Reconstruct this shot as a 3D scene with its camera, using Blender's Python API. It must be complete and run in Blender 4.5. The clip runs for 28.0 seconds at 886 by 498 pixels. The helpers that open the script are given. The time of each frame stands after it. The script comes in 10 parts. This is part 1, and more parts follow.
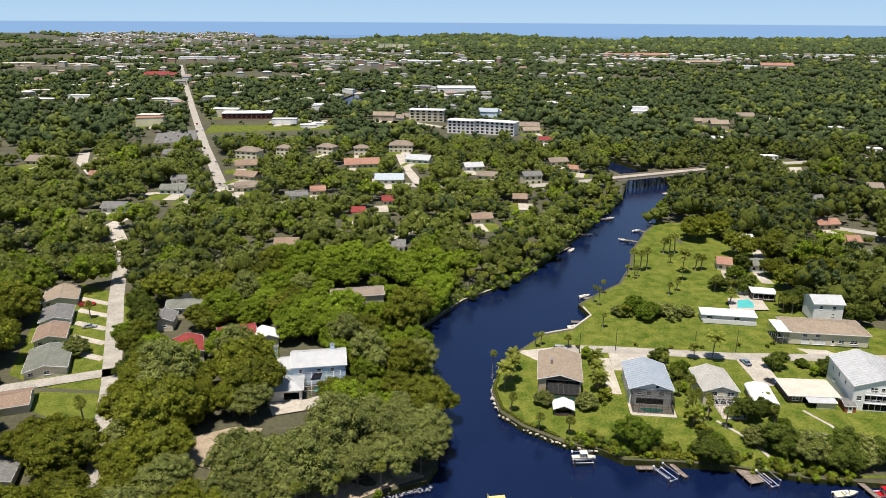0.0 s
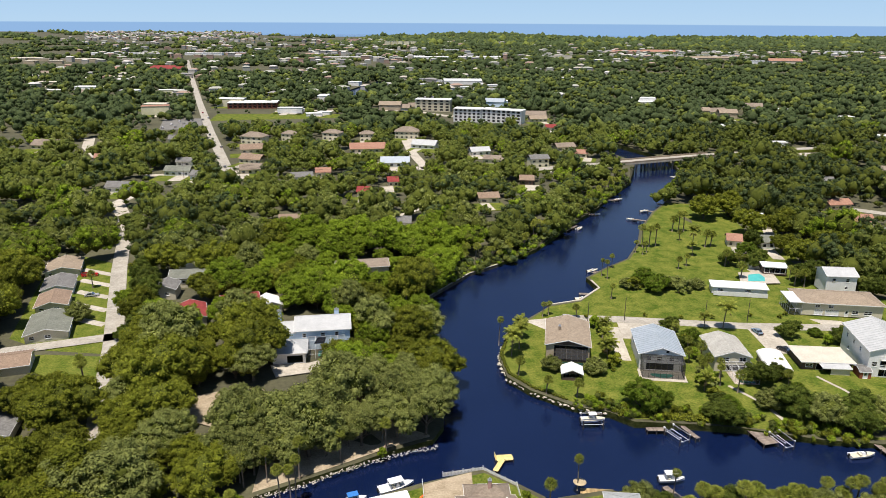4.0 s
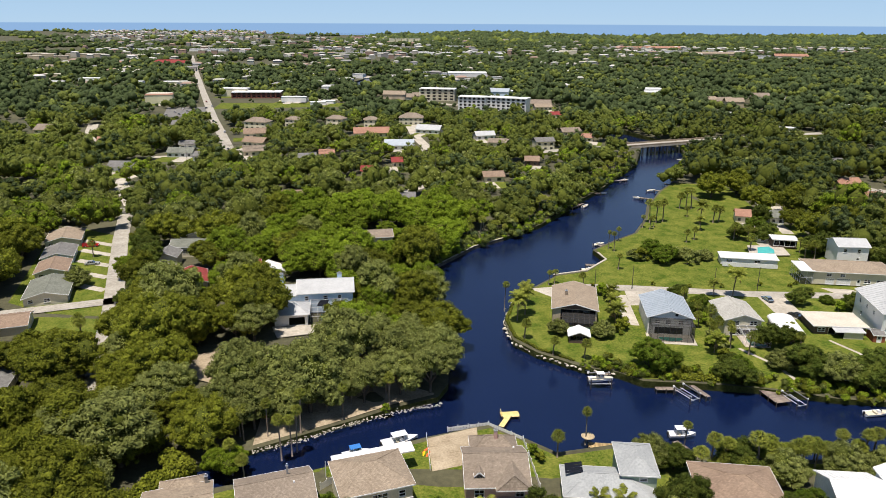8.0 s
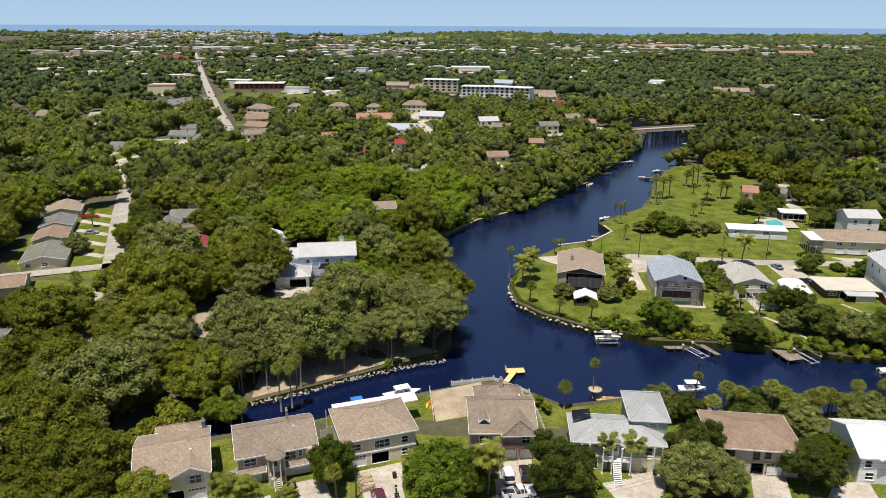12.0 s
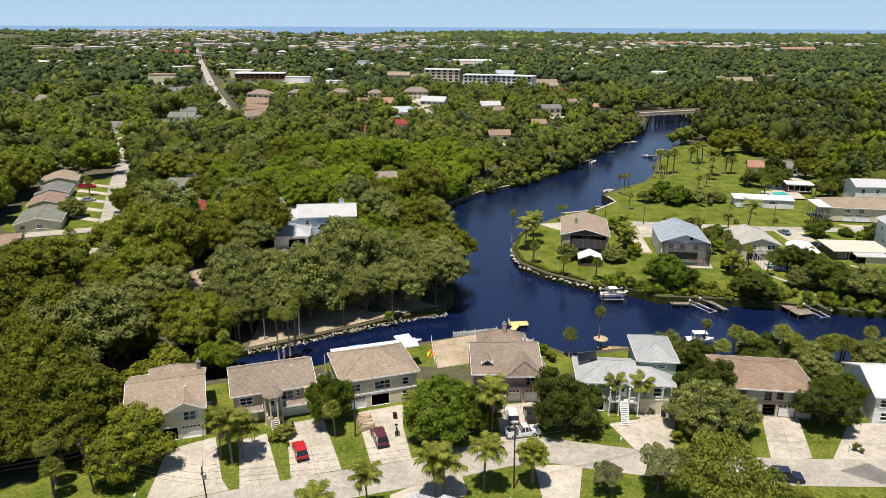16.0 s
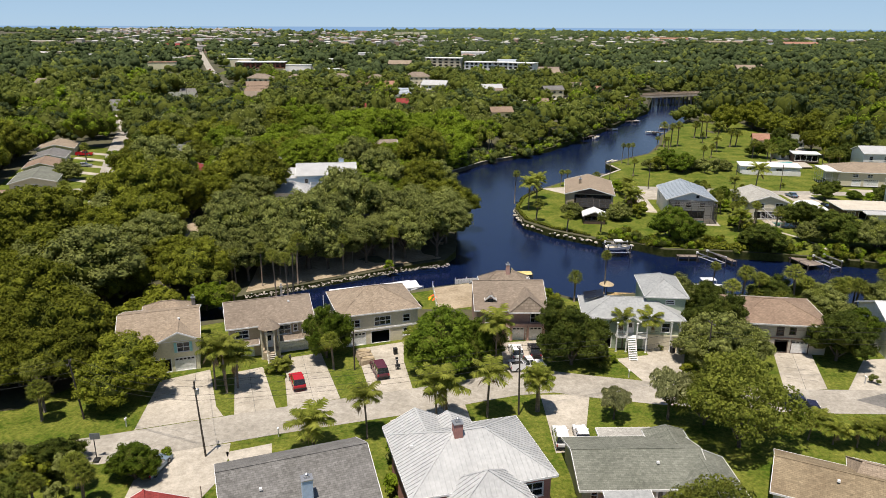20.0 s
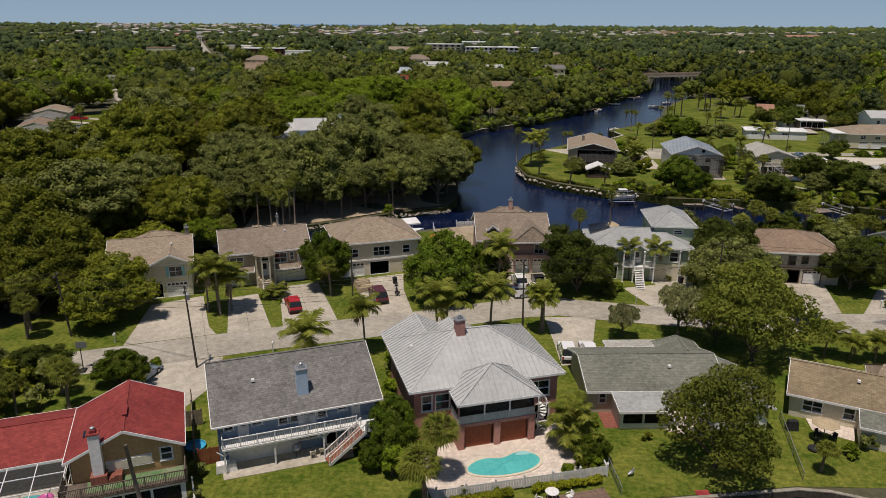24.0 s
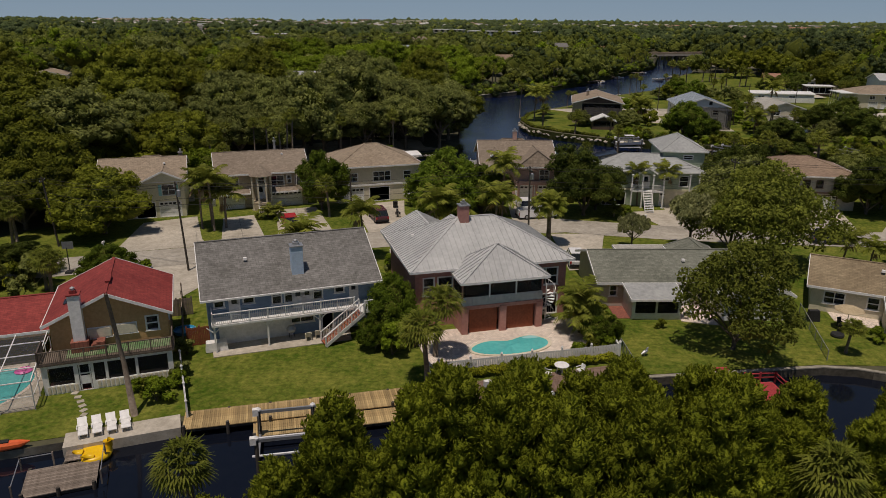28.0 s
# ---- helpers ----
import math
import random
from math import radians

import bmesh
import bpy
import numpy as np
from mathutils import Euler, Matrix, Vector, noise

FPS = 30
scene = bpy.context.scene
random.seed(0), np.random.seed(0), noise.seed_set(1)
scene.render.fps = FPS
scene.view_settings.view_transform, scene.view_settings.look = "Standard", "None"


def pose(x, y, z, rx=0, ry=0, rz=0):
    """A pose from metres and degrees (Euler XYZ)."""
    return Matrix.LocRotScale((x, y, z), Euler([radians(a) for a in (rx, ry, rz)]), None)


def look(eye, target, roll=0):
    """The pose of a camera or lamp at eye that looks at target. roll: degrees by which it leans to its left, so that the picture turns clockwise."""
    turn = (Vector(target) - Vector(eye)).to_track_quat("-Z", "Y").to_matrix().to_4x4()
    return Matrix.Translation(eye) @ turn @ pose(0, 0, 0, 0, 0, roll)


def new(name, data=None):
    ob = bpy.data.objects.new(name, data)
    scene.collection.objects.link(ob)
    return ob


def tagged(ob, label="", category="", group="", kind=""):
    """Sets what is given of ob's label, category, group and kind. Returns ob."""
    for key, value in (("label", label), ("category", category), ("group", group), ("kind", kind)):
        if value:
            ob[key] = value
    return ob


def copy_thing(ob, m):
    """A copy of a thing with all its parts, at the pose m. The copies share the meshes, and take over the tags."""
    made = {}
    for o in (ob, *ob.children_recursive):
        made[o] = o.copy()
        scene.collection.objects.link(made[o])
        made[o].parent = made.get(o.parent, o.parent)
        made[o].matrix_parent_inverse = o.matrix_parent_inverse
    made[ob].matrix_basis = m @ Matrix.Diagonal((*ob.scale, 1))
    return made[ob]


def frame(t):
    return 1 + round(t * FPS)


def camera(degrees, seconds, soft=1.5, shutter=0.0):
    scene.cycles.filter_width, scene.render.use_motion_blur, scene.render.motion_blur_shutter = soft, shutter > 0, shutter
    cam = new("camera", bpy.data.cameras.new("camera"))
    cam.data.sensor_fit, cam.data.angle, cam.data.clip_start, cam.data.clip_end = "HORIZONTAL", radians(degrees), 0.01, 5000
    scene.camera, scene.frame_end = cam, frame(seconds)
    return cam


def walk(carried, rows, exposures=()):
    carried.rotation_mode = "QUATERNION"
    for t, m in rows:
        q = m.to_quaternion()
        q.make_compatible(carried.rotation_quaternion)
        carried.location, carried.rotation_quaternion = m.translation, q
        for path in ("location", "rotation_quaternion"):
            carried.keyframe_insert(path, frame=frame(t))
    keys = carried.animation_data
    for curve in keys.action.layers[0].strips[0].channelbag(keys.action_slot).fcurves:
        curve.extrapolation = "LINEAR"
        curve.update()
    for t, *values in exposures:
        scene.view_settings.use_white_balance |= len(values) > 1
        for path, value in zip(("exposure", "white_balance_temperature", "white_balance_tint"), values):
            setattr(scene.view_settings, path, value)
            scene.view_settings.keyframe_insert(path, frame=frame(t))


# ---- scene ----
EXPOSURES = [(0.0, 0.37, 6750, 12), (7.0, 0.34, 6800, 12), (11.0, 0.24, 6850, 13), (16.0, 0.36, 6900, 12), (21.5, 0.05, 7000, 13), (25.0, -0.62, 7150, 15), (28.0, -0.82, 7350, 16)]
cam = camera(63.79, 28.0, soft=0.6)


def flown(t, x, y, z, pitch, yaw, roll):
    """The drone at t: its place, degrees below the horizon, to the left, and of lean."""
    p, a = radians(pitch), radians(yaw)
    way = Vector((-math.sin(a) * math.cos(p), math.cos(a) * math.cos(p), -math.sin(p)))
    return (t, look((x, y, z), Vector((x, y, z)) + way * 10, roll))


walk(cam, [
    flown(0, -0.000, -0.000, 111.914, 17.907, -0.001, 0.333),
    flown(3.5, -0.085, -0.007, 101.414, 17.865, 0.425, 0.332),
    flown(8, -0.193, -0.015, 87.914, 17.823, 0.827, 0.290),
    flown(12.5, -0.302, -0.024, 74.414, 17.642, 1.110, 0.261),
    flown(17, -0.411, -0.032, 60.914, 17.567, 1.205, 0.282),
    flown(21.5, -0.520, -0.041, 47.414, 17.581, 1.304, 0.287),
    flown(25, -0.604, -0.047, 36.914, 17.819, 1.282, 0.375),
    flown(28, -0.677, -0.053, 27.914, 17.950, 1.364, 0.428),
], exposures=EXPOSURES)

# ---- light ----
world = bpy.data.worlds.new("sky")
scene.world = world
world.use_nodes = True
wn, wl = world.node_tree.nodes, world.node_tree.links
sky = wn.new("ShaderNodeTexSky")
sky.sky_type = "NISHITA"
sky.sun_disc = False
sky.sun_elevation = radians(74)
sky.sun_rotation = radians(205)
sky.air_density, sky.dust_density, sky.ozone_density = 1.0, 0.15, 4.0
sky_map = wn.new("ShaderNodeTexCoord")
sky_sep = wn.new("ShaderNodeSeparateXYZ")
wl.new(sky_map.outputs["Generated"], sky_sep.inputs[0])
sea_edge = wn.new("ShaderNodeMapRange")     # the open sea beyond the last land, below the level line
sea_edge.inputs["From Min"].default_value, sea_edge.inputs["From Max"].default_value = -0.0052, -0.0042
sea_edge.inputs["To Min"].default_value, sea_edge.inputs["To Max"].default_value = 1.0, 0.0
wl.new(sky_sep.outputs["Z"], sea_edge.inputs["Value"])
sea_mix = wn.new("ShaderNodeMix")
sea_mix.data_type = "RGBA"
sea_mix.inputs[7].default_value = (2.9, 5.0, 8.2, 1)
wl.new(sea_edge.outputs[0], sea_mix.inputs[0])
haze_edge = wn.new("ShaderNodeMapRange")    # pale blue sea haze low over the horizon
haze_edge.interpolation_type = "SMOOTHSTEP"
haze_edge.inputs["From Min"].default_value, haze_edge.inputs["From Max"].default_value = 0.0, 0.16
haze_edge.inputs["To Min"].default_value, haze_edge.inputs["To Max"].default_value = 0.92, 0.0
wl.new(sky_sep.outputs["Z"], haze_edge.inputs["Value"])
haze_mix = wn.new("ShaderNodeMix")
haze_mix.data_type = "RGBA"
low_edge = wn.new("ShaderNodeMapRange")
low_edge.inputs["From Min"].default_value, low_edge.inputs["From Max"].default_value = -0.002, 0.055
wl.new(sky_sep.outputs["Z"], low_edge.inputs["Value"])
low_mix = wn.new("ShaderNodeMix")
low_mix.data_type = "RGBA"
low_mix.inputs[6].default_value, low_mix.inputs[7].default_value = (4.6, 7.1, 9.8, 1), (3.3, 6.1, 9.9, 1)
wl.new(low_edge.outputs[0], low_mix.inputs[0])
wl.new(low_mix.outputs[2], haze_mix.inputs[7])
wl.new(haze_edge.outputs[0], haze_mix.inputs[0])
wl.new(sky.outputs[0], haze_mix.inputs[6])
wl.new(haze_mix.outputs[2], sea_mix.inputs[6])
wl.new(sea_mix.outputs[2], wn["Background"].inputs["Color"])
wn["Background"].inputs["Strength"].default_value = 0.075
sun = new("sun", bpy.data.lights.new("sun", "SUN"))
sun.data.energy, sun.data.angle, sun.data.color = 4.75, radians(0.53), (1.0, 0.96, 0.91)
sun.matrix_world = look((-12, -25, 100), (0, 0, 0))

# ---- materials ----


def mat(name, a, b, rough=0.85, big=0.25, small=5.0, bump=0.12, metal=0.0, rnd=0.0, spec=0.4, pattern="", pitch=0.3, trans=0.0, grain=0.13):
    """Two colours mixed by two noises; pattern adds courses, seams, laps or ripples of that pitch in metres."""
    m = bpy.data.materials.new(name)
    m.use_nodes = True
    n, l = m.node_tree.nodes, m.node_tree.links
    bs = n["Principled BSDF"]
    bs.inputs["Roughness"].default_value = rough
    bs.inputs["Metallic"].default_value = metal
    bs.inputs["Specular IOR Level"].default_value = spec
    co = n.new("ShaderNodeTexCoord")
    n1, n2 = n.new("ShaderNodeTexNoise"), n.new("ShaderNodeTexNoise")
    for nd, s, det in ((n1, big, 4), (n2, small, 3)):
        nd.inputs["Scale"].default_value, nd.inputs["Detail"].default_value = s, det
        l.new(co.outputs["Object"], nd.inputs["Vector"])
    add = n.new("ShaderNodeMath")
    add.operation = "MULTIPLY_ADD"
    l.new(n1.outputs["Fac"], add.inputs[0])
    add.inputs[1].default_value = 1.1
    l.new(n2.outputs["Fac"], add.inputs[2])
    ramp = n.new("ShaderNodeMapRange")
    ramp.inputs["From Min"].default_value, ramp.inputs["From Max"].default_value = 0.75, 1.35
    l.new(add.outputs[0], ramp.inputs["Value"])
    mix = n.new("ShaderNodeMix")
    mix.data_type = "RGBA"
    mix.inputs[6].default_value, mix.inputs[7].default_value = (*a, 1), (*b, 1)
    l.new(ramp.outputs[0], mix.inputs[0])
    col, height = mix.outputs[2], n2.outputs["Fac"]
    if pattern in ("shingle", "tile"):
        br = n.new("ShaderNodeTexBrick")
        br.inputs["Scale"].default_value = 1.0
        br.inputs["Brick Width"].default_value, br.inputs["Row Height"].default_value = pitch * (1.6 if pattern == "shingle" else 1.0), pitch * (0.75 if pattern == "shingle" else 1.0)
        br.inputs["Mortar Size"].default_value = 0.02
        br.inputs["Color1"].default_value, br.inputs["Color2"].default_value, br.inputs["Mortar"].default_value = (0.78, 0.78, 0.78, 1), (1.12, 1.12, 1.12, 1), (0.6, 0.6, 0.6, 1)
        l.new(co.outputs["Object"], br.inputs["Vector"])
        mul = n.new("ShaderNodeMix")
        mul.data_type, mul.blend_type = "RGBA", "MULTIPLY"
        mul.inputs[0].default_value = 0.8
        l.new(col, mul.inputs[6]), l.new(br.outputs["Color"], mul.inputs[7])
        col = mul.outputs[2]
    if pattern in ("lap", "ripple"):
        wv = n.new("ShaderNodeTexWave")
        wv.wave_type, wv.bands_direction, wv.wave_profile = "BANDS", "Z" if pattern == "lap" else "X", "SAW" if pattern == "lap" else "SIN"
        wv.inputs["Scale"].default_value = 0.314 / pitch
        wv.inputs["Distortion"].default_value = 0.0
        l.new(co.outputs["Object"], wv.inputs["Vector"])
        height = wv.outputs["Fac"]
    if grain and bump:
        n3, gr, gm = n.new("ShaderNodeTexNoise"), n.new("ShaderNodeMapRange"), n.new("ShaderNodeMix")
        n3.inputs["Scale"].default_value, n3.inputs["Detail"].default_value, n3.inputs["Roughness"].default_value = 2.6, 5, 0.8
        l.new(co.outputs["Object"], n3.inputs["Vector"])
        gr.inputs["From Min"].default_value, gr.inputs["From Max"].default_value = 0.3, 0.7
        gr.inputs["To Min"].default_value, gr.inputs["To Max"].default_value = 1 - grain, 1 + grain
        l.new(n3.outputs["Fac"], gr.inputs["Value"])
        gm.data_type, gm.blend_type = "RGBA", "MULTIPLY"
        gm.inputs[0].default_value = 1.0
        l.new(col, gm.inputs[6]), l.new(gr.outputs[0], gm.inputs[7])
        col = gm.outputs[2]
    if rnd:
        oi, hs, mr = n.new("ShaderNodeObjectInfo"), n.new("ShaderNodeHueSaturation"), n.new("ShaderNodeMapRange")
        mr.inputs["To Min"].default_value, mr.inputs["To Max"].default_value = 1 - rnd, 1 + rnd
        l.new(oi.outputs["Random"], mr.inputs["Value"])
        l.new(mr.outputs[0], hs.inputs["Value"]), l.new(col, hs.inputs["Color"])
        col = hs.outputs[0]
    l.new(col, bs.inputs["Base Color"])
    if bump:
        bp = n.new("ShaderNodeBump")
        bp.inputs["Strength"].default_value, bp.inputs["Distance"].default_value = bump, 0.06
        l.new(height, bp.inputs["Height"]), l.new(bp.outputs[0], bs.inputs["Normal"])
    if trans:
        tr, ms = n.new("ShaderNodeBsdfTranslucent"), n.new("ShaderNodeMixShader")
        l.new(col, tr.inputs["Color"])
        ms.inputs[0].default_value = trans
        l.new(bs.outputs[0], ms.inputs[1]), l.new(tr.outputs[0], ms.inputs[2])
        l.new(ms.outputs[0], n["Material Output"].inputs["Surface"])
    return m


def leaf_mat(name, a, b, rnd=0.22, isl=0.22):
    """Leaves: each clump its own tone, each tree its own value."""
    m = mat(name, a, b, rough=0.6, big=0.25, small=1.2, bump=0, rnd=rnd, spec=0.12, trans=0.28)
    n, l = m.node_tree.nodes, m.node_tree.links
    hs = next(k for k in n if k.type == "HUE_SAT")
    geo, mr, hs2 = n.new("ShaderNodeNewGeometry"), n.new("ShaderNodeMapRange"), n.new("ShaderNodeHueSaturation")
    mr.inputs["To Min"].default_value, mr.inputs["To Max"].default_value = 1 - isl, 1 + isl
    l.new(geo.outputs["Random Per Island"], mr.inputs["Value"])
    l.new(mr.outputs[0], hs2.inputs["Value"]), l.new(hs.outputs[0], hs2.inputs["Color"])
    l.new(hs2.outputs[0], n["Principled BSDF"].inputs["Base Color"])
    tx, bp = n.new("ShaderNodeTexNoise"), n.new("ShaderNodeBump")
    tx.inputs["Scale"].default_value, tx.inputs["Detail"].default_value, tx.inputs["Roughness"].default_value = 1.0, 5, 0.7
    bp.inputs["Strength"].default_value, bp.inputs["Distance"].default_value = 0.9, 0.9
    l.new(next(k for k in n if k.type == "TEX_COORD").outputs["Object"], tx.inputs["Vector"])
    l.new(tx.outputs["Fac"], bp.inputs["Height"]), l.new(bp.outputs[0], n["Principled BSDF"].inputs["Normal"])
    return m


def glass(name, tint, rough=0.06):
    m = bpy.data.materials.new(name)
    m.use_nodes = True
    b = m.node_tree.nodes["Principled BSDF"]
    b.inputs["Base Color"].default_value, b.inputs["Roughness"].default_value = (*tint, 1), rough
    b.inputs["Transmission Weight"].default_value, b.inputs["IOR"].default_value = 0.55, 1.45
    return m


def see_through(name, colour, cover):
    """Fine mesh: partly cloth, partly air."""
    m = bpy.data.materials.new(name)
    m.use_nodes = True
    n, l = m.node_tree.nodes, m.node_tree.links
    n["Principled BSDF"].inputs["Base Color"].default_value = (*colour, 1)
    n["Principled BSDF"].inputs["Roughness"].default_value = 0.8
    tr, ms = n.new("ShaderNodeBsdfTransparent"), n.new("ShaderNodeMixShader")
    ms.inputs[0].default_value = cover
    l.new(tr.outputs[0], ms.inputs[1]), l.new(n["Principled BSDF"].outputs[0], ms.inputs[2])
    l.new(ms.outputs[0], n["Material Output"].inputs["Surface"])
    return m


M = {}
M["soil"] = mat("woodland_floor", (0.055, 0.052, 0.028), (0.10, 0.095, 0.05), big=0.05, small=0.8, rough=0.95)
M["lawn"] = mat("lawn_grass", (0.046, 0.085, 0.007), (0.172, 0.178, 0.033), big=0.22, small=1.6, rough=0.95, bump=0.8, spec=0.1, grain=0.45)
M["sand"] = mat("sandy_ground", (0.24, 0.185, 0.115), (0.44, 0.36, 0.25), big=0.25, small=2.2, rough=0.95, bump=0.3)
M["asphalt"] = mat("old_pale_asphalt", (0.27, 0.245, 0.20), (0.42, 0.385, 0.325), big=0.2, small=1.1, rough=0.9, bump=0.08, grain=0.22)
M["concrete"] = mat("concrete", (0.33, 0.295, 0.235), (0.51, 0.46, 0.38), big=0.16, small=0.9, rough=0.85, bump=0.08, grain=0.22)
M["patch"] = mat("dark_asphalt_patch", (0.12, 0.115, 0.105), (0.2, 0.19, 0.17), big=0.3, small=3, rough=0.9)
M["paver"] = mat("pink_pavers", (0.60, 0.50, 0.42), (0.78, 0.68, 0.58), big=0.6, small=4, rough=0.85, pattern="tile", pitch=0.22)
M["rock"] = mat("limestone_rock", (0.30, 0.27, 0.20), (0.60, 0.55, 0.45), big=0.6, small=3, rough=0.9, bump=0.5, rnd=0.2)
# concrete of the seawall faces, their shade put into the colour
M["stained"] = mat("shade_dark_concrete", (0.035, 0.032, 0.022), (0.12, 0.105, 0.08), big=0.5, small=3, rough=0.9)
M["bulkhead"] = mat("weathered_concrete_wall", (0.20, 0.18, 0.14), (0.36, 0.33, 0.27), big=0.4, small=3, rough=0.9)
M["white"] = mat("white_paint", (0.68, 0.67, 0.64), (0.82, 0.81, 0.79), big=0.3, small=3, rough=0.55, bump=0.03)
M["cream"] = mat("cream_stucco", (0.55, 0.50, 0.38), (0.66, 0.60, 0.46), big=0.3, small=4, rough=0.8)
M["yellow"] = mat("pale_yellow_stucco", (0.62, 0.58, 0.40), (0.72, 0.67, 0.48), big=0.3, small=4, rough=0.8)
M["tan"] = mat("tan_stucco", (0.36, 0.29, 0.20), (0.47, 0.39, 0.28), big=0.3, small=4, rough=0.8)
M["brown"] = mat("brown_stucco", (0.45, 0.265, 0.115), (0.56, 0.35, 0.165), big=0.4, small=4, rough=0.85)
M["pink"] = mat("dusty_pink_stucco", (0.37, 0.17, 0.14), (0.46, 0.23, 0.19), big=0.4, small=4, rough=0.85)
M["rose"] = mat("pale_rose_siding", (0.48, 0.30, 0.25), (0.56, 0.37, 0.31), big=0.4, small=4, rough=0.8, pattern="lap", pitch=0.2)
M["blue"] = mat("slate_blue_siding", (0.16, 0.24, 0.34), (0.22, 0.31, 0.42), big=0.3, small=3, rough=0.7, pattern="lap", pitch=0.2)
M["paleblue"] = mat("pale_blue_siding", (0.42, 0.55, 0.68), (0.52, 0.64, 0.76), big=0.3, small=3, rough=0.7, pattern="lap", pitch=0.2)
M["green"] = mat("sage_green_siding", (0.30, 0.37, 0.27), (0.38, 0.45, 0.34), big=0.3, small=3, rough=0.7, pattern="lap", pitch=0.2)
M["beige"] = mat("beige_siding", (0.42, 0.38, 0.31), (0.52, 0.475, 0.40), big=0.3, small=3, rough=0.75, pattern="lap", pitch=0.2)
M["brick"] = mat("red_brick", (0.22, 0.07, 0.05), (0.32, 0.12, 0.08), big=0.3, small=4, rough=0.85, pattern="tile", pitch=0.3)
M["darkwood"] = mat("dark_brown_boards", (0.07, 0.045, 0.035), (0.13, 0.085, 0.065), big=0.5, small=4, rough=0.8)
M["r_tan"] = mat("tan_shingles", (0.255, 0.198, 0.14), (0.345, 0.275, 0.20), big=0.5, small=2.5, rough=0.9, pattern="shingle", pitch=0.3)
M["r_palegrey"] = mat("pale_grey_shingles", (0.34, 0.33, 0.29), (0.46, 0.44, 0.39), big=0.3, small=2.5, rough=0.85, pattern="shingle", pitch=0.3)
M["r_matte"] = mat("dull_grey_sheet_roof", (0.28, 0.29, 0.285), (0.36, 0.37, 0.36), big=0.4, small=2.5, rough=0.75, bump=0.05, spec=0.15)
M["r_sand"] = mat("sand_shingles", (0.20, 0.15, 0.09), (0.30, 0.235, 0.145), big=0.3, small=2.5, rough=0.9, pattern="shingle", pitch=0.3)
M["r_brown"] = mat("brown_shingles", (0.20, 0.158, 0.118), (0.285, 0.23, 0.175), big=0.25, small=2.5, rough=0.9, pattern="shingle", pitch=0.3)
M["r_rust"] = mat("rust_brown_shingles", (0.225, 0.155, 0.108), (0.30, 0.215, 0.15), big=0.3, small=2.5, rough=0.9, pattern="shingle", pitch=0.3)
M["r_grey"] = mat("dark_grey_shingles", (0.135, 0.130, 0.118), (0.215, 0.208, 0.195), big=0.5, small=2.6, rough=0.9, pattern="shingle", pitch=0.3)
M["r_green"] = mat("green_grey_shingles", (0.135, 0.142, 0.112), (0.215, 0.222, 0.18), big=0.3, small=2.5, rough=0.9, pattern="shingle", pitch=0.3)
M["r_red"] = mat("red_shingles", (0.20, 0.026, 0.024), (0.30, 0.050, 0.042), big=0.3, small=2.5, rough=0.85, pattern="shingle", pitch=0.3)
M["r_terra"] = mat("terracotta_shingles", (0.30, 0.15, 0.10), (0.40, 0.22, 0.15), big=0.3, small=2.5, rough=0.9, pattern="shingle", pitch=0.3)
M["r_metal"] = mat("galvanised_roof_sheet", (0.385, 0.39, 0.385), (0.48, 0.485, 0.475), big=0.5, small=2.5, rough=0.55, metal=0.0, bump=0.03, grain=0.05, spec=0.15)
M["r_bluemetal"] = mat("pale_blue_grey_roof_sheet", (0.34, 0.385, 0.42), (0.43, 0.475, 0.51), big=0.35, small=2, rough=0.45, metal=0.25, bump=0.03)
M["r_white"] = mat("white_flat_roof", (0.62, 0.62, 0.60), (0.78, 0.78, 0.76), big=0.25, small=2, rough=0.6, bump=0.03)
M["r_cream"] = mat("cream_flat_roof", (0.46, 0.41, 0.33), (0.60, 0.55, 0.45), big=0.25, small=2, rough=0.8, bump=0.03)
M["trim"] = M["white"]
M["pane"] = glass("window_glass", (0.05, 0.06, 0.07))
# near-black colour standing in for the shade inside rooms and openings
M["dark"] = mat("interior_shade", (0.012, 0.012, 0.012), (0.03, 0.028, 0.026), rough=0.9)
M["screen"] = see_through("insect_screen", (0.02, 0.02, 0.02), 0.55)
M["screenlight"] = see_through("pale_insect_screen", (0.25, 0.25, 0.25), 0.16)
M["alu"] = mat("white_aluminium", (0.60, 0.60, 0.60), (0.75, 0.75, 0.75), rough=0.4, bump=0)
M["bronze"] = mat("dark_bronze_frame", (0.035, 0.03, 0.026), (0.06, 0.05, 0.045), rough=0.5, bump=0)
M["galv"] = mat("galvanised_steel", (0.32, 0.33, 0.34), (0.48, 0.49, 0.5), rough=0.4, metal=0.6, bump=0)
M["plank"] = mat("weathered_tan_planks", (0.29, 0.195, 0.085), (0.45, 0.325, 0.155), big=0.6, small=6, rough=0.85, rnd=0.3)
M["oldplank"] = mat("grey_weathered_planks", (0.14, 0.11, 0.085), (0.27, 0.22, 0.18), big=0.6, small=6, rough=0.9, rnd=0.3)
M["darkplank"] = mat("dark_weathered_boards", (0.075, 0.055, 0.042), (0.17, 0.135, 0.105), big=0.6, small=6, rough=0.9, rnd=0.2)
M["brownplank"] = mat("brown_composite_planks", (0.15, 0.095, 0.07), (0.21, 0.14, 0.105), big=0.6, small=6, rough=0.75, rnd=0.15)
M["redplank"] = mat("red_painted_planks", (0.27, 0.025, 0.03), (0.40, 0.05, 0.055), big=0.6, small=6, rough=0.7, rnd=0.2)
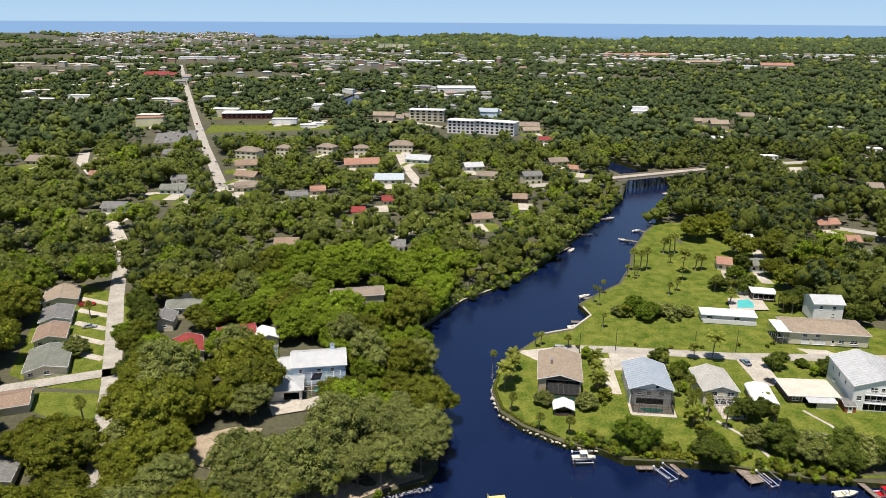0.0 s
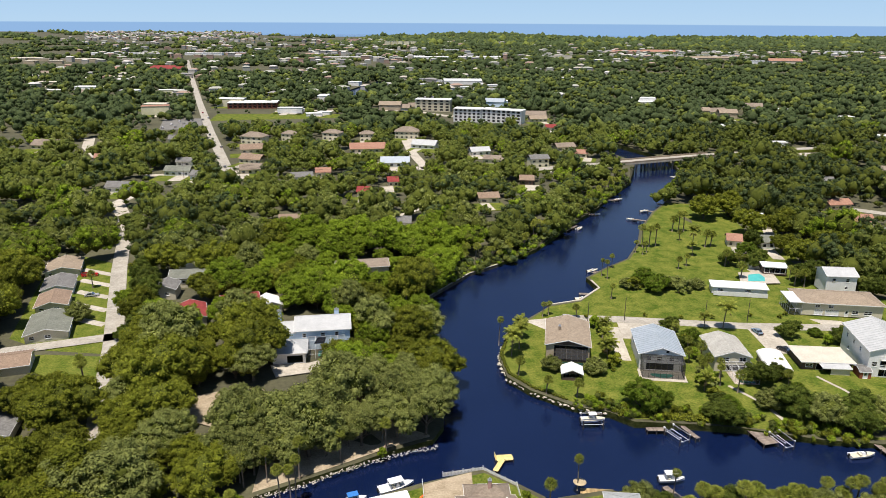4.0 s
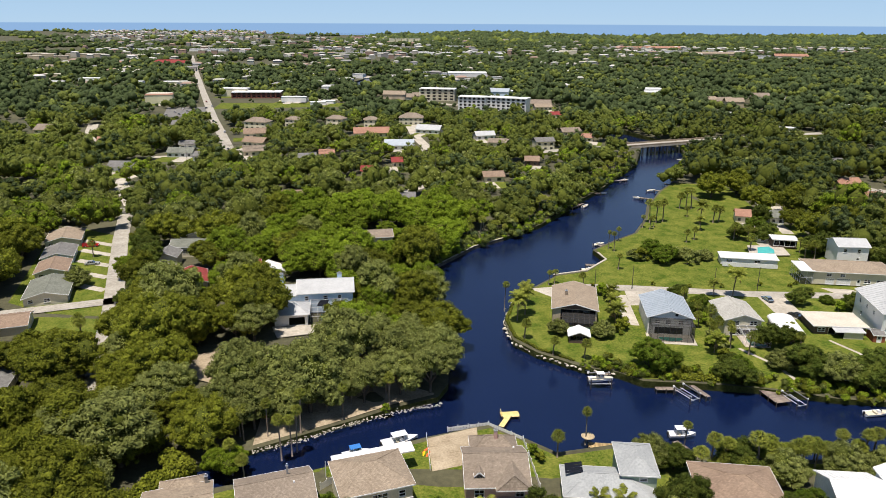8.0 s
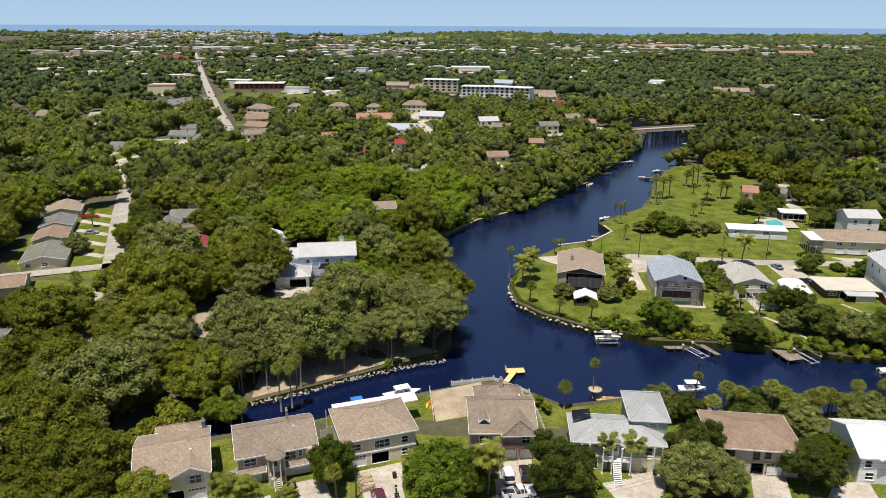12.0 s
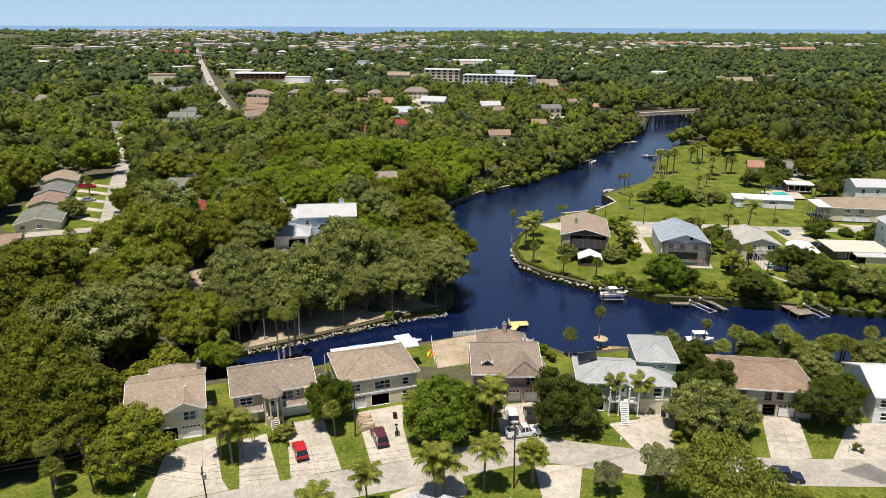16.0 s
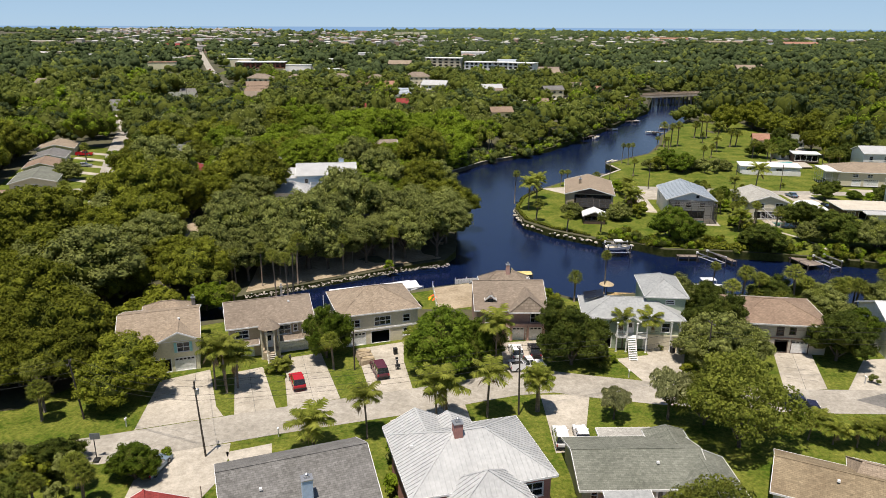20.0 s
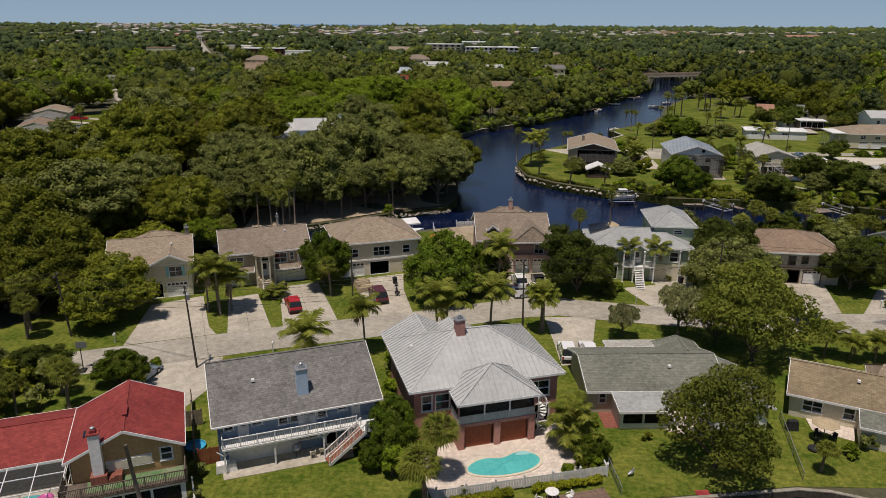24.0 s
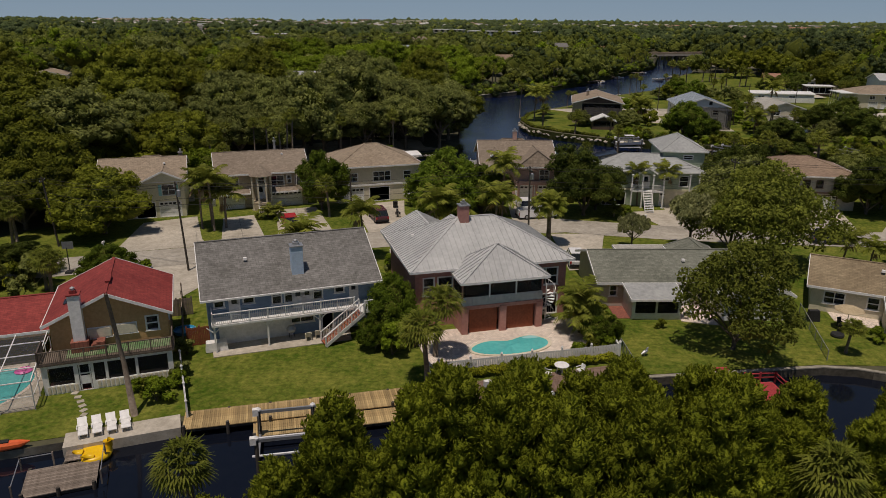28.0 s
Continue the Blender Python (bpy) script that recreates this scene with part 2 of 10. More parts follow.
M["yellowplank"] = mat("new_yellow_pine", (0.62, 0.47, 0.16), (0.75, 0.60, 0.27), big=0.6, small=6, rough=0.8, rnd=0.12)
M["pile"] = mat("dark_timber_pile", (0.035, 0.03, 0.025), (0.09, 0.075, 0.06), big=0.8, small=5, rough=0.9)
M["bark"] = mat("grey_brown_bark", (0.07, 0.055, 0.04), (0.16, 0.13, 0.10), big=0.8, small=5, rough=0.95, bump=0.6)
M["palmbark"] = mat("palm_bark", (0.13, 0.10, 0.075), (0.26, 0.21, 0.16), big=0.8, small=5, rough=0.95, bump=0.6)
M["deadfrond"] = mat("dead_fronds", (0.22, 0.14, 0.07), (0.36, 0.25, 0.14), big=0.8, small=3, rough=0.9)
M["oak"] = leaf_mat("oak_leaves", (0.086, 0.104, 0.007), (0.260, 0.278, 0.030), 0.26, 0.3)
# these two oak leaf colours carry extra blue, standing in for distance haze
M["hazeoak"] = leaf_mat("hazed_dark_oak_leaves", (0.042, 0.068, 0.022), (0.112, 0.144, 0.052), 0.2, 0.24)
M["midoak"] = leaf_mat("hazed_laurel_oak_leaves", (0.080, 0.110, 0.019), (0.222, 0.252, 0.056), 0.22, 0.28)
M["willow"] = leaf_mat("weeping_leaves", (0.20, 0.215, 0.085), (0.42, 0.42, 0.19))
M["bright"] = leaf_mat("fresh_green_leaves", (0.122, 0.190, 0.010), (0.275, 0.355, 0.030), 0.2, 0.28)
M["moss"] = leaf_mat("mossy_grey_green_leaves", (0.122, 0.146, 0.035), (0.335, 0.360, 0.104), 0.22, 0.3)
M["airy"] = leaf_mat("open_olive_leaves", (0.088, 0.116, 0.012), (0.245, 0.266, 0.045))
M["garden"] = leaf_mat("garden_tree_leaves", (0.070, 0.120, 0.008), (0.180, 0.245, 0.024))
M["gardendark"] = leaf_mat("dark_garden_tree_leaves", (0.052, 0.080, 0.010), (0.150, 0.185, 0.030))
M["pine"] = leaf_mat("cypress_leaves", (0.098, 0.126, 0.008), (0.255, 0.285, 0.024))
M["frond"] = leaf_mat("palm_fronds", (0.125, 0.158, 0.018), (0.320, 0.325, 0.060), isl=0.35)
M["yellowleaf"] = leaf_mat("yellow_green_hedge", (0.20, 0.24, 0.012), (0.40, 0.40, 0.03))
# lumps inside crowns, coloured dark as the shade between leaf clumps
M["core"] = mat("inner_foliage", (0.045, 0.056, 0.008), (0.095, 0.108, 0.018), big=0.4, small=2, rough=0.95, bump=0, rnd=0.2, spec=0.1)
M["water"] = mat("deep_blue_river_water", (0.0024, 0.0075, 0.034), (0.0036, 0.0100, 0.042), rough=0.2, big=0.05, small=1.6, bump=0.22, spec=0.8, grain=0)
# darker, less blue than the river: reflected trees put into the colour
M["canal"] = mat("tree_darkened_canal_water", (0.004, 0.006, 0.012), (0.006, 0.008, 0.014), rough=0.06, big=0.05, small=1.4, bump=0.07, spec=0.34, grain=0)
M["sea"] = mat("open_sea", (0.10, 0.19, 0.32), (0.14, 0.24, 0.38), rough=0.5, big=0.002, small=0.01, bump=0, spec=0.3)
M["pool"] = mat("pool_water", (0.06, 0.40, 0.40), (0.10, 0.50, 0.48), rough=0.05, big=0.4, small=2, bump=0.06, spec=0.5)
M["poolgreen"] = mat("green_pool_water", (0.04, 0.20, 0.15), (0.07, 0.27, 0.20), rough=0.05, big=0.4, small=2, bump=0.06)
M["black"] = mat("black_rubber", (0.012, 0.012, 0.012), (0.03, 0.03, 0.03), rough=0.8)
M["carred"] = mat("red_car_paint", (0.40, 0.012, 0.018), (0.46, 0.018, 0.024), rough=0.25, bump=0, spec=0.6)
M["carmaroon"] = mat("maroon_car_paint", (0.085, 0.02, 0.03), (0.11, 0.028, 0.04), rough=0.25, bump=0, spec=0.6)
M["carwhite"] = mat("white_car_paint", (0.72, 0.72, 0.72), (0.78, 0.78, 0.78), rough=0.25, bump=0, spec=0.6)
M["carblack"] = mat("black_car_paint", (0.018, 0.018, 0.02), (0.03, 0.03, 0.033), rough=0.2, bump=0, spec=0.6)
M["carnavy"] = mat("navy_car_paint", (0.02, 0.025, 0.06), (0.03, 0.035, 0.075), rough=0.2, bump=0, spec=0.6)
M["carsilver"] = mat("silver_blue_car_paint", (0.20, 0.27, 0.34), (0.26, 0.33, 0.4), rough=0.25, bump=0, metal=0.3)
M["carsand"] = mat("silver_car_paint", (0.42, 0.42, 0.40), (0.5, 0.5, 0.48), rough=0.25, bump=0, metal=0.3)
M["bluetarp"] = mat("blue_canvas", (0.02, 0.14, 0.42), (0.04, 0.20, 0.52), rough=0.7)
M["aqua"] = mat("aqua_shutter_paint", (0.22, 0.52, 0.52), (0.30, 0.60, 0.60), rough=0.6)
M["thatch"] = mat("straw_thatch", (0.34, 0.26, 0.15), (0.50, 0.40, 0.26), big=1, small=8, rough=0.95)
M["yellowplastic"] = mat("yellow_plastic", (0.80, 0.46, 0.01), (0.88, 0.56, 0.02), rough=0.35, bump=0)
M["orange"] = mat("orange_plastic", (0.7, 0.11, 0.03), (0.8, 0.16, 0.05), rough=0.4, bump=0)
M["greenmat"] = mat("green_outdoor_carpet", (0.06, 0.17, 0.05), (0.22, 0.24, 0.15), big=0.9, small=3, rough=0.95)
M["bluepool"] = mat("bright_blue_plastic", (0.03, 0.33, 0.58), (0.06, 0.42, 0.66), rough=0.4, bump=0)
M["pinkplastic"] = mat("pink_plastic", (0.65, 0.08, 0.34), (0.72, 0.12, 0.42), rough=0.4, bump=0)
M["solar"] = mat("black_solar_panel", (0.008, 0.008, 0.010), (0.014, 0.014, 0.018), rough=0.2, bump=0)
M["redfence"] = mat("red_brown_fence", (0.20, 0.055, 0.025), (0.30, 0.09, 0.045), big=0.6, small=5, rough=0.85)

from mathutils.geometry import delaunay_2d_cdt

# ---- builders ----


class Shape:
    """Vertices and faces gathered for one mesh."""

    def __init__(self):
        self.v, self.f = [], []

    def face(self, pts):
        k = len(self.v)
        self.v.extend(tuple(p) for p in pts)
        self.f.append(tuple(range(k, k + len(pts))))
        return self

    def box(self, cx, cy, cz, sx, sy, sz, rz=0.0, taper=1.0):
        """A box about its centre, turned by rz degrees, its top shrunk by taper."""
        c, s = math.cos(radians(rz)), math.sin(radians(rz))
        k = len(self.v)
        for z, t in ((-0.5, 1.0), (0.5, taper)):
            for x, y in ((-0.5, -0.5), (0.5, -0.5), (0.5, 0.5), (-0.5, 0.5)):
                px, py = x * sx * t, y * sy * t
                self.v.append((cx + px * c - py * s, cy + px * s + py * c, cz + z * sz))
        self.f += [tuple(k + i for i in q) for q in ((3, 2, 1, 0), (4, 5, 6, 7), (0, 1, 5, 4), (1, 2, 6, 5), (2, 3, 7, 6), (3, 0, 4, 7))]
        return self

    def bar(self, a, b, w, h=None):
        """A square bar from a to b."""
        a, b = Vector(a), Vector(b)
        d = (b - a).normalized()
        side = d.cross(Vector((0, 0, 1)))
        side = Vector((1, 0, 0)) if side.length < 1e-3 else side.normalized()
        up = side.cross(d).normalized() * (h or w) / 2
        side = side * w / 2
        k = len(self.v)
        for p in (a, b):
            for q in (-side - up, side - up, side + up, -side + up):
                self.v.append(tuple(p + q))
        self.f += [tuple(k + i for i in q) for q in ((3, 2, 1, 0), (4, 5, 6, 7), (0, 1, 5, 4), (1, 2, 6, 5), (2, 3, 7, 6), (3, 0, 4, 7))]
        return self

    def tube(self, pts, radii, n=8, cap=True):
        """A round tube along points."""
        k0 = len(self.v)
        for i, p in enumerate(pts):
            a, b = Vector(pts[max(i - 1, 0)]), Vector(pts[min(i + 1, len(pts) - 1)])
            d = (b - a).normalized()
            s = d.cross(Vector((0, 1, 0)) if abs(d.y) < 0.9 else Vector((1, 0, 0))).normalized()
            u = d.cross(s)
            for j in range(n):
                w = 2 * math.pi * j / n
                self.v.append(tuple(Vector(p) + (s * math.cos(w) + u * math.sin(w)) * radii[i]))
        for i in range(len(pts) - 1):
            for j in range(n):
                a, b = k0 + i * n + j, k0 + i * n + (j + 1) % n
                self.f.append((a, b, b + n, a + n))
        if cap:
            self.f.append(tuple(k0 + j for j in range(n)))
            e = k0 + (len(pts) - 1) * n
            self.f.append(tuple(e + n - 1 - j for j in range(n)))
        return self

    def lathe(self, prof, n=12, cx=0.0, cy=0.0):
        """A turned form from (radius, height) rows."""
        k0 = len(self.v)
        for r, z in prof:
            for j in range(n):
                w = 2 * math.pi * j / n
                self.v.append((cx + r * math.cos(w), cy + r * math.sin(w), z))
        for i in range(len(prof) - 1):
            for j in range(n):
                a, b = k0 + i * n + j, k0 + i * n + (j + 1) % n
                self.f.append((a, b, b + n, a + n))
        self.f.append(tuple(k0 + n - 1 - j for j in range(n)))
        e = k0 + (len(prof) - 1) * n
        self.f.append(tuple(e + j for j in range(n)))
        return self

    def slab(self, pts, z0, z1):
        """A flat plate over a plan outline, from z0 up to z1."""
        n = len(pts)
        area = sum(pts[i][0] * pts[(i + 1) % n][1] - pts[(i + 1) % n][0] * pts[i][1] for i in range(n))
        pts = list(pts) if area > 0 else list(pts)[::-1]
        k = len(self.v)
        self.v += [(x, y, z0) for x, y in pts] + [(x, y, z1) for x, y in pts]
        self.f.append(tuple(k + n - 1 - i for i in range(n)))
        self.f.append(tuple(k + n + i for i in range(n)))
        self.f += [(k + i, k + (i + 1) % n, k + n + (i + 1) % n, k + n + i) for i in range(n)]
        return self

    def mesh(self, name, material, smooth=False):
        me = bpy.data.meshes.new(name)
        me.from_pydata(self.v, [], self.f)
        me.materials.append(material)
        if smooth:
            me.polygons.foreach_set("use_smooth", [True] * len(me.polygons))
        me.update()
        return me


def part(name, shape, material, parent, label="", smooth=False, at=None):
    """One mesh object under a thing or a part."""
    ob = new(name, shape.mesh(name, material, smooth) if isinstance(shape, Shape) else shape)
    ob.parent = parent
    if at is not None:
        ob.matrix_basis = at
    return tagged(ob, label) if label else ob


def thing(name, label, category, m, group="", kind=""):
    ob = new(name)
    ob.empty_display_size = 0.2
    ob.matrix_basis = m
    return tagged(ob, label, category, group, kind)


def solid(name, shape, material, label, category, kind="", group="", m=None, smooth=False):
    ob = new(name, shape.mesh(name, material, smooth))
    if m is not None:
        ob.matrix_basis = m
    return tagged(ob, label, category, group, kind)


def inside(px, py, poly):
    """Which of the points lie in the outline."""
    px, py = np.asarray(px, float), np.asarray(py, float)
    r = np.zeros(px.shape, bool)
    n = len(poly)
    for i in range(n):
        (x0, y0), (x1, y1) = poly[i], poly[(i + 1) % n]
        if y0 == y1:
            continue
        c = ((y0 > py) != (y1 > py)) & (px < (x1 - x0) * (py - y0) / (y1 - y0) + x0)
        r ^= c
    return r


def away(px, py, line):
    """Distance of the points from a broken line."""
    px, py = np.asarray(px, float), np.asarray(py, float)
    best = np.full(px.shape, 1e9)
    for (x0, y0), (x1, y1) in zip(line[:-1], line[1:]):
        dx, dy = x1 - x0, y1 - y0
        t = np.clip(((px - x0) * dx + (py - y0) * dy) / (dx * dx + dy * dy), 0, 1)
        best = np.minimum(best, np.hypot(px - x0 - t * dx, py - y0 - t * dy))
    return best


def sheet(outline, z=None, lift=0.03, step=12.0):
    """A draped sheet over a plan outline, following the land."""
    s = Shape()
    xs, ys = [p[0] for p in outline], [p[1] for p in outline]
    pts = [Vector(p) for p in outline]
    n0 = len(pts)
    dense = []
    for i in range(n0):
        a, b = pts[i], pts[(i + 1) % n0]
        k = max(1, int((b - a).length / step))
        dense += [a.lerp(b, j / k) for j in range(k)]
    gx, gy = np.meshgrid(np.arange(min(xs), max(xs), step), np.arange(min(ys), max(ys), step))
    keep = inside(gx.ravel(), gy.ravel(), outline)
    inner = [Vector((x, y)) for x, y, q in zip(gx.ravel(), gy.ravel(), keep) if q]
    v, _, f, *_ = delaunay_2d_cdt(dense + inner, [], [list(range(len(dense)))], 1, 1e-4)
    s.v = [(p.x, p.y, (land(p.x, p.y) if z is None else z) + lift) for p in v]
    s.f = [tuple(q) for q in f]
    for i, q in enumerate(s.f):
        a, b, c = (Vector(s.v[j]) for j in q[:3])
        if (b - a).cross(c - a).z < 0:
            s.f[i] = q[::-1]
    return s


HOUSE_SPOTS = []

# ---- houses ----


def wall_panel(length, height, holes, thick=0.2, peak=0.0, peak_at=0.5):
    """A wall along x from 0, outside at y = 0, with openings cut through it; peak adds a gable."""
    s = Shape()
    us = sorted({0.0, length, *[h[1] for h in holes], *[h[2] for h in holes]})
    vs = sorted({0.0, height, *[h[3] for h in holes], *[min(h[4], height) for h in holes]})
    solid_cell = {}
    for i, (u0, u1) in enumerate(zip(us[:-1], us[1:])):
        for j, (v0, v1) in enumerate(zip(vs[:-1], vs[1:])):
            cu, cv = (u0 + u1) / 2, (v0 + v1) / 2
            solid_cell[i, j] = not any(h[1] < cu < h[2] and h[3] < cv < h[4] for h in holes)
    index = {}

    def corner(i, j, k):
        if (i, j, k) not in index:
            index[i, j, k] = len(s.v)
            s.v.append((us[i], thick * k, vs[j]))
        return index[i, j, k]

    for (i, j), full in solid_cell.items():
        if full:
            s.f.append((corner(i, j, 0), corner(i + 1, j, 0), corner(i + 1, j + 1, 0), corner(i, j + 1, 0)))
            s.f.append((corner(i + 1, j, 1), corner(i, j, 1), corner(i, j + 1, 1), corner(i + 1, j + 1, 1)))
            for di, dj, p, q in ((-1, 0, (i, j + 1), (i, j)), (1, 0, (i + 1, j), (i + 1, j + 1)), (0, -1, (i, j), (i + 1, j)), (0, 1, (i + 1, j + 1), (i, j + 1))):
                if not solid_cell.get((i + di, j + dj), False):
                    s.f.append((corner(*q, 0), corner(*p, 0), corner(*p, 1), corner(*q, 1)))
    if peak:
        a, b, c = (0, 0, height), (length, 0, height), (length * peak_at, 0, height + peak)
        a2, b2, c2 = [(p[0], thick, p[2]) for p in (a, b, c)]
        s.face([a, b, c]), s.face([b2, a2, c2])
    return s


def fill_opening(root, hole, m, trim, glass_mat=None):
    """The window, door or garage door that stands in an opening of a wall posed by m."""
    kind, u0, u1, v0, v1 = hole
    w, h, cu, cv = u1 - u0, v1 - v0, (u0 + u1) / 2, (v0 + v1) / 2
    glass_mat = glass_mat or M["pane"]
    b = 0.09
    n = max(1, round(w / (1.0 if kind == "w" else 1.8))) if kind in ("w", "s") else 1
    rows = 2 if kind == "w" else 1
    lights = [("", b + w * i / n + (0.035 if i else 0.04), b + w * (i + 1) / n - (0.035 if i < n - 1 else 0.04), b + h * j / rows + 0.035, b + h * (j + 1) / rows - 0.035) for i in range(n) for j in range(rows)]
    fr = wall_panel(w + 2 * b, h + 2 * b, lights, 0.14)
    fr.v = [(x + u0 - b, y - 0.03, z + v0 - b) for x, y, z in fr.v]
    if kind == "w":
        win = part("window", fr, trim, root, at=m)
        part("pane", Shape().box(cu, 0.11, cv, w, 0.02, h), glass_mat, win)
        part("sill", Shape().box(cu, -0.04, v0 - 0.06, w + 0.3, 0.14, 0.06), trim, win)
    elif kind == "s":          # screened opening
        win = part("screen_opening", fr, trim, root, at=m)
        part("insect_screen", Shape().box(cu, 0.11, cv, w, 0.01, h), M["screen"], win)
    elif kind == "g":
        door = part("garage_door", fr, trim, root, at=m)
        n = max(3, round(h / 0.55))
        for i in range(n):
            part("panel", Shape().box(cu, 0.12, v0 + h * (i + 0.5) / n, w, 0.05, h / n - 0.03), M["white"], door)
        k = max(3, round(w / 0.62))
        for i in range(k):
            part("light", Shape().box(u0 + w * (i + 0.5) / k, 0.085, v1 - h / n * 0.5, w / k * 0.7, 0.02, h / n * 0.5), M["dark"], door)
    elif kind == "d":
        door = part("door", fr, trim, root, at=m)
        part("leaf", Shape().box(cu, 0.12, cv, w, 0.05, h), M["white"], door)
        part("light", Shape().box(cu, 0.085, cv + h * 0.2, w * 0.55, 0.02, h * 0.42), glass_mat, door)
        part("handle", Shape().box(u1 - 0.12, 0.06, v0 + 1.0, 0.05, 0.08, 0.12), M["galv"], door)
    else:
        part("opening_frame", fr, trim, root, at=m)


def roof_tops(w, d, rise, kind, ridge=0.0):
    """Roof planes over w x d about the middle, eaves at z 0."""
    a, b, c, e = (-w / 2, -d / 2, 0), (w / 2, -d / 2, 0), (w / 2, d / 2, 0), (-w / 2, d / 2, 0)
    if kind == "gx":
        p, q = (-w / 2, 0, rise), (w / 2, 0, rise)
        return [[a, b, q, p], [c, e, p, q]]
    if kind == "gy":
        p, q = (0, -d / 2, rise), (0, d / 2, rise)
        return [[b, c, q, p], [e, a, p, q]]
    if kind == "hip":
        if w >= d:
            r = ridge or (w - d)
            p, q = (-r / 2, 0, rise), (r / 2, 0, rise)
            return [[a, b, q, p], [c, e, p, q], [b, c, q], [e, a, p]]
        r = ridge or (d - w)
        p, q = (0, -r / 2, rise), (0, r / 2, rise)
        return [[b, c, q, p], [e, a, p, q], [a, b, p], [c, e, q]]
    if kind == "shed":
        return [[a, b, (w / 2, d / 2, rise), (-w / 2, d / 2, rise)]]
    return [[a, b, c, e]]


def plates(planes, thick=0.16):
    s = Shape()
    for pl in planes:
        up = [Vector(p) for p in pl]
        dn = [p - Vector((0, 0, thick)) for p in up]
        s.face(up), s.face(dn[::-1])
        for i in range(len(up)):
            j = (i + 1) % len(up)
            s.face([dn[i], dn[j], up[j], up[i]])
    return s


def clip_line(poly, u):
    """The stretch of the line x = u inside a plan outline of (x, y, z), with heights."""
    hit = []
    for p, q in zip(poly, poly[1:] + poly[:1]):
        if (p[0] - u) * (q[0] - u) < 0:
            t = (u - p[0]) / (q[0] - p[0])
            hit.append(tuple(p[i] + t * (q[i] - p[i]) for i in range(3)))
    return sorted(hit, key=lambda p: p[1]) if len(hit) == 2 else None


def roof(root, w, d, z, rise, kind, material, over=0.5, at=None, ribs=0.0, fascia=None, ridge=0.0, name="roof", cap=True):
    """A roof with fascia boards, ridge caps and, for sheet metal, standing seams."""
    planes = roof_tops(w + 2 * over, d + 2 * over, rise, kind, ridge)
    m = (at or Matrix()) @ Matrix.Translation((0, 0, z))
    r = part(name, plates(planes), material, root, at=m)
    f, seen = Shape(), {}
    for pl in planes:
        for p, q in zip(pl, pl[1:] + pl[:1]):
            key = tuple(sorted((p, q)))
            seen[key] = seen.get(key, 0) + 1
    caps = Shape()
    for (p, q), k in seen.items():
        if k == 1:
            f.bar((p[0], p[1], p[2] - 0.1), (q[0], q[1], q[2] - 0.1), 0.06, 0.24)
        else:
            caps.bar((p[0], p[1], p[2] + 0.015), (q[0], q[1], q[2] + 0.015), 0.26, 0.05)
    for name_, joined, material_ in (("fascia", f if fascia != "none" else Shape(), fascia or M["trim"]), ("ridge_cap", caps if cap else Shape(), material)):
        for k in range(0, len(joined.v), 8):
            one = Shape()
            one.v, one.f = joined.v[k:k + 8], [tuple(i - k for i in q) for q in joined.f if k <= q[0] < k + 8]
            part(name_, one, material_, r)
    if ribs:
        for pl in planes:
            nx, ny, nz = (Vector(pl[1]) - Vector(pl[0])).cross(Vector(pl[2]) - Vector(pl[0])).normalized()
            swap = abs(nx) > abs(ny)
            pp = [(p[1], p[0], p[2]) if swap else p for p in pl]
            lo, hi = min(p[0] for p in pp), max(p[0] for p in pp)
            u = lo + ribs * 0.5
            while u < hi:
                seg = clip_line(pp, u)
                if seg and abs(seg[1][1] - seg[0][1]) > 0.3:
                    a, b = [(q[1], q[0], q[2] + 0.02) if swap else (q[0], q[1], q[2] + 0.02) for q in seg]
                    part("seam", Shape().bar(a, b, 0.06, 0.11), material, r)
                u += ribs
    return r


def house(name, label, x, y, z, yaw, w, d, h, kind, rise, walls, roofing, over=0.5, front=(), right=(), left=(), back=(), ribs=0.0, ridge=0.0, trim=None, skip_roof=False, category="house"):
    """Four walls with their openings, a floor and a roof; x, y the middle of the plan, front towards -y."""
    root = thing(name, label, category, pose(x, y, z, 0, 0, yaw))
    HOUSE_SPOTS.append((x, y, max(w, d) * 0.5))
    trim = trim or M["trim"]
    sides = ((front, w, pose(-w / 2, -d / 2, 0), kind == "gy"), (right, d - 0.4, pose(w / 2, -d / 2 + 0.2, 0, 0, 0, 90), kind == "gx"),
             (back, w, pose(w / 2, d / 2, 0, 0, 0, 180), kind == "gy"), (left, d - 0.4, pose(-w / 2, d / 2 - 0.2, 0, 0, 0, -90), kind == "gx"))
    for holes, length, m, gable in sides:
        scale = rise * (length / ((d if kind == "gx" else w) + 2 * over)) if gable else 0.0
        part("wall", wall_panel(length, h - (0.12 if not gable else 0.0), holes, peak=scale), walls, root, at=m)
        for hole in holes:
            fill_opening(root, hole, m, trim)
    part("floor", Shape().box(0, 0, 0.04, w - 0.4, d - 0.4, 0.08), M["dark"], root)
    if h > 4.5:
        part("upper_floor", Shape().box(0, 0, 2.7, w - 0.42, d - 0.42, 0.12), M["dark"], root)
    if not skip_roof:
        low = h - rise * (over / ((d if kind == "gx" else w) / 2 + over)) * (1 if kind in ("gx", "gy") else 0)
        roof(root, w, d, low + 0.14, rise, kind, roofing, over, ribs=ribs, ridge=ridge)
    return root


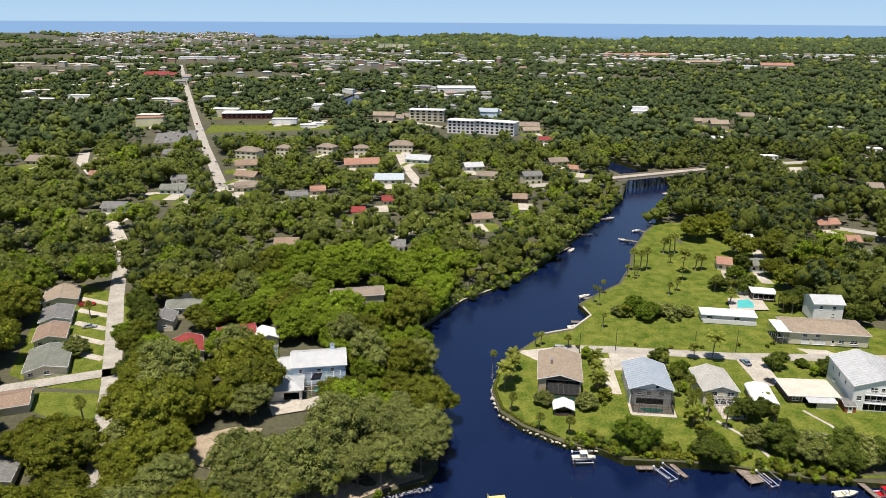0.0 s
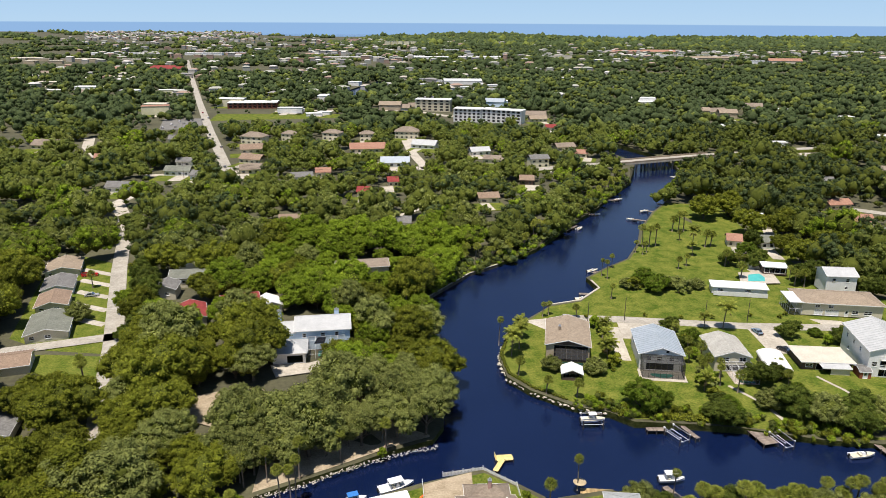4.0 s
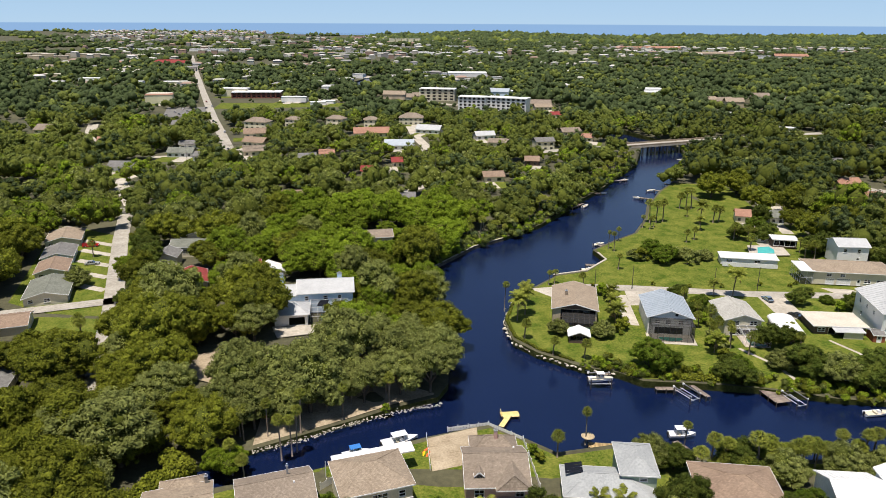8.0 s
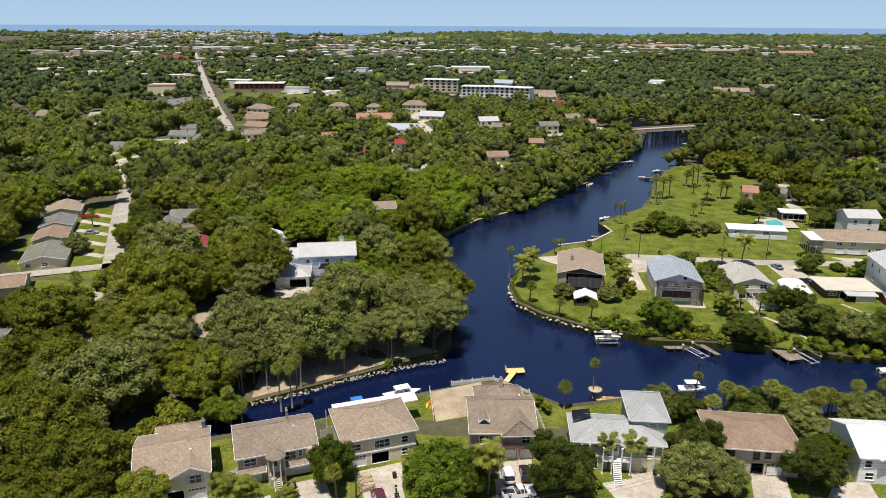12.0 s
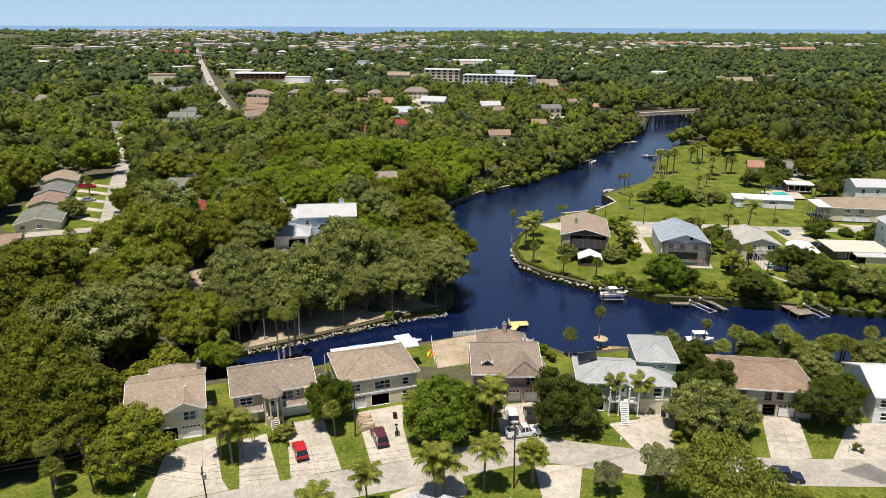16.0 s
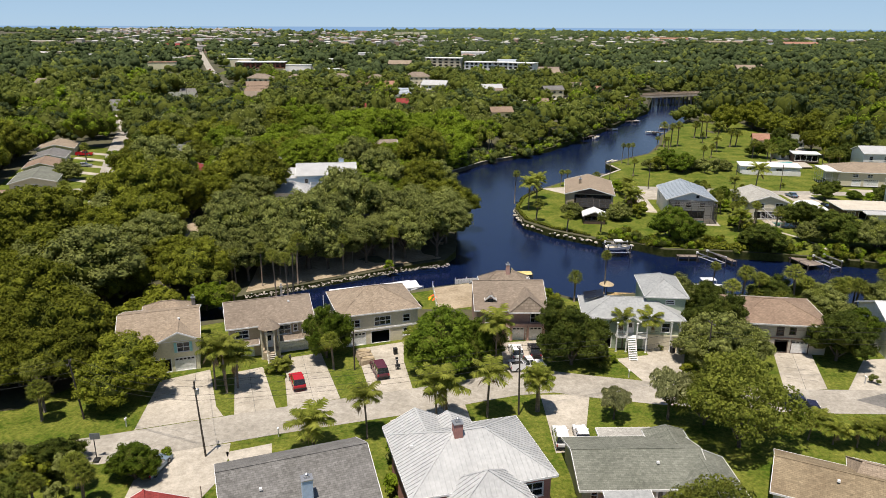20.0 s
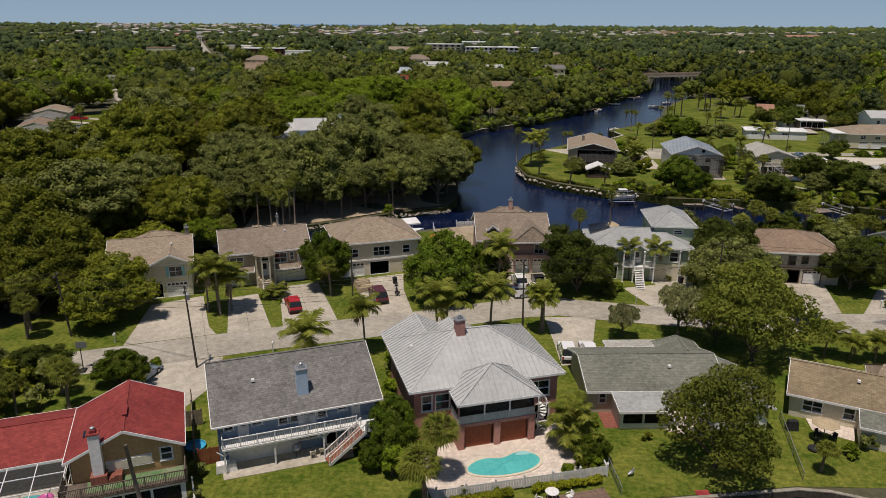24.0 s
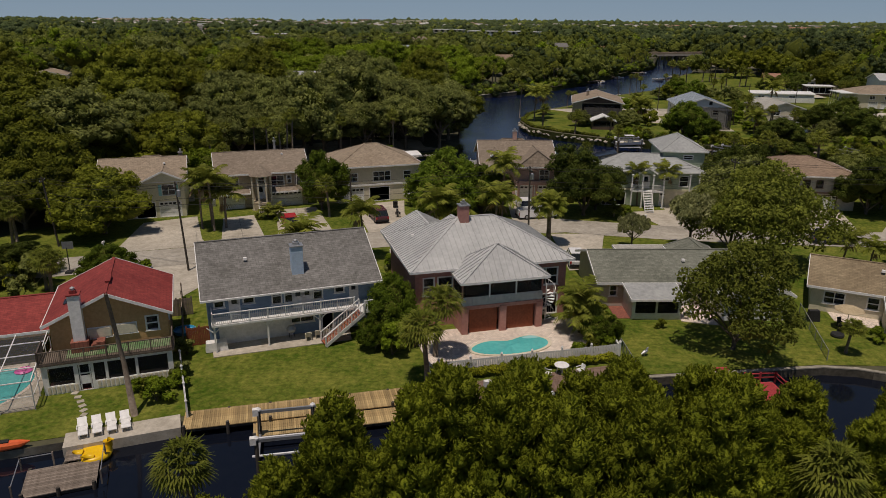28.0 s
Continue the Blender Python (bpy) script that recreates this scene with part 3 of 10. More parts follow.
def chimney(root, x, y, z0, z1, w, d, material, capm=None):
    ch = part("chimney", Shape().box(x, y, (z0 + z1) / 2, w, d, z1 - z0), material, root)
    part("cap", Shape().box(x, y, z1 + 0.05, w + 0.16, d + 0.16, 0.1).box(x, y, z1 + 0.22, w * 0.55, d * 0.55, 0.26), capm or M["galv"], ch)
    part("flue", Shape().lathe([(0.14, z1 + 0.3), (0.14, z1 + 0.52), (0.2, z1 + 0.54), (0.02, z1 + 0.64)], 8, x, y), M["galv"], ch)
    return ch


def vent(root, x, y, z):
    part("roof_vent", Shape().box(x, y, z, 0.34, 0.34, 0.22, 0, 0.85), M["white"], root)


def railing(name, root, a, b, height, material, gap=0.14, post=1.6, base=0.08):
    """Posts, two rails and balusters from a to b."""
    a, b = Vector(a), Vector(b)
    up = Vector((0, 0, 1))
    n = max(1, round((b - a).length / post))
    rail = part(name, Shape().bar(a + up * height, b + up * height, 0.09, 0.07).bar(a + up * base, b + up * base, 0.06, 0.06), material, root)
    for i in range(n + 1):
        p = a.lerp(b, i / n)
        part("post", Shape().bar(p, p + up * (height + 0.06), 0.1), material, rail)
    k = max(1, round((b - a).length / gap))
    s = Shape()
    for i in range(k):
        p = a.lerp(b, (i + 0.5) / k)
        s.bar(p + up * base, p + up * height, 0.035)
    part("balusters", s, material, rail)
    return rail


def cage(root, x0, x1, y0, y1, h, frame_mat, screen_mat, ridge=0.0, step=1.7):
    """A screened pool enclosure: upright and cross bars and fine mesh between them."""
    fr = Shape()
    nx, ny = max(1, round((x1 - x0) / step)), max(1, round((y1 - y0) / step))
    xs = [x0 + (x1 - x0) * i / nx for i in range(nx + 1)]
    ys = [y0 + (y1 - y0) * i / ny for i in range(ny + 1)]
    top = h + ridge
    for x in xs:
        fr.bar((x, y0, 0), (x, y0, h), 0.07), fr.bar((x, y0, h), (x, y1, top), 0.07)
    for y in ys:
        zt = h + ridge * (y - y0) / (y1 - y0)
        fr.bar((x0, y, 0), (x0, y, zt), 0.07), fr.bar((x1, y, 0), (x1, y, zt), 0.07), fr.bar((x0, y, zt), (x1, y, zt), 0.07)
    for k in (1, 2):
        z = h * k / 2.0
        fr.bar((x0, y0, z), (x1, y0, z), 0.06), fr.bar((x0, y0, z), (x0, y1, z), 0.06), fr.bar((x1, y0, z), (x1, y1, z), 0.06)
    one = Shape()
    one.v, one.f = fr.v[:8], fr.f[:6]
    c = part("screen_enclosure", one, frame_mat, root)
    for k in range(8, len(fr.v), 8):
        one = Shape()
        one.v, one.f = fr.v[k:k + 8], [tuple(i - k for i in q) for q in fr.f if k <= q[0] < k + 8]
        part("frame_bar", one, frame_mat, c)
    sc = Shape()
    sc.face([(x0, y0, 0), (x1, y0, 0), (x1, y0, h), (x0, y0, h)])
    sc.face([(x0, y1, 0), (x0, y0, 0), (x0, y0, h), (x0, y1, top)]), sc.face([(x1, y0, 0), (x1, y1, 0), (x1, y1, top), (x1, y0, h)])
    sc.face([(x0, y0, h), (x1, y0, h), (x1, y1, top), (x0, y1, top)])
    part("insect_screen", sc, screen_mat, c)
    return c


# ---- trees ----


def raw_mesh(name, v, tris, mats, idx=None, quads=None):
    """A mesh from arrays, triangles or quads."""
    me = bpy.data.meshes.new(name)
    q = tris if quads is None else quads
    k = q.shape[1]
    me.vertices.add(len(v)), me.loops.add(q.size), me.polygons.add(len(q))
    me.vertices.foreach_set("co", np.asarray(v, np.float32).ravel())
    me.loops.foreach_set("vertex_index", q.astype(np.int32).ravel())
    me.polygons.foreach_set("loop_start", np.arange(0, q.size, k, dtype=np.int32))
    for m in mats:
        me.materials.append(m)
    if idx is not None:
        me.polygons.foreach_set("material_index", idx.astype(np.int32))
    me.update(calc_edges=True)
    return me


def ico(sub):
    bm = bmesh.new()
    bmesh.ops.create_icosphere(bm, subdivisions=sub, radius=1.0)
    v, f = np.array([p.co[:] for p in bm.verts]), np.array([[p.index for p in q.verts] for q in bm.faces])
    bm.free()
    return v, f


ICO1, ICO2 = ico(1), ico(2)


def leaves(rng, centres, radii, count, size, squash=0.75, low=-0.35, wild=0.55, tufts=0):
    """Small bent leaf sprays on the shells of clumps: diamond quads, facing mostly outwards."""
    area = radii ** 2
    pick = rng.choice(len(centres), count, p=area / area.sum())
    d = rng.normal(size=(count, 3))
    d[:, 2] = np.abs(d[:, 2]) * np.where(rng.random(count) < 0.8, 1, -1)
    d /= np.linalg.norm(d, axis=1)[:, None]
    d[:, 2] = np.maximum(d[:, 2], low)
    p = centres[pick] + d * (radii[pick] * rng.uniform(0.82, 1.08, count))[:, None] * np.array([1, 1, squash])
    nrm = d + rng.normal(scale=wild, size=(count, 3)) + np.array([0, 0, 0.25])
    nrm /= np.linalg.norm(nrm, axis=1)[:, None]
    t = np.cross(nrm, rng.normal(size=(count, 3)))
    t /= np.linalg.norm(t, axis=1)[:, None]
    if tufts:
        t = rng.normal(scale=0.38, size=(count, 3)) + d * np.array([0.55, 0.55, 0.2]) + np.array([0, 0, 0.9 * tufts])
        t /= np.linalg.norm(t, axis=1)[:, None]
        nrm = np.cross(t, rng.normal(size=(count, 3)))
        nrm /= np.linalg.norm(nrm, axis=1)[:, None]
    b = np.cross(nrm, t) * (0.55 if tufts else 1.0)
    s = size * rng.uniform(0.6, 1.35, count)[:, None]
    v = np.stack([p - t * s, p - b * s * 0.6 - nrm * s * 0.2, p + t * s, p + b * s * 0.6 - nrm * s * 0.2], 1).reshape(-1, 3)
    return v, np.arange(count * 4).reshape(-1, 4)


def crown_form(rng, rad, tall, n, flat=0.7, cone=0.0):
    """Clump middles and radii filling a crown of that radius and height, its foot at z 0."""
    c, r = [], []
    for i in range(n):
        a, q = rng.uniform(0, 2 * math.pi), math.sqrt(rng.random())
        h = rng.random()
        reach = (1 - cone * h) * (math.sqrt(max(0.05, 1 - (h * 0.95) ** 2)) if not cone else 1)
        rr = rad * rng.uniform(0.2, 0.42) * (1 - 0.45 * cone * h)
        c.append((math.cos(a) * q * (rad - rr * 0.6) * reach, math.sin(a) * q * (rad - rr * 0.6) * reach, rr * 0.5 + h * (tall - rr * 1.1)))
        r.append(rr)
    return np.array(c), np.array(r)


def dome_form(rng, rad, tall, n, lobes=5, low=0.35):
    """A broad crown: a few great lobes, uneven in height, with small leaf clumps over their upper sides."""
    k = tall / rad
    L, R = [(0.0, 0.0, tall * 0.5)], [rad * rng.uniform(0.5, 0.62)]
    for i in range(lobes - 1):
        a = 2 * math.pi * (i + rng.uniform(-0.35, 0.35)) / (lobes - 1)
        q = rad * rng.uniform(0.42, 0.62)
        rr = rad * rng.uniform(0.34, 0.52)
        L.append((math.cos(a) * q, math.sin(a) * q, rr * 0.7 * k + tall * rng.uniform(-0.05, 0.28)))
        R.append(rr)
    L, R = np.array(L), np.array(R)
    squash = min(1.0, 0.78 * k)
    c, r = [], []
    while len(c) < n:
        i = rng.choice(len(R), p=R ** 2 / (R ** 2).sum())
        d = rng.normal(size=3)
        d[2] = abs(d[2]) * 1.15 - low
        d /= np.linalg.norm(d)
        p = L[i] + d * R[i] * np.array([1, 1, squash]) * rng.uniform(0.86, 1.04)
        if np.any(np.linalg.norm((p - L) / np.array([1, 1, squash]), axis=1) < R * 0.8):
            continue
        c.append(p)
        r.append(rad * rng.uniform(0.085, 0.2))
    return np.array(c), np.array(r), L, R, squash


def lumps(rng, c, r, form, squash):
    """Uneven rounded clumps: triangles and vertices."""
    iv, iq = form
    j = rng.uniform(0.78, 1.18, (len(c), len(iv), 1))
    v = (c[:, None, :] + iv[None] * j * r[:, None, None] * np.array([1, 1, squash])).reshape(-1, 3)
    return v, (iq[None] + (np.arange(len(c)) * len(iv))[:, None, None]).reshape(-1, 3)


def limb_shape(rng, rad, bole, tall, thick, limbs=5):
    s = Shape()
    bend = rng.normal(scale=0.15, size=2)
    s.tube([(0, 0, -0.3), (bend[0] * 0.4, bend[1] * 0.4, bole * 0.5), (bend[0], bend[1], bole + tall * 0.35)], [thick * 1.25, thick, thick * 0.55], 7)
    for i in range(limbs):
        a = 2 * math.pi * (i + rng.uniform(-0.3, 0.3)) / limbs
        q = rad * rng.uniform(0.5, 0.8)
        z0 = bole * rng.uniform(0.7, 1.0)
        s.tube([(bend[0] * 0.8, bend[1] * 0.8, z0), (math.cos(a) * q * 0.5, math.sin(a) * q * 0.5, z0 + tall * 0.22), (math.cos(a) * q, math.sin(a) * q, z0 + tall * rng.uniform(0.35, 0.6))], [thick * 0.55, thick * 0.38, thick * 0.12], 5)
    return s


def tree_model(name, label, seed, rad, bole, tall, clumps, count, size, leaf, flat=0.75, cone=0.0, thick=0.28, category="tree", limbs=5, tufts=0, solid_clumps=True):
    """One tree: a tapered trunk with limbs and a crown of leaf sprays over inner lumps coloured dark for shade."""
    rng = np.random.default_rng(seed)
    root = thing(name, label, category, Matrix())
    part("trunk", limb_shape(rng, rad, bole, tall, thick, limbs), M["bark"], root, smooth=True)
    if cone or rad < 2:
        c, r = crown_form(rng, rad, tall, clumps, flat, cone)
        r = r * (0.55 if cone else 1.0)
        cv, cf = lumps(rng, c, r * 0.8, ICO1, flat)
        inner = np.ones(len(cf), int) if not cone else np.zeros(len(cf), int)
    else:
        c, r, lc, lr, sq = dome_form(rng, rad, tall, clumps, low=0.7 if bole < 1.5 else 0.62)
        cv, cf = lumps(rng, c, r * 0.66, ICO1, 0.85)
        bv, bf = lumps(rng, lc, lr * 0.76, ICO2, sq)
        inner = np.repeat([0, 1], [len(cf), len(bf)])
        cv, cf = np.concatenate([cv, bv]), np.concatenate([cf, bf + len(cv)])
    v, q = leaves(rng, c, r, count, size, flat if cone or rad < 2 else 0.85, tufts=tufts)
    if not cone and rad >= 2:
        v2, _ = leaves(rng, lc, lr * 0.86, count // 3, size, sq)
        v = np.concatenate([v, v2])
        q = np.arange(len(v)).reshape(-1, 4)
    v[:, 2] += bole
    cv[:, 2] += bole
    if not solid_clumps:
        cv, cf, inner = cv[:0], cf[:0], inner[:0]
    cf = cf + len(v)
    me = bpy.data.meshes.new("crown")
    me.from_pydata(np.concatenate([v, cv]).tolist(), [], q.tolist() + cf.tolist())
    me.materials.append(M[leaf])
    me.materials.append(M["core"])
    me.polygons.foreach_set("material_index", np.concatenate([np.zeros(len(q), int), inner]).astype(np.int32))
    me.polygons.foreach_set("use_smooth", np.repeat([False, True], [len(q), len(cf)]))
    part("crown", me, None, root)
    return root


def fan_frond(s, rng, base, a, el, length, n=9, width=0.05):
    """A palmetto leaf: a stalk and a fan of narrow blades."""
    d = Vector((math.cos(a) * math.cos(el), math.sin(a) * math.cos(el), math.sin(el)))
    hub = base + d * length * 0.5
    side = Vector((-math.sin(a), math.cos(a), 0))
    s.bar(base, hub, 0.04)
    for i in range(n):
        w = (i / (n - 1) - 0.5) * 2.3
        b = (d * math.cos(w) + side * math.sin(w)) * length * rng.uniform(0.45, 0.62)
        tip = hub + b + Vector((0, 0, -0.18 * length * abs(math.sin(w)) - 0.12 * length))
        mid = hub + b * 0.55
        o = b.cross(Vector((0, 0, 1))).normalized() * width * length * 0.7
        s.face([hub, mid - o, tip, mid + o])


def feather_frond(s, rng, base, a, el, length, n=10, droop=0.8, blade=0.42):
    """A feather palm leaf: an arching rib with drooping leaflets on both sides."""
    pts = []
    p, e = Vector(base), el
    step = length / 6
    for i in range(7):
        pts.append(p.copy())
        p = p + Vector((math.cos(a) * math.cos(e), math.sin(a) * math.cos(e), math.sin(e))) * step
        e -= droop * (0.12 + 0.05 * i)
    side = Vector((-math.sin(a), math.cos(a), 0))
    for i in range(6):
        s.bar(pts[i], pts[i + 1], 0.05 * (1 - i / 8))
        for k in range(2):
            q = pts[i].lerp(pts[i + 1], k / 2 + 0.25)
            along = (pts[i + 1] - pts[i]).normalized()
            ln = length * blade * math.sin(math.pi * (0.12 + 0.83 * (i + k / 2) / 6)) ** 0.8
            for sg in (-1, 1):
                tip = q + side * sg * ln * 0.8 + along * ln * 0.5 - Vector((0, 0, ln * rng.uniform(0.25, 0.6)))
                o = along * length * 0.045
                s.face([q - o, q.lerp(tip, 0.5) - o * 0.7 + Vector((0, 0, 0.05)), tip, q.lerp(tip, 0.5) + o * 0.9 + Vector((0, 0, 0.05)), q + o])


def palm_model(name, label, seed, height, frond, count, kind="fan", lean=0.3, thick=0.17, dead=4, leaf="frond"):
    rng = np.random.default_rng(seed)
    root = thing(name, label, "palm tree", Matrix())
    la = rng.uniform(0, 6.28)
    pts = [(math.cos(la) * lean * t * t, math.sin(la) * lean * t * t, -0.3 + (height + 0.3) * t) for t in (0, 0.3, 0.6, 0.85, 1.0)]
    part("trunk", Shape().tube(pts, [thick * 1.25, thick, thick * 0.95, thick, thick * 1.1], 8), M["palmbark"], root, smooth=True)
    top = Vector(pts[-1])
    s, dd = Shape(), Shape()
    for i in range(count):
        a = i * 2.39996 + rng.uniform(-0.2, 0.2)
        t = (i + 0.5) / count
        if kind == "fan":
            fan_frond(s, rng, top, a, 1.35 - 2.0 * t + rng.uniform(-0.1, 0.1), frond * rng.uniform(0.85, 1.1))
        else:
            feather_frond(s, rng, top, a, 1.3 - 1.35 * t + rng.uniform(-0.12, 0.12), frond * rng.uniform(0.85, 1.1), droop=rng.uniform(0.7, 1.0))
    for i in range(dead):
        fan_frond(dd, rng, top - Vector((0, 0, 0.15)), i * 1.7, -1.0 + rng.uniform(-0.25, 0.15), frond * 0.8)
    cr = part("crown", s, M[leaf], root)
    if dead:
        part("dead_fronds", dd, M["deadfrond"], cr)
    return root

# ---- land and water ----
LEFT_BANK = [(-62, 121), (-48.7, 126), (-43, 130.7), (-27, 140.5), (-21.3, 143.9), (-14, 149), (-3.5, 153.9), (-1, 160), (-1, 176), (-4, 206), (-8, 230), (-8.2, 249.6), (8.6, 276.7), (21.2, 288.6), (39.4, 308.1), (55.3, 337), (64.7, 354), (83, 385), (92.5, 406.7), (104, 428), (116, 450), (128, 487), (134, 530), (110, 590), (60, 640)]
RIGHT_BANK = [(75, 660), (135, 600), (163, 530), (159, 484), (143, 445), (132.7, 427), (122.7, 396), (110, 375), (104, 361), (96, 345), (88.1, 318.3), (78, 295.5), (67, 284.5), (55.6, 271), (58, 260), (50, 247.5), (38, 242), (26.3, 227), (19.5, 216.3), (15.6, 199.2), (17.3, 185.9), (23.2, 178.3), (34, 170), (43.2, 167), (48.5, 162.5), (62.9, 161.6), (75.8, 160), (84, 157.9), (94, 155.4), (105.2, 154.3), (140, 150), (210, 146)]
SOUTH_BANK = [(210, 126), (110, 130), (88.8, 131), (68, 129.3), (47.7, 129.9), (36.3, 135), (32.5, 134), (22.4, 131.5), (15.5, 137.2), (8.5, 142.2), (-5.7, 136.6), (-24.9, 127.1), (-27, 123.4), (-44.2, 118.9), (-62, 113)]
RIVER = LEFT_BANK + RIGHT_BANK + SOUTH_BANK
NEAR_NORTH = [(-140, 3), (-60, 29.5), (-27.3, 41.9), (-20.6, 44.7), (-5.5, 49), (13.5, 52.3), (30.2, 54.9), (33, 54.6), (36, 53.4), (48, 54.5), (90, 60), (150, 66)]
NEAR_SOUTH = [(150, 50), (90, 45), (48, 41), (30, 38.5), (13.5, 36.5), (-5.5, 33), (-27.3, 27), (-60, 16), (-140, -11)]
CANAL = NEAR_NORTH + NEAR_SOUTH
FAR_RIVER = [(-122, 890), (-100, 905), (-112, 1000), (-95, 1090), (-80, 1180), (-118, 1190), (-135, 1085), (-150, 985)]
WATER_Z = -0.9


def smooth(t):
    t = np.clip(t, 0, 1)
    return t * t * (3 - 2 * t)


def land(x, y):
    """Height of the ground: low by the water, a bluff on the left bank, level farther off."""
    x, y = np.asarray(x, float), np.asarray(y, float)
    west = LEFT_BANK[:20]
    d = away(x, y, west)
    edge = np.interp(y, [121, 154, 206, 250, 288, 337, 388, 488], [-62, -4, -4, -8, 21, 55, 82, 131])
    rise = np.where((x < edge) & (y > 118), smooth((d - 3) / 34) * 4.6 + 0.4, 0.4)
    rise = np.where((x < edge) & (y > 118), rise * smooth((y + x * 0.0 - 110) / 50), rise)
    east = smooth((y - 150) / 14) * 0.6 + smooth((y - 300) / 160) * smooth((np.abs(x - np.interp(y, [300, 480, 650], [75, 147, 120])) - 22) / 40) * 3.0
    rise = np.where((x >= edge) & (y > 118), 0.4 + east, rise)
    far = smooth((y - 520) / 120)
    rise = rise * (1 - far) + 4.0 * far
    near = smooth((y - 112) / 12)
    out = rise * near
    return float(out) if out.ndim == 0 else out


SHORE = [(-4600, -900), (5200, -900), (5200, 4700), (2925, 4800), (1830, 4600), (1226, 4560), (1087, 4150), (859, 4050), (620, 4600), (347, 5300), (17, 5600), (-150, 4900), (-163, 4500), (-614, 4230), (-985, 4400), (-1290, 4650), (-1440, 5200), (-1863, 5900), (-4600, 5900)]


def ground_sheet():
    pts, edges = [], []
    for poly in (RIVER, CANAL, FAR_RIVER):
        k = len(pts)
        n = len(poly)
        pts += [Vector(p) for p in poly]
        edges += [(k + i, k + (i + 1) % n) for i in range(n)]
    rng = np.random.default_rng(5)
    for x0, x1, y0, y1, st in ((-200, 220, -40, 520, 11), (-520, 700, -150, 900, 45), (-3500, 4200, -400, 5900, 300)):
        gx, gy = np.meshgrid(np.arange(x0, x1, st), np.arange(y0, y1, st))
        pts += [Vector((a + rng.uniform(-1, 1), b + rng.uniform(-1, 1))) for a, b in zip(gx.ravel(), gy.ravel())]
    k = len(pts)
    rim = SHORE
    pts += [Vector(p) for p in rim]
    v, _, f, ov, *_ = delaunay_2d_cdt(pts, edges, [[k + i for i in range(len(rim))]], 1, 1e-3)
    ax = np.array([p[:] for p in v])
    hz = land(ax[:, 0], ax[:, 1])
    s = Shape()
    cent = np.array([ax[list(q)].mean(0) for q in f])
    wet = inside(cent[:, 0], cent[:, 1], RIVER) | inside(cent[:, 0], cent[:, 1], CANAL) | inside(cent[:, 0], cent[:, 1], FAR_RIVER)
    s.v = [(a, b, c) for (a, b), c in zip(ax, hz)]
    for q, w in zip(f, wet):
        if not w:
            a, b, c = (ax[i] for i in q[:3])
            s.f.append(tuple(q) if (b[0] - a[0]) * (c[1] - a[1]) - (b[1] - a[1]) * (c[0] - a[0]) > 0 else tuple(q)[::-1])
    return s


solid("ground", ground_sheet(), M["soil"], "dark woodland soil and leaf litter under trees", "ground", "structure")


def bank_wall(line, name, material, label, top=0.0):
    s = Shape()
    for (x0, y0), (x1, y1) in zip(line[:-1], line[1:]):
        z0, z1 = land(x0, y0) + top, land(x1, y1) + top
        s.face([(x0, y0, -2.2), (x1, y1, -2.2), (x1, y1, z1), (x0, y0, z0)])
        s.face([(x0, y0, z0), (x1, y1, z1), (x1, y1, -2.2), (x0, y0, -2.2)])
    return solid(name, s, material, label, "river bank", "structure")


M["bank"] = mat("grassy_earth_bank", (0.045, 0.06, 0.012), (0.12, 0.13, 0.045), big=0.3, small=1.5, rough=0.95, bump=0.5, spec=0.1, grain=0.4)
bank_wall(RIVER + RIVER[:1], "river_bank", M["bank"], "low earth and grass river bank")
bank_wall(CANAL + CANAL[:1], "canal_bank", M["bulkhead"], "weathered concrete canal bank")
bank_wall(FAR_RIVER + FAR_RIVER[:1], "far_bank", M["soil"], "earth bank of the far river bend")


def water_sheet(name, poly, z, material, label, grow=0.5):
    s = Shape()
    v, _, f, *_ = delaunay_2d_cdt([Vector(p) for p in poly], [], [list(range(len(poly)))], 1, 1e-3)
    s.v, s.f = [(p.x, p.y, z) for p in v], [tuple(q) for q in f]
    for i, q in enumerate(s.f):
        a, b, c = (Vector(s.v[j]) for j in q[:3])
        if (b - a).cross(c - a).z < 0:
            s.f[i] = q[::-1]
    return solid(name, s, material, label, "water", "structure")


water_sheet("river_water", RIVER, WATER_Z, M["water"], "dark navy tidal river, calm with slight ripples")
water_sheet("canal_water", CANAL, -0.6, M["canal"], "still canal water coloured black for reflected trees")
water_sheet("far_water", FAR_RIVER, 2.6, M["water"], "distant blue river bend")
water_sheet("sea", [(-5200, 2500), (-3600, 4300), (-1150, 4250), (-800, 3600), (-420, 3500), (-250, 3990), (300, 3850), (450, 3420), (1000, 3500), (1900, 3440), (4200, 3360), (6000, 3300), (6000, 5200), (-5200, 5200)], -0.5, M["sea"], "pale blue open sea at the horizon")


def strip(line, w):
    """A ribbon's outline of width w along a broken line."""
    a, b = [], []
    for i, p in enumerate(line):
        q0, q1 = Vector(line[max(i - 1, 0)]), Vector(line[min(i + 1, len(line) - 1)])
        d = (q1 - q0).normalized() * w / 2
        a.append((p[0] - d.y, p[1] + d.x)), b.append((p[0] + d.y, p[1] - d.x))
    return a + b[::-1]


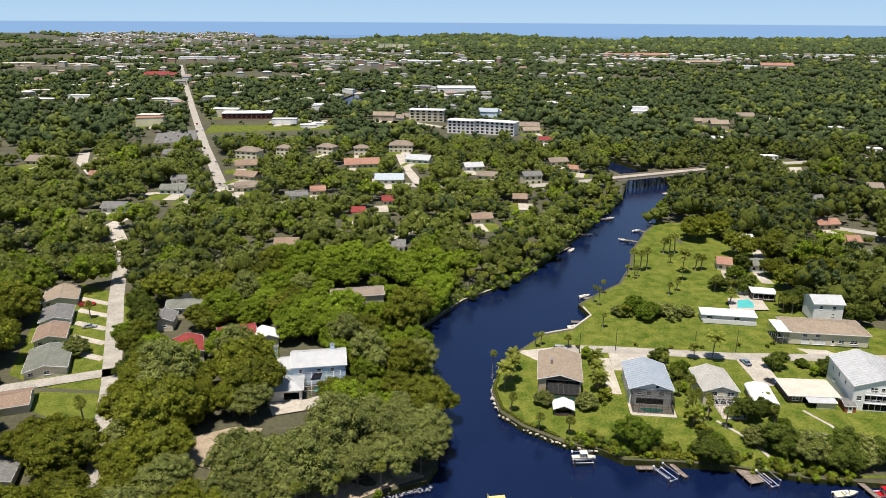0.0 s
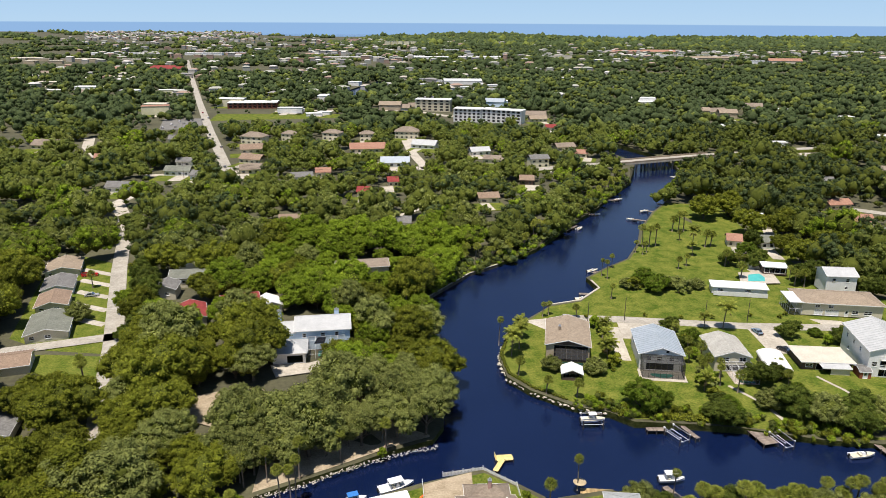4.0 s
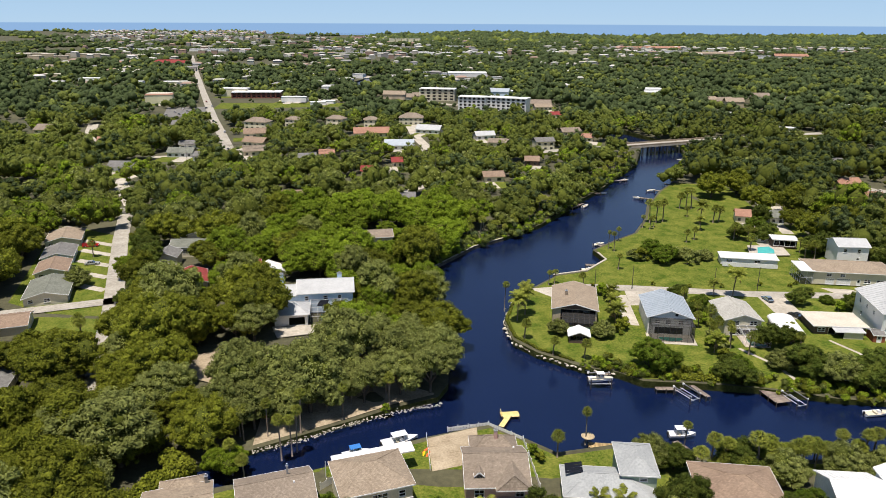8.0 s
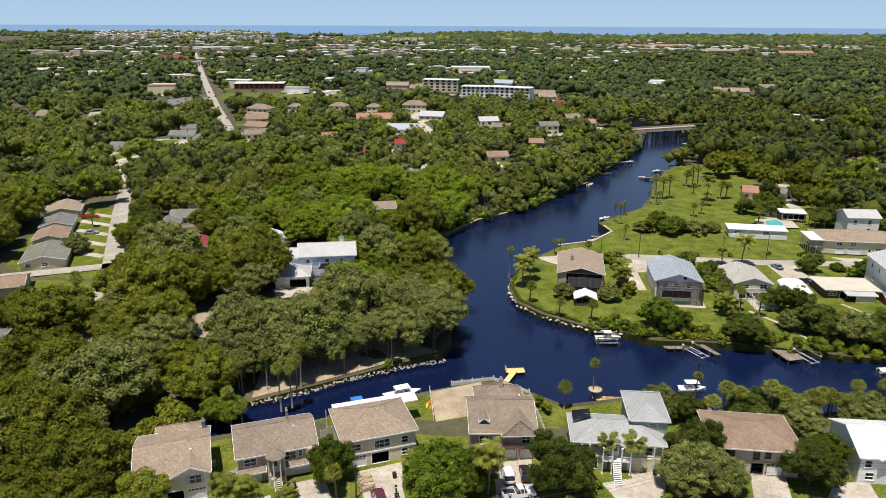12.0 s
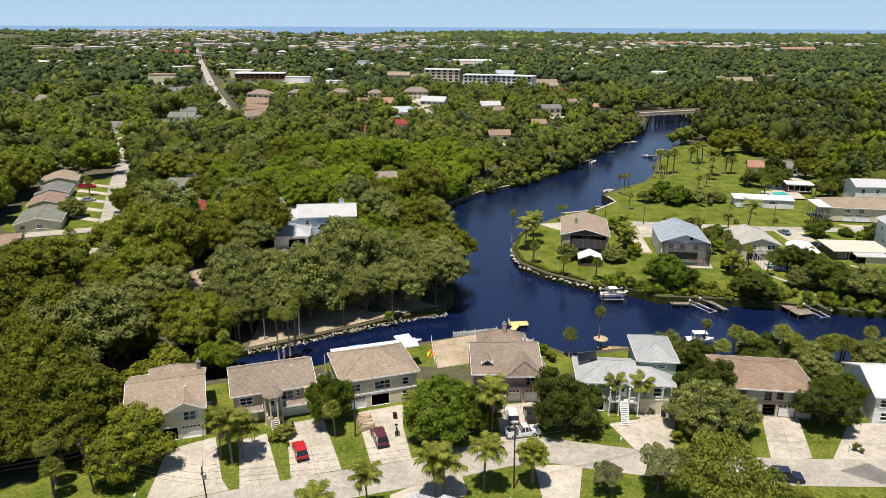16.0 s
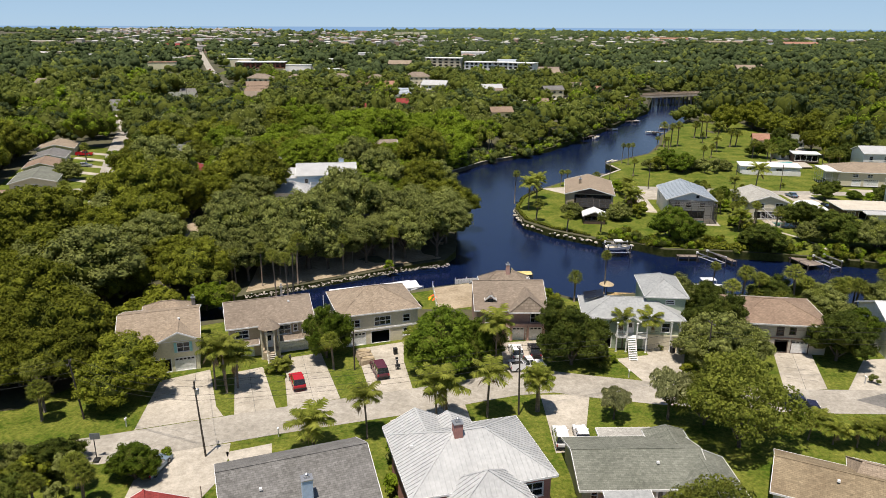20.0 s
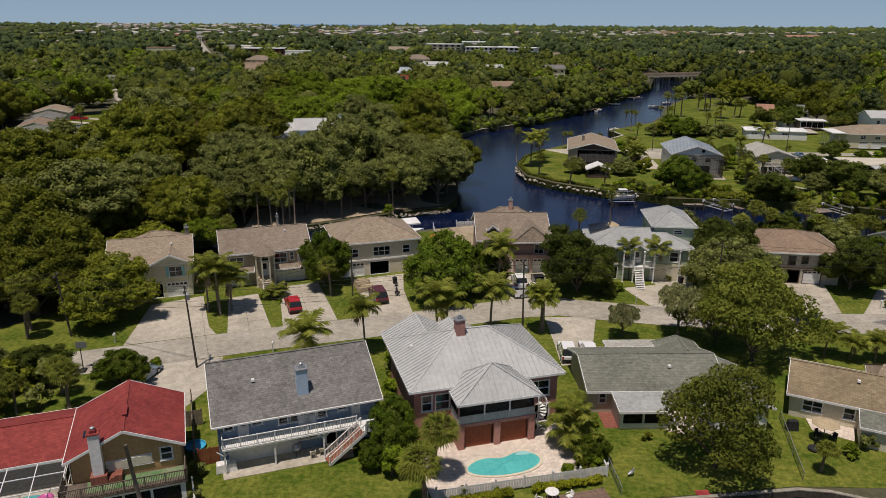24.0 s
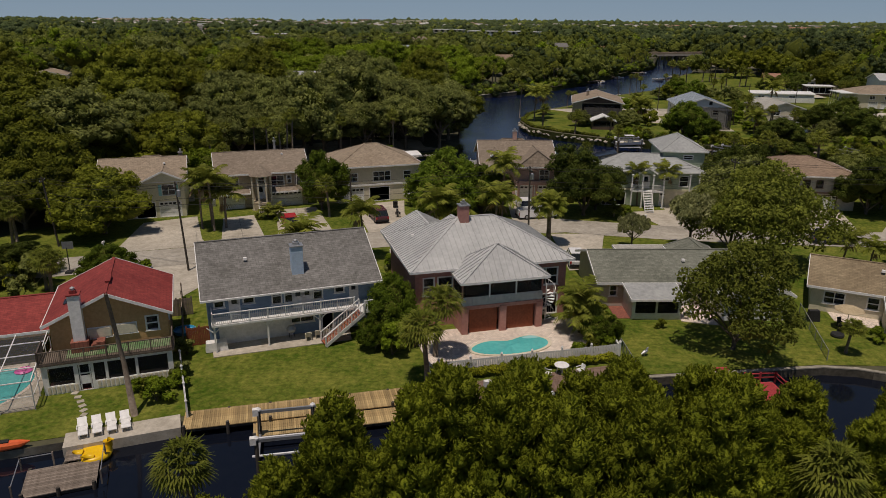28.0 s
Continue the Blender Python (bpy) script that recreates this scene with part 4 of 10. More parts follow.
STREET = [(-112, 57), (-75, 67.5), (-57, 73.5), (-41, 79.2), (-25.5, 84.9), (-5, 91.7), (7, 96.3), (14, 97.6), (20, 96.2), (28.5, 94.6), (37, 93.7), (49, 92.8), (64, 92.9), (90, 95), (130, 99)]
LEFT_STREET = [(-80, 137), (-82, 142.6), (-101.5, 195), (-131, 266), (-150, 315)]
SIDE_STREET = [(-190, 162), (-133, 190.5), (-104, 202)]
FAR_ROAD = [(-132, 425), (-140, 444.3), (-212, 629.5), (-302, 868), (-420, 1185), (-630, 1757)]
BRIDGE_ROAD = [(20, 448), (70, 470), (117, 489), (194, 523), (260, 548), (400, 590)]
ISLAND_ROAD = [(41, 229.6), (60, 228.6), (100, 224), (154, 222.5), (200, 226)]
RIGHT_ROAD = [(150, 470), (185, 400), (235, 370), (320, 330)]
lawns = [
    ("lawn", [(-135, 6), (-60, 31), (-27.3, 42.6), (-20.6, 45.4), (-5.5, 49.6), (13.5, 52.9), (30.2, 55.5), (48, 55.5), (90, 61), (140, 67), (140, 122), (110, 128.5), (88.8, 129.5), (68, 127.8), (47.7, 128.4), (36.3, 133.5), (22.4, 130), (15.5, 135.5), (8.5, 140.6), (-5.7, 134.9), (-24.9, 125.5), (-44.2, 117.2), (-58, 110), (-56, 96), (-62, 87), (-100, 75), (-112, 50)], "mown green lawn between the two canals"),
    ("lawn", [(16.6, 199), (20.5, 216), (27, 226), (37, 240), (49, 245), (58.8, 259), (57, 271), (68, 284), (79, 295), (89.5, 318), (97.5, 345), (111.5, 375), (124, 396), (150, 392), (146, 330), (150, 262), (175, 240), (175, 156), (105, 155.6), (84, 159), (63, 162.8), (49, 163.7), (44, 168.4), (35, 171.4), (24.5, 179.3), (18.4, 186.5)], "mown green lawn of the river point"),
    ("lawn", [(-120, 192), (-100, 190), (-121, 264), (-152, 280), (-160, 268), (-136, 200)], "green lawns in front of small houses"),
    ("lawn", [(-134, 186.5), (-110, 175), (-98, 169.5), (-96.5, 183), (-101.5, 188.5), (-119, 189.5)], "green corner lawn beside the side street"),
    ("lawn", [(-236, 700), (-105, 732), (-115, 762), (-245, 756)], "wide green playing field"),
    ("lawn", [(-132, 436), (-110, 436), (-112, 462), (-132, 462)], "green lawn by the far road"),
    ("lawn", [(-60, 112), (-48, 117), (-52, 123), (-66, 119)], "strip of lawn by the canal"),
    ("dirt", [(-68, 155.5), (-58, 153), (-50, 156.5), (-49, 170), (-57, 170.5), (-66, 166)], "bare sandy clearing among oaks"),
    ("dirt", [(-43, 132.5), (-27, 141.8), (-14, 150.3), (-4.5, 155), (-4, 166), (-24, 160), (-44, 146)], "shaded bare sandy ground under oaks"),
    ("grass_bank", [(-7, 251), (9, 278), (22, 290), (40, 309.5), (46, 326), (30, 305), (16, 293.5), (2, 277), (-11, 253)], "grassy river bank"),
]
for nm, outline, lab in lawns:
    solid(nm, sheet(outline, lift=0.22 if nm == "dirt" else 0.035, step=5 if nm == "dirt" else 12), M["sand"] if nm == "dirt" else M["lawn"], lab, "ground", "structure")
for nm, line, wid, mt, lab in (("road", STREET, 6.9, "asphalt", "pale worn residential street"), ("road", LEFT_STREET, 5.8, "asphalt", "pale straight residential street"),
                               ("road", SIDE_STREET, 5.6, "asphalt", "pale side street"), ("road", FAR_ROAD, 7.4, "asphalt", "long straight pale road"),
                               ("road", ISLAND_ROAD, 5.4, "asphalt", "narrow lane along the lawn"), ("road", RIGHT_ROAD, 7, "asphalt", "pale road among trees")):
    solid(nm, sheet(strip(line, wid), lift=0.28 if line is LEFT_STREET or line is SIDE_STREET else 0.075, step=6 if line is LEFT_STREET else 12), M[mt], lab, "road", "structure")

# ---- houses on the river point ----
G1 = 1.0
p1 = house("point_house", "tan river house with two-storey dark screened lanai", 37.6, 205.6, G1, -8, 13.0, 19.0, 5.4, "gy", 1.9, M["tan"], M["r_tan"], front=[("s", 2.4, 12.4, 3.0, 5.2), ("s", 2.4, 12.4, 0.2, 2.7)], left=[("w", 3, 4.5, 3, 4.4), ("w", 9, 10.5, 3, 4.4)], trim=M["bronze"])
part("gable_screen", Shape().face([(-4.2, -9.56, 5.5), (5.8, -9.56, 5.5), (5.0, -9.56, 5.7), (0, -9.56, 7.0), (-3.4, -9.56, 6.0)]), M["darkwood"], p1)
cage(p1, -3.6, 5.9, -13.2, -9.6, 2.6, M["bronze"], M["screen"], 1.6, 1.6)
chimney(p1, -2.6, -1.0, 6.2, 7.9, 0.7, 0.9, M["r_tan"])
part("pool", Shape().box(1.2, -11.4, 0.08, 7.4, 2.6, 0.06), M["poolgreen"], p1)
bh = house("boat_shed", "small dark shed with bright white gable roof on the lawn", 36.0, 186.4, G1, -6, 5.6, 4.6, 2.3, "gy", 1.3, M["darkwood"], M["r_white"], front=[("s", 0.3, 5.3, 0.9, 2.2)], over=0.4, trim=M["bronze"], category="shed")
p2 = house("cage_house", "white house with blue-grey metal roof and pool cage", 63.9, 199.2, G1, -6, 12.6, 17.0, 5.4, "gy", 2.3, M["white"], M["r_bluemetal"], ribs=1.3, front=[("w", 2, 3.4, 3.3, 4.6), ("w", 5, 6.4, 3.3, 4.6), ("w", 8.6, 10, 3.3, 4.6), ("o", 2, 10, 0.2, 2.4)], left=[("w", 3, 4.5, 3, 4.4)])
part("attic_window", Shape().box(1.6, -8.58, 6.3, 0.8, 0.08, 0.8), M["dark"], p2)
cage(p2, -5.9, 5.9, -13.6, -8.6, 4.9, M["bronze"], M["screen"], 0.3, 1.7)
part("pool_deck", Shape().box(0, -11.6, 0.06, 13.4, 7.0, 0.12), M["concrete"], p2)
part("pool", Shape().slab([(-2.6 + 3.4 * math.cos(t) + 2.6, -11.6 + 1.3 * math.sin(t) + 0.3 * math.cos(2 * t)) for t in np.linspace(0, 6.28, 18, endpoint=False)], 0.11, 0.14), M["poolgreen"], p2, "green pool water")
p3 = house("small_metal_roof_house", "cream house with pale metal gable roof and small cage", 84.2, 197.6, G1, -2, 10.2, 14.0, 5.0, "gy", 1.8, M["cream"], M["r_palegrey"], front=[("w", 2, 4, 3.3, 4.6), ("w", 7, 9, 3.3, 4.6), ("s", 1.5, 9, 0.3, 2.3)], trim=M["white"])
cage(p3, -1.5, 5.4, -14.6, -7.1, 2.6, M["alu"], M["screenlight"], 0.8, 2.4)
part("pool", Shape().box(2.6, -11.6, 0.08, 4.2, 4.4, 0.06), M["poolgreen"], p3)
part("pool_deck", Shape().box(2.0, -10.9, 0.03, 7.0, 7.6, 0.06), M["paver"], p3)
p4 = thing("white_garage", "brick garage with rounded bright white roof", "garage", pose(97.3, 192.6, G1, 0, 0, -8))
HOUSE_SPOTS.append((97, 192, 7))
part("wall", wall_panel(6.6, 2.6, [("g", 2.4, 5.4, 0.1, 2.2), ("w", 0.5, 1.6, 1.0, 1.9)]), M["tan"], p4, at=pose(-3.3, -6.0, 0))
fill_opening(p4, ("w", 0.5, 1.6, 1.0, 1.9), pose(-3.3, -6.0, 0), M["white"])
part("garage_door", Shape().box(0.6, -5.9, 1.15, 3.0, 0.06, 2.1), M["darkwood"], p4)
part("wall", Shape().box(-3.2, 0, 1.3, 0.2, 11.6, 2.6).box(3.2, 0, 1.3, 0.2, 11.6, 2.6).box(0, 5.9, 1.3, 6.6, 0.2, 2.6), M["tan"], p4)
arc = [(math.cos(math.pi * i / 10) * -3.7, 2.5 + 1.3 * math.sin(math.pi * i / 10)) for i in range(11)]
arch = Shape()
for (xa, za), (xb, zb) in zip(arc[:-1], arc[1:]):
    arch.face([(xa, -6.3, za), (xb, -6.3, zb), (xb, 6.3, zb), (xa, 6.3, za)]), arch.face([(xa, 6.3, za - 0.12), (xb, 6.3, zb - 0.12), (xb, -6.3, zb - 0.12), (xa, -6.3, za - 0.12)])
    arch.face([(xa, -6.05, 2.4), (xb, -6.05, 2.4), (xb, -6.05, zb), (xa, -6.05, za)])
part("roof", arch, M["r_white"], p4)
p5 = house("flat_roof_house", "low brown house with wide cream flat roof", 113.2, 197.0, G1, -4, 14.4, 9.8, 2.7, "flat", 0.0, M["darkwood"], M["r_cream"], over=0.7, front=[("w", 1, 3, 0.9, 2.0), ("o", 4, 6, 0.1, 2.1)])
roof(p5, 8.0, 3.4, 2.3, 0.35, "shed", M["r_metal"], 0.2, at=pose(1.5, -6.4, 0), name="porch_roof")
part("screen_room", Shape().box(2.6, -7.8, 1.1, 5.4, 0.1, 2.2), M["cream"], p5)
sh = house("garden_shed", "small dark brown garden shed on the lawn", 121.6, 189.2, G1, -6, 3.2, 4.6, 2.2, "gx", 0.8, M["redfence"], M["r_grey"], over=0.2, front=[("d", 1.0, 2.2, 0.1, 2.0)], category="shed")
p6 = house("white_gable_house", "white three-storey house with metal gable roof and porches", 131.6, 197.4, G1, -8, 15.6, 20.0, 8.2, "gy", 2.8, M["white"], M["r_metal"], ribs=1.4, front=[("w", 4.5, 6.5, 6.2, 7.8), ("w", 7.5, 9.5, 6.2, 7.8), ("w", 10.5, 13.5, 6.2, 7.8), ("s", 3.2, 15, 3.2, 5.4), ("s", 3.2, 15, 0.3, 2.5), ("w", 1, 2.4, 3.4, 4.8)], left=[("w", 3, 4, 5.4, 6.6), ("w", 8, 9, 5.4, 6.6), ("w", 13, 14, 5.4, 6.6), ("w", 5, 6, 2, 3.2)])
railing("porch_rail", p6, (-4.6, -10.3, 2.9), (7.4, -10.3, 2.9), 1.0, M["white"], 0.3)
railing("porch_rail", p6, (-4.6, -10.3, 5.7), (7.4, -10.3, 5.7), 1.0, M["white"], 0.3)
for z in (2.8, 5.6):
    part("porch_floor", Shape().box(1.4, -10.2, z, 12.2, 0.9, 0.2), M["white"], p6)
tp = house("boat_canopy", "dark brown low canopy roof on posts among trees", 103.6, 167.4, G1, -15, 6.4, 8.4, 2.3, "gx", 0.7, M["darkwood"], M["r_grey"], over=0.5, front=[("o", 0.4, 6.0, 0.1, 2.1)], category="shed")
pr = house("long_stucco_house", "long tan stucco house with brown hip roof and garage court", 138.6, 238.6, G1 + 0.4, -7, 27.0, 13.0, 4.6, "hip", 2.2, M["cream"], M["r_tan"], over=0.7, front=[("g", 4.5, 7.2, 0.1, 2.2), ("g", 8.2, 12.6, 0.1, 2.3), ("w", 4.6, 6.2, 3, 4), ("w", 9, 10.6, 3, 4), ("w", 17, 19, 1.0, 2.3), ("w", 21, 23.5, 1.0, 2.3), ("d", 14.6, 15.8, 0.1, 2.2)])
cage(pr, -17.6, -13.4, -7.0, 3.0, 4.6, M["white"], M["screenlight"], 0.2, 2.0)
roof(pr, 4.4, 10.4, 4.9, 0.1, "flat", M["r_white"], 0.2, at=pose(-15.5, -2.0, 0), name="lanai_roof")
pr3 = house("tall_pale_house", "tall pale blue-white house with metal roof behind trees", 148.6, 258.0, G1 + 0.5, -4, 11.0, 9.6, 7.4, "gx", 2.0, M["white"], M["r_metal"], front=[("w", 2, 3.2, 5, 6.3), ("w", 7, 8.2, 5, 6.3), ("w", 7, 8, 2.2, 3.2)])
tr = house("long_white_shed", "long low building with white roof and white fence", 110.6, 255.4, G1 + 0.3, -9, 20.0, 5.4, 2.6, "shed", 0.5, M["white"], M["r_white"], over=0.4, front=[("w", 2, 4, 1, 2), ("w", 12, 14, 1, 2)], category="shed")
solid("white_fence", Shape().box(0, 0, 0.8, 19.5, 0.12, 1.6), M["white"], "long white board fence beside the lawn", "fence", m=pose(109.8, 250.6, G1 + 0.3, 0, 0, -9))
gz = house("pool_gazebo", "screened pool house with white flat roof", 133.5, 277.5, G1 + 0.6, -12, 9.0, 6.0, 3.2, "flat", 0, M["darkwood"], M["r_white"], over=0.5, front=[("s", 0.5, 8.5, 0.6, 2.8)], category="pool house")
solid("swimming_pool", Shape().slab([(119, 266.4), (125.6, 266.4), (127.4, 271), (127, 275.4), (122, 274)], 0, 0.14), M["pool"], "bright turquoise swimming pool with white patio", "pool", m=pose(0, 0, G1 + 0.6))
solid("patio", Shape().slab([(115, 263.5), (131, 264.5), (133, 277), (119, 277)], 0, 0.07), M["concrete"], "white pool patio", "patio", "structure", m=pose(0, 0, G1 + 0.6))
for o in ([(101, 221.5), (110, 221), (109, 203), (101, 203)], [(126, 230.5), (136, 229), (141, 222), (131, 221)], [(53.5, 222), (57.6, 222), (56, 197), (51.8, 197.5)], [(58, 226), (71, 224.8), (70, 213), (57, 213)], [(26, 227), (47, 232), (44, 217), (34, 218)]):
    solid("driveway", sheet(o, lift=0.06, step=8), M["concrete"], "pale concrete driveway on the point", "driveway", "structure")
for ln, w in (([(80, 182), (86, 172), (88, 162)], 1.1), ([(108, 188), (112, 180), (115, 168)], 1.0)):
    solid("garden_path", sheet(strip(ln, w), lift=0.06, step=5), M["concrete"], "narrow concrete path across the lawn", "path", "structure")

# ---- left bank ----
G2 = 5.3
wh = house("white_river_house", "pale blue river house with light metal roofs and chimneys", -38.4, 200.2, G2, 9, 16.0, 11.0, 6.3, "gx", 2.4, M["paleblue"], M["r_metal"], front=[("w", 2, 3, 4, 5.2), ("w", 7.4, 8.6, 4, 5.2), ("w", 11.6, 12.6, 4, 5.2)], ribs=1.4)
roof(wh, 7.6, 8.0, 5.6, 2.0, "gx", M["r_metal"], 0.4, at=pose(-10.6, -1.0, 0), name="wing_roof", ribs=1.4)
part("wing_wall", wall_panel(7.4, 5.5, [("w", 1, 2.4, 3.6, 4.8)]), M["paleblue"], wh, at=pose(-14.3, -5.0, 0))
part("wing_side", Shape().box(-14.2, -1, 2.7, 0.2, 7.6, 5.5), M["paleblue"], wh)
roof(wh, 9.4, 8.6, 3.4, 2.3, "hip", M["r_metal"], 0.5, at=pose(-9.6, -10.0, 0), name="garage_roof", ridge=1.5, ribs=1.4)
part("garage_wall", wall_panel(9.2, 3.3, [("o", 4.0, 8.4, 0.1, 2.4)]), M["white"], wh, at=pose(-14.2, -14.2, 0))
part("garage_side", Shape().box(-14.1, -10, 1.6, 0.2, 8.2, 3.3).box(-5.1, -10, 1.6, 0.2, 8.2, 3.3), M["white"], wh)
cage(wh, -4.4, 6.5, -12.0, -5.6, 3.0, M["alu"], M["screenlight"], 1.2, 2.0)
part("pool", Shape().box(2.0, -8.8, 0.1, 7.0, 3.6, 0.06), M["poolgreen"], wh)
part("solar_panel", Shape().face([(-2.6, -9.5, 3.6), (0.4, -9.5, 3.6), (1.0, -6.4, 4.2), (-1.6, -6.4, 4.2)]), M["solar"], wh)
chimney(wh, -13.2, 2.6, 5, 9.6, 1.3, 1.3, M["paleblue"])
chimney(wh, 4.2, 3.2, 7, 9.0, 1.4, 1.0, M["paleblue"])
part("court", Shape().slab([(-15, -14.4), (-4, -14.4), (1, -12.2), (-1, -20), (-13, -22)], -0.1, 0.06), M["concrete"], wh)
house("river_cottage", "small grey cottage with brown roof and white porch under oaks", -20.6, 164.5, float(land(-20.6, 164.5)), 14, 8.0, 6.0, 2.8, "gx", 1.4, M["beige"], M["r_rust"], front=[("w", 0.8, 1.9, 1.0, 2.1), ("s", 3.6, 7.4, 0.2, 2.3)], category="cottage")
for nm, lab, x, y, yw, w, d, rf, wl in (("bungalow", "low pale bungalow with green-grey gable roof by the street", -126.4, 206.4, 21, 12.0, 17.0, "r_green", "cream"), ("bungalow", "low bungalow with terracotta brown roof", -135.8, 226.2, 21, 9.6, 13.0, "r_rust", "cream"),
                                        ("bungalow", "low bungalow with dark grey roof", -142.2, 242.2, 21, 10.0, 13.5, "r_grey", "white"), ("bungalow", "low bungalow with tan roof", -150.5, 262.0, 21, 12.0, 15.0, "r_tan", "cream"),
                                        ("bungalow", "low bungalow with pinkish brown roof at the corner", -126, 180, 21, 15.0, 10.0, "r_rust", "cream"), ("bungalow", "low house with dark grey roof under oaks", -109.5, 148, 15, 11.0, 12.0, "r_grey", "white")):
    hb = house(nm, lab, x, y, 5.0 if y > 170 else 4.4, yw, w, d, 2.7, "gy" if d > w else "gx", 1.6, M[wl], M[rf], front=[("w", 1.2, 2.6, 1.0, 2.1), ("w", 5.6, 7.2, 1.0, 2.1)], right=[("g", 1.5, 4.2, 0.1, 2.1), ("w", 7, 8.4, 1.0, 2.1)])
for x, y, w, d, rf, yw in ((-84, 214, 9, 12, "r_red", 20), (-71, 225, 12, 10, "r_red", 20), (-60.5, 222.5, 7, 8, "r_white", 25), (-100, 262, 9, 10, "r_metal", 10), (-96, 250, 15, 9, "r_green", 8), (-101, 237, 8, 8, "r_grey", 8), (-34, 263, 20, 9, "r_brown", 12)):
    house("river_bank_house", "house with %s among tall oaks" % {"r_red": "dark red roof", "r_white": "white roof", "r_metal": "pale metal roof", "r_green": "green-grey roof", "r_grey": "grey roof", "r_brown": "brown hip roof"}[rf], x, y, 5.0, yw, w, d, 4.0, "gx" if w > d else "gy", 1.8, M["cream"], M[rf], front=[("w", 1.2, 2.6, 1.6, 2.8), ("w", 4.4, 5.8, 1.6, 2.8)])
for t in range(5):
    a = Vector((-109.5, 205)).lerp(Vector((-133, 264)), (t + 0.5) / 5)
    solid("driveway", sheet([(a.x - 14, a.y + 4.2), (a.x, a.y - 1.2), (a.x + 0.4, a.y + 1.8), (a.x - 13.4, a.y + 7.4)], lift=0.06, step=6), M["concrete"], "pale concrete driveway across the lawn", "driveway", "structure")
solid("sidewalk", sheet(strip([(-105.5, 205), (-134, 268)], 1.3), lift=0.06), M["concrete"], "narrow concrete footpath beside the street", "path", "structure")

# ---- bridge ----
br = thing("road_bridge", "low concrete road bridge with brown railing over the river", "bridge", pose(153.5, 505.5, 0, 0, 0, 23.6))
part("deck", Shape().box(0, 0, 5.7, 88, 11, 1.1), M["concrete"], br)
part("roadway", Shape().box(0, 0, 6.29, 90, 9, 0.08), M["asphalt"], br)
for y in (-5.3, 5.3):
    pr_ = part("parapet", Shape().box(0, y, 6.8, 88, 0.3, 1.1), M["r_tan"], br, "brown concrete railing")
for i in range(6):
    for y in (-4, 0, 4):
        part("pier", Shape().box(-27 + i * 10.5, y, 1.6, 0.9, 0.9, 6.8), M["bulkhead"], br)
    part("pier_cap", Shape().box(-27 + i * 10.5, 0, 4.9, 1.3, 10.6, 0.6), M["bulkhead"], br)
for i, line in enumerate(([(20, 448), (70, 470), (114, 488)], [(193, 522.6), (260, 548), (400, 590)])):
    solid("road", sheet(strip(line, 9), z=6.1, lift=0.1), M["asphalt"], "approach road to the bridge", "road", "structure")
    s = Shape()
    for (xa, ya), (xb, yb) in zip(line[:-1], line[1:]):
        s.bar((xa, ya, 4.1), (xb, yb, 4.1), 11, 3.9)
    solid("embankment", s, M["lawn"], "grassy bank under the bridge road", "ground", "structure")


# ---- far buildings ----
yard_bits, KEEP_LANES = [], []
FAR_LABEL = {"r_brown": "brown hip roof", "r_tan": "tan roof", "r_terra": "terracotta roof", "r_grey": "grey roof", "r_green": "green-grey roof", "r_rust": "rust brown roof", "r_metal": "pale metal roof", "r_bluemetal": "blue-grey roof", "r_red": "red roof", "r_white": "white roof", "r_cream": "cream roof"}


def far(rf, wl, x, y, w, d, storeys, kind, yaw):
    """A distant building: walls, roof and rows of windows."""
    h = 3.0 * storeys
    flat = rf in ("r_white", "r_cream") or storeys > 2
    root = thing("far_house" if storeys < 3 else "far_block", ("distant %s building with %s among trees" if storeys > 2 else "distant %s house with %s among trees") % ({"cream": "cream", "white": "white", "tan": "tan", "yellow": "yellow", "rose": "pinkish", "darkwood": "dark brown", "paleblue": "pale blue"}[wl], FAR_LABEL[rf]), "house" if storeys < 3 else "building", pose(x, y, land(x, y), 0, 0, yaw))
    HOUSE_SPOTS.append((x, y - 3, w * 0.45 + 2)), HOUSE_SPOTS.append((x, y - 11, w * 0.4 + 1)), HOUSE_SPOTS.append((x, y - 20, w * 0.32))
    yard_bits.append((x, y, w, d, yaw))
    part("wall", Shape().box(0, 0, h / 2, w, d, h), M[wl], root)
    roof(root, w, d, h + 0.1, 0.1 if flat else min(d * 0.3, 3.6), "flat" if flat else kind, M[rf], 0.3 if flat else 0.6, cap=False, fascia="none")
    if y < 720:
        for s_ in range(storeys):
            n = max(2, int(w / 4))
            for i in range(n):
                part("window", Shape().box(-w / 2 + w * (i + 0.5) / n, -d / 2 - 0.02, 1.5 + 3 * s_, w / n * 0.4, 0.08, 1.3), M["pane"], root)


far('r_brown', 'cream', -305, 538, 22, 13, 1, 'gx', -5)
far('r_tan', 'cream', -260, 539, 13, 8, 1, 'gx', 10)
far('r_terra', 'cream', -240, 488, 11, 8, 1, 'gx', 15)
far('r_grey', 'white', -217, 572, 17, 10, 1, 'gx', 6)
far('r_grey', 'white', -177, 475, 14, 8, 1, 'gx', 9)
far('r_green', 'white', -172, 445, 16, 9, 1, 'gx', -2)
far('r_grey', 'white', -155, 432, 8, 8, 1, 'gx', -10)
far('r_grey', 'white', -189, 399, 14, 9, 1, 'gx', -1)
far('r_brown', 'cream', -156, 568, 19, 11, 2, 'hip', -16)
far('r_brown', 'cream', -131, 584, 12, 8, 2, 'hip', -19)
far('r_brown', 'cream', -97, 591, 15, 9, 2, 'hip', -20)
far('r_brown', 'cream', -68, 586, 12, 8, 2, 'hip', 6)
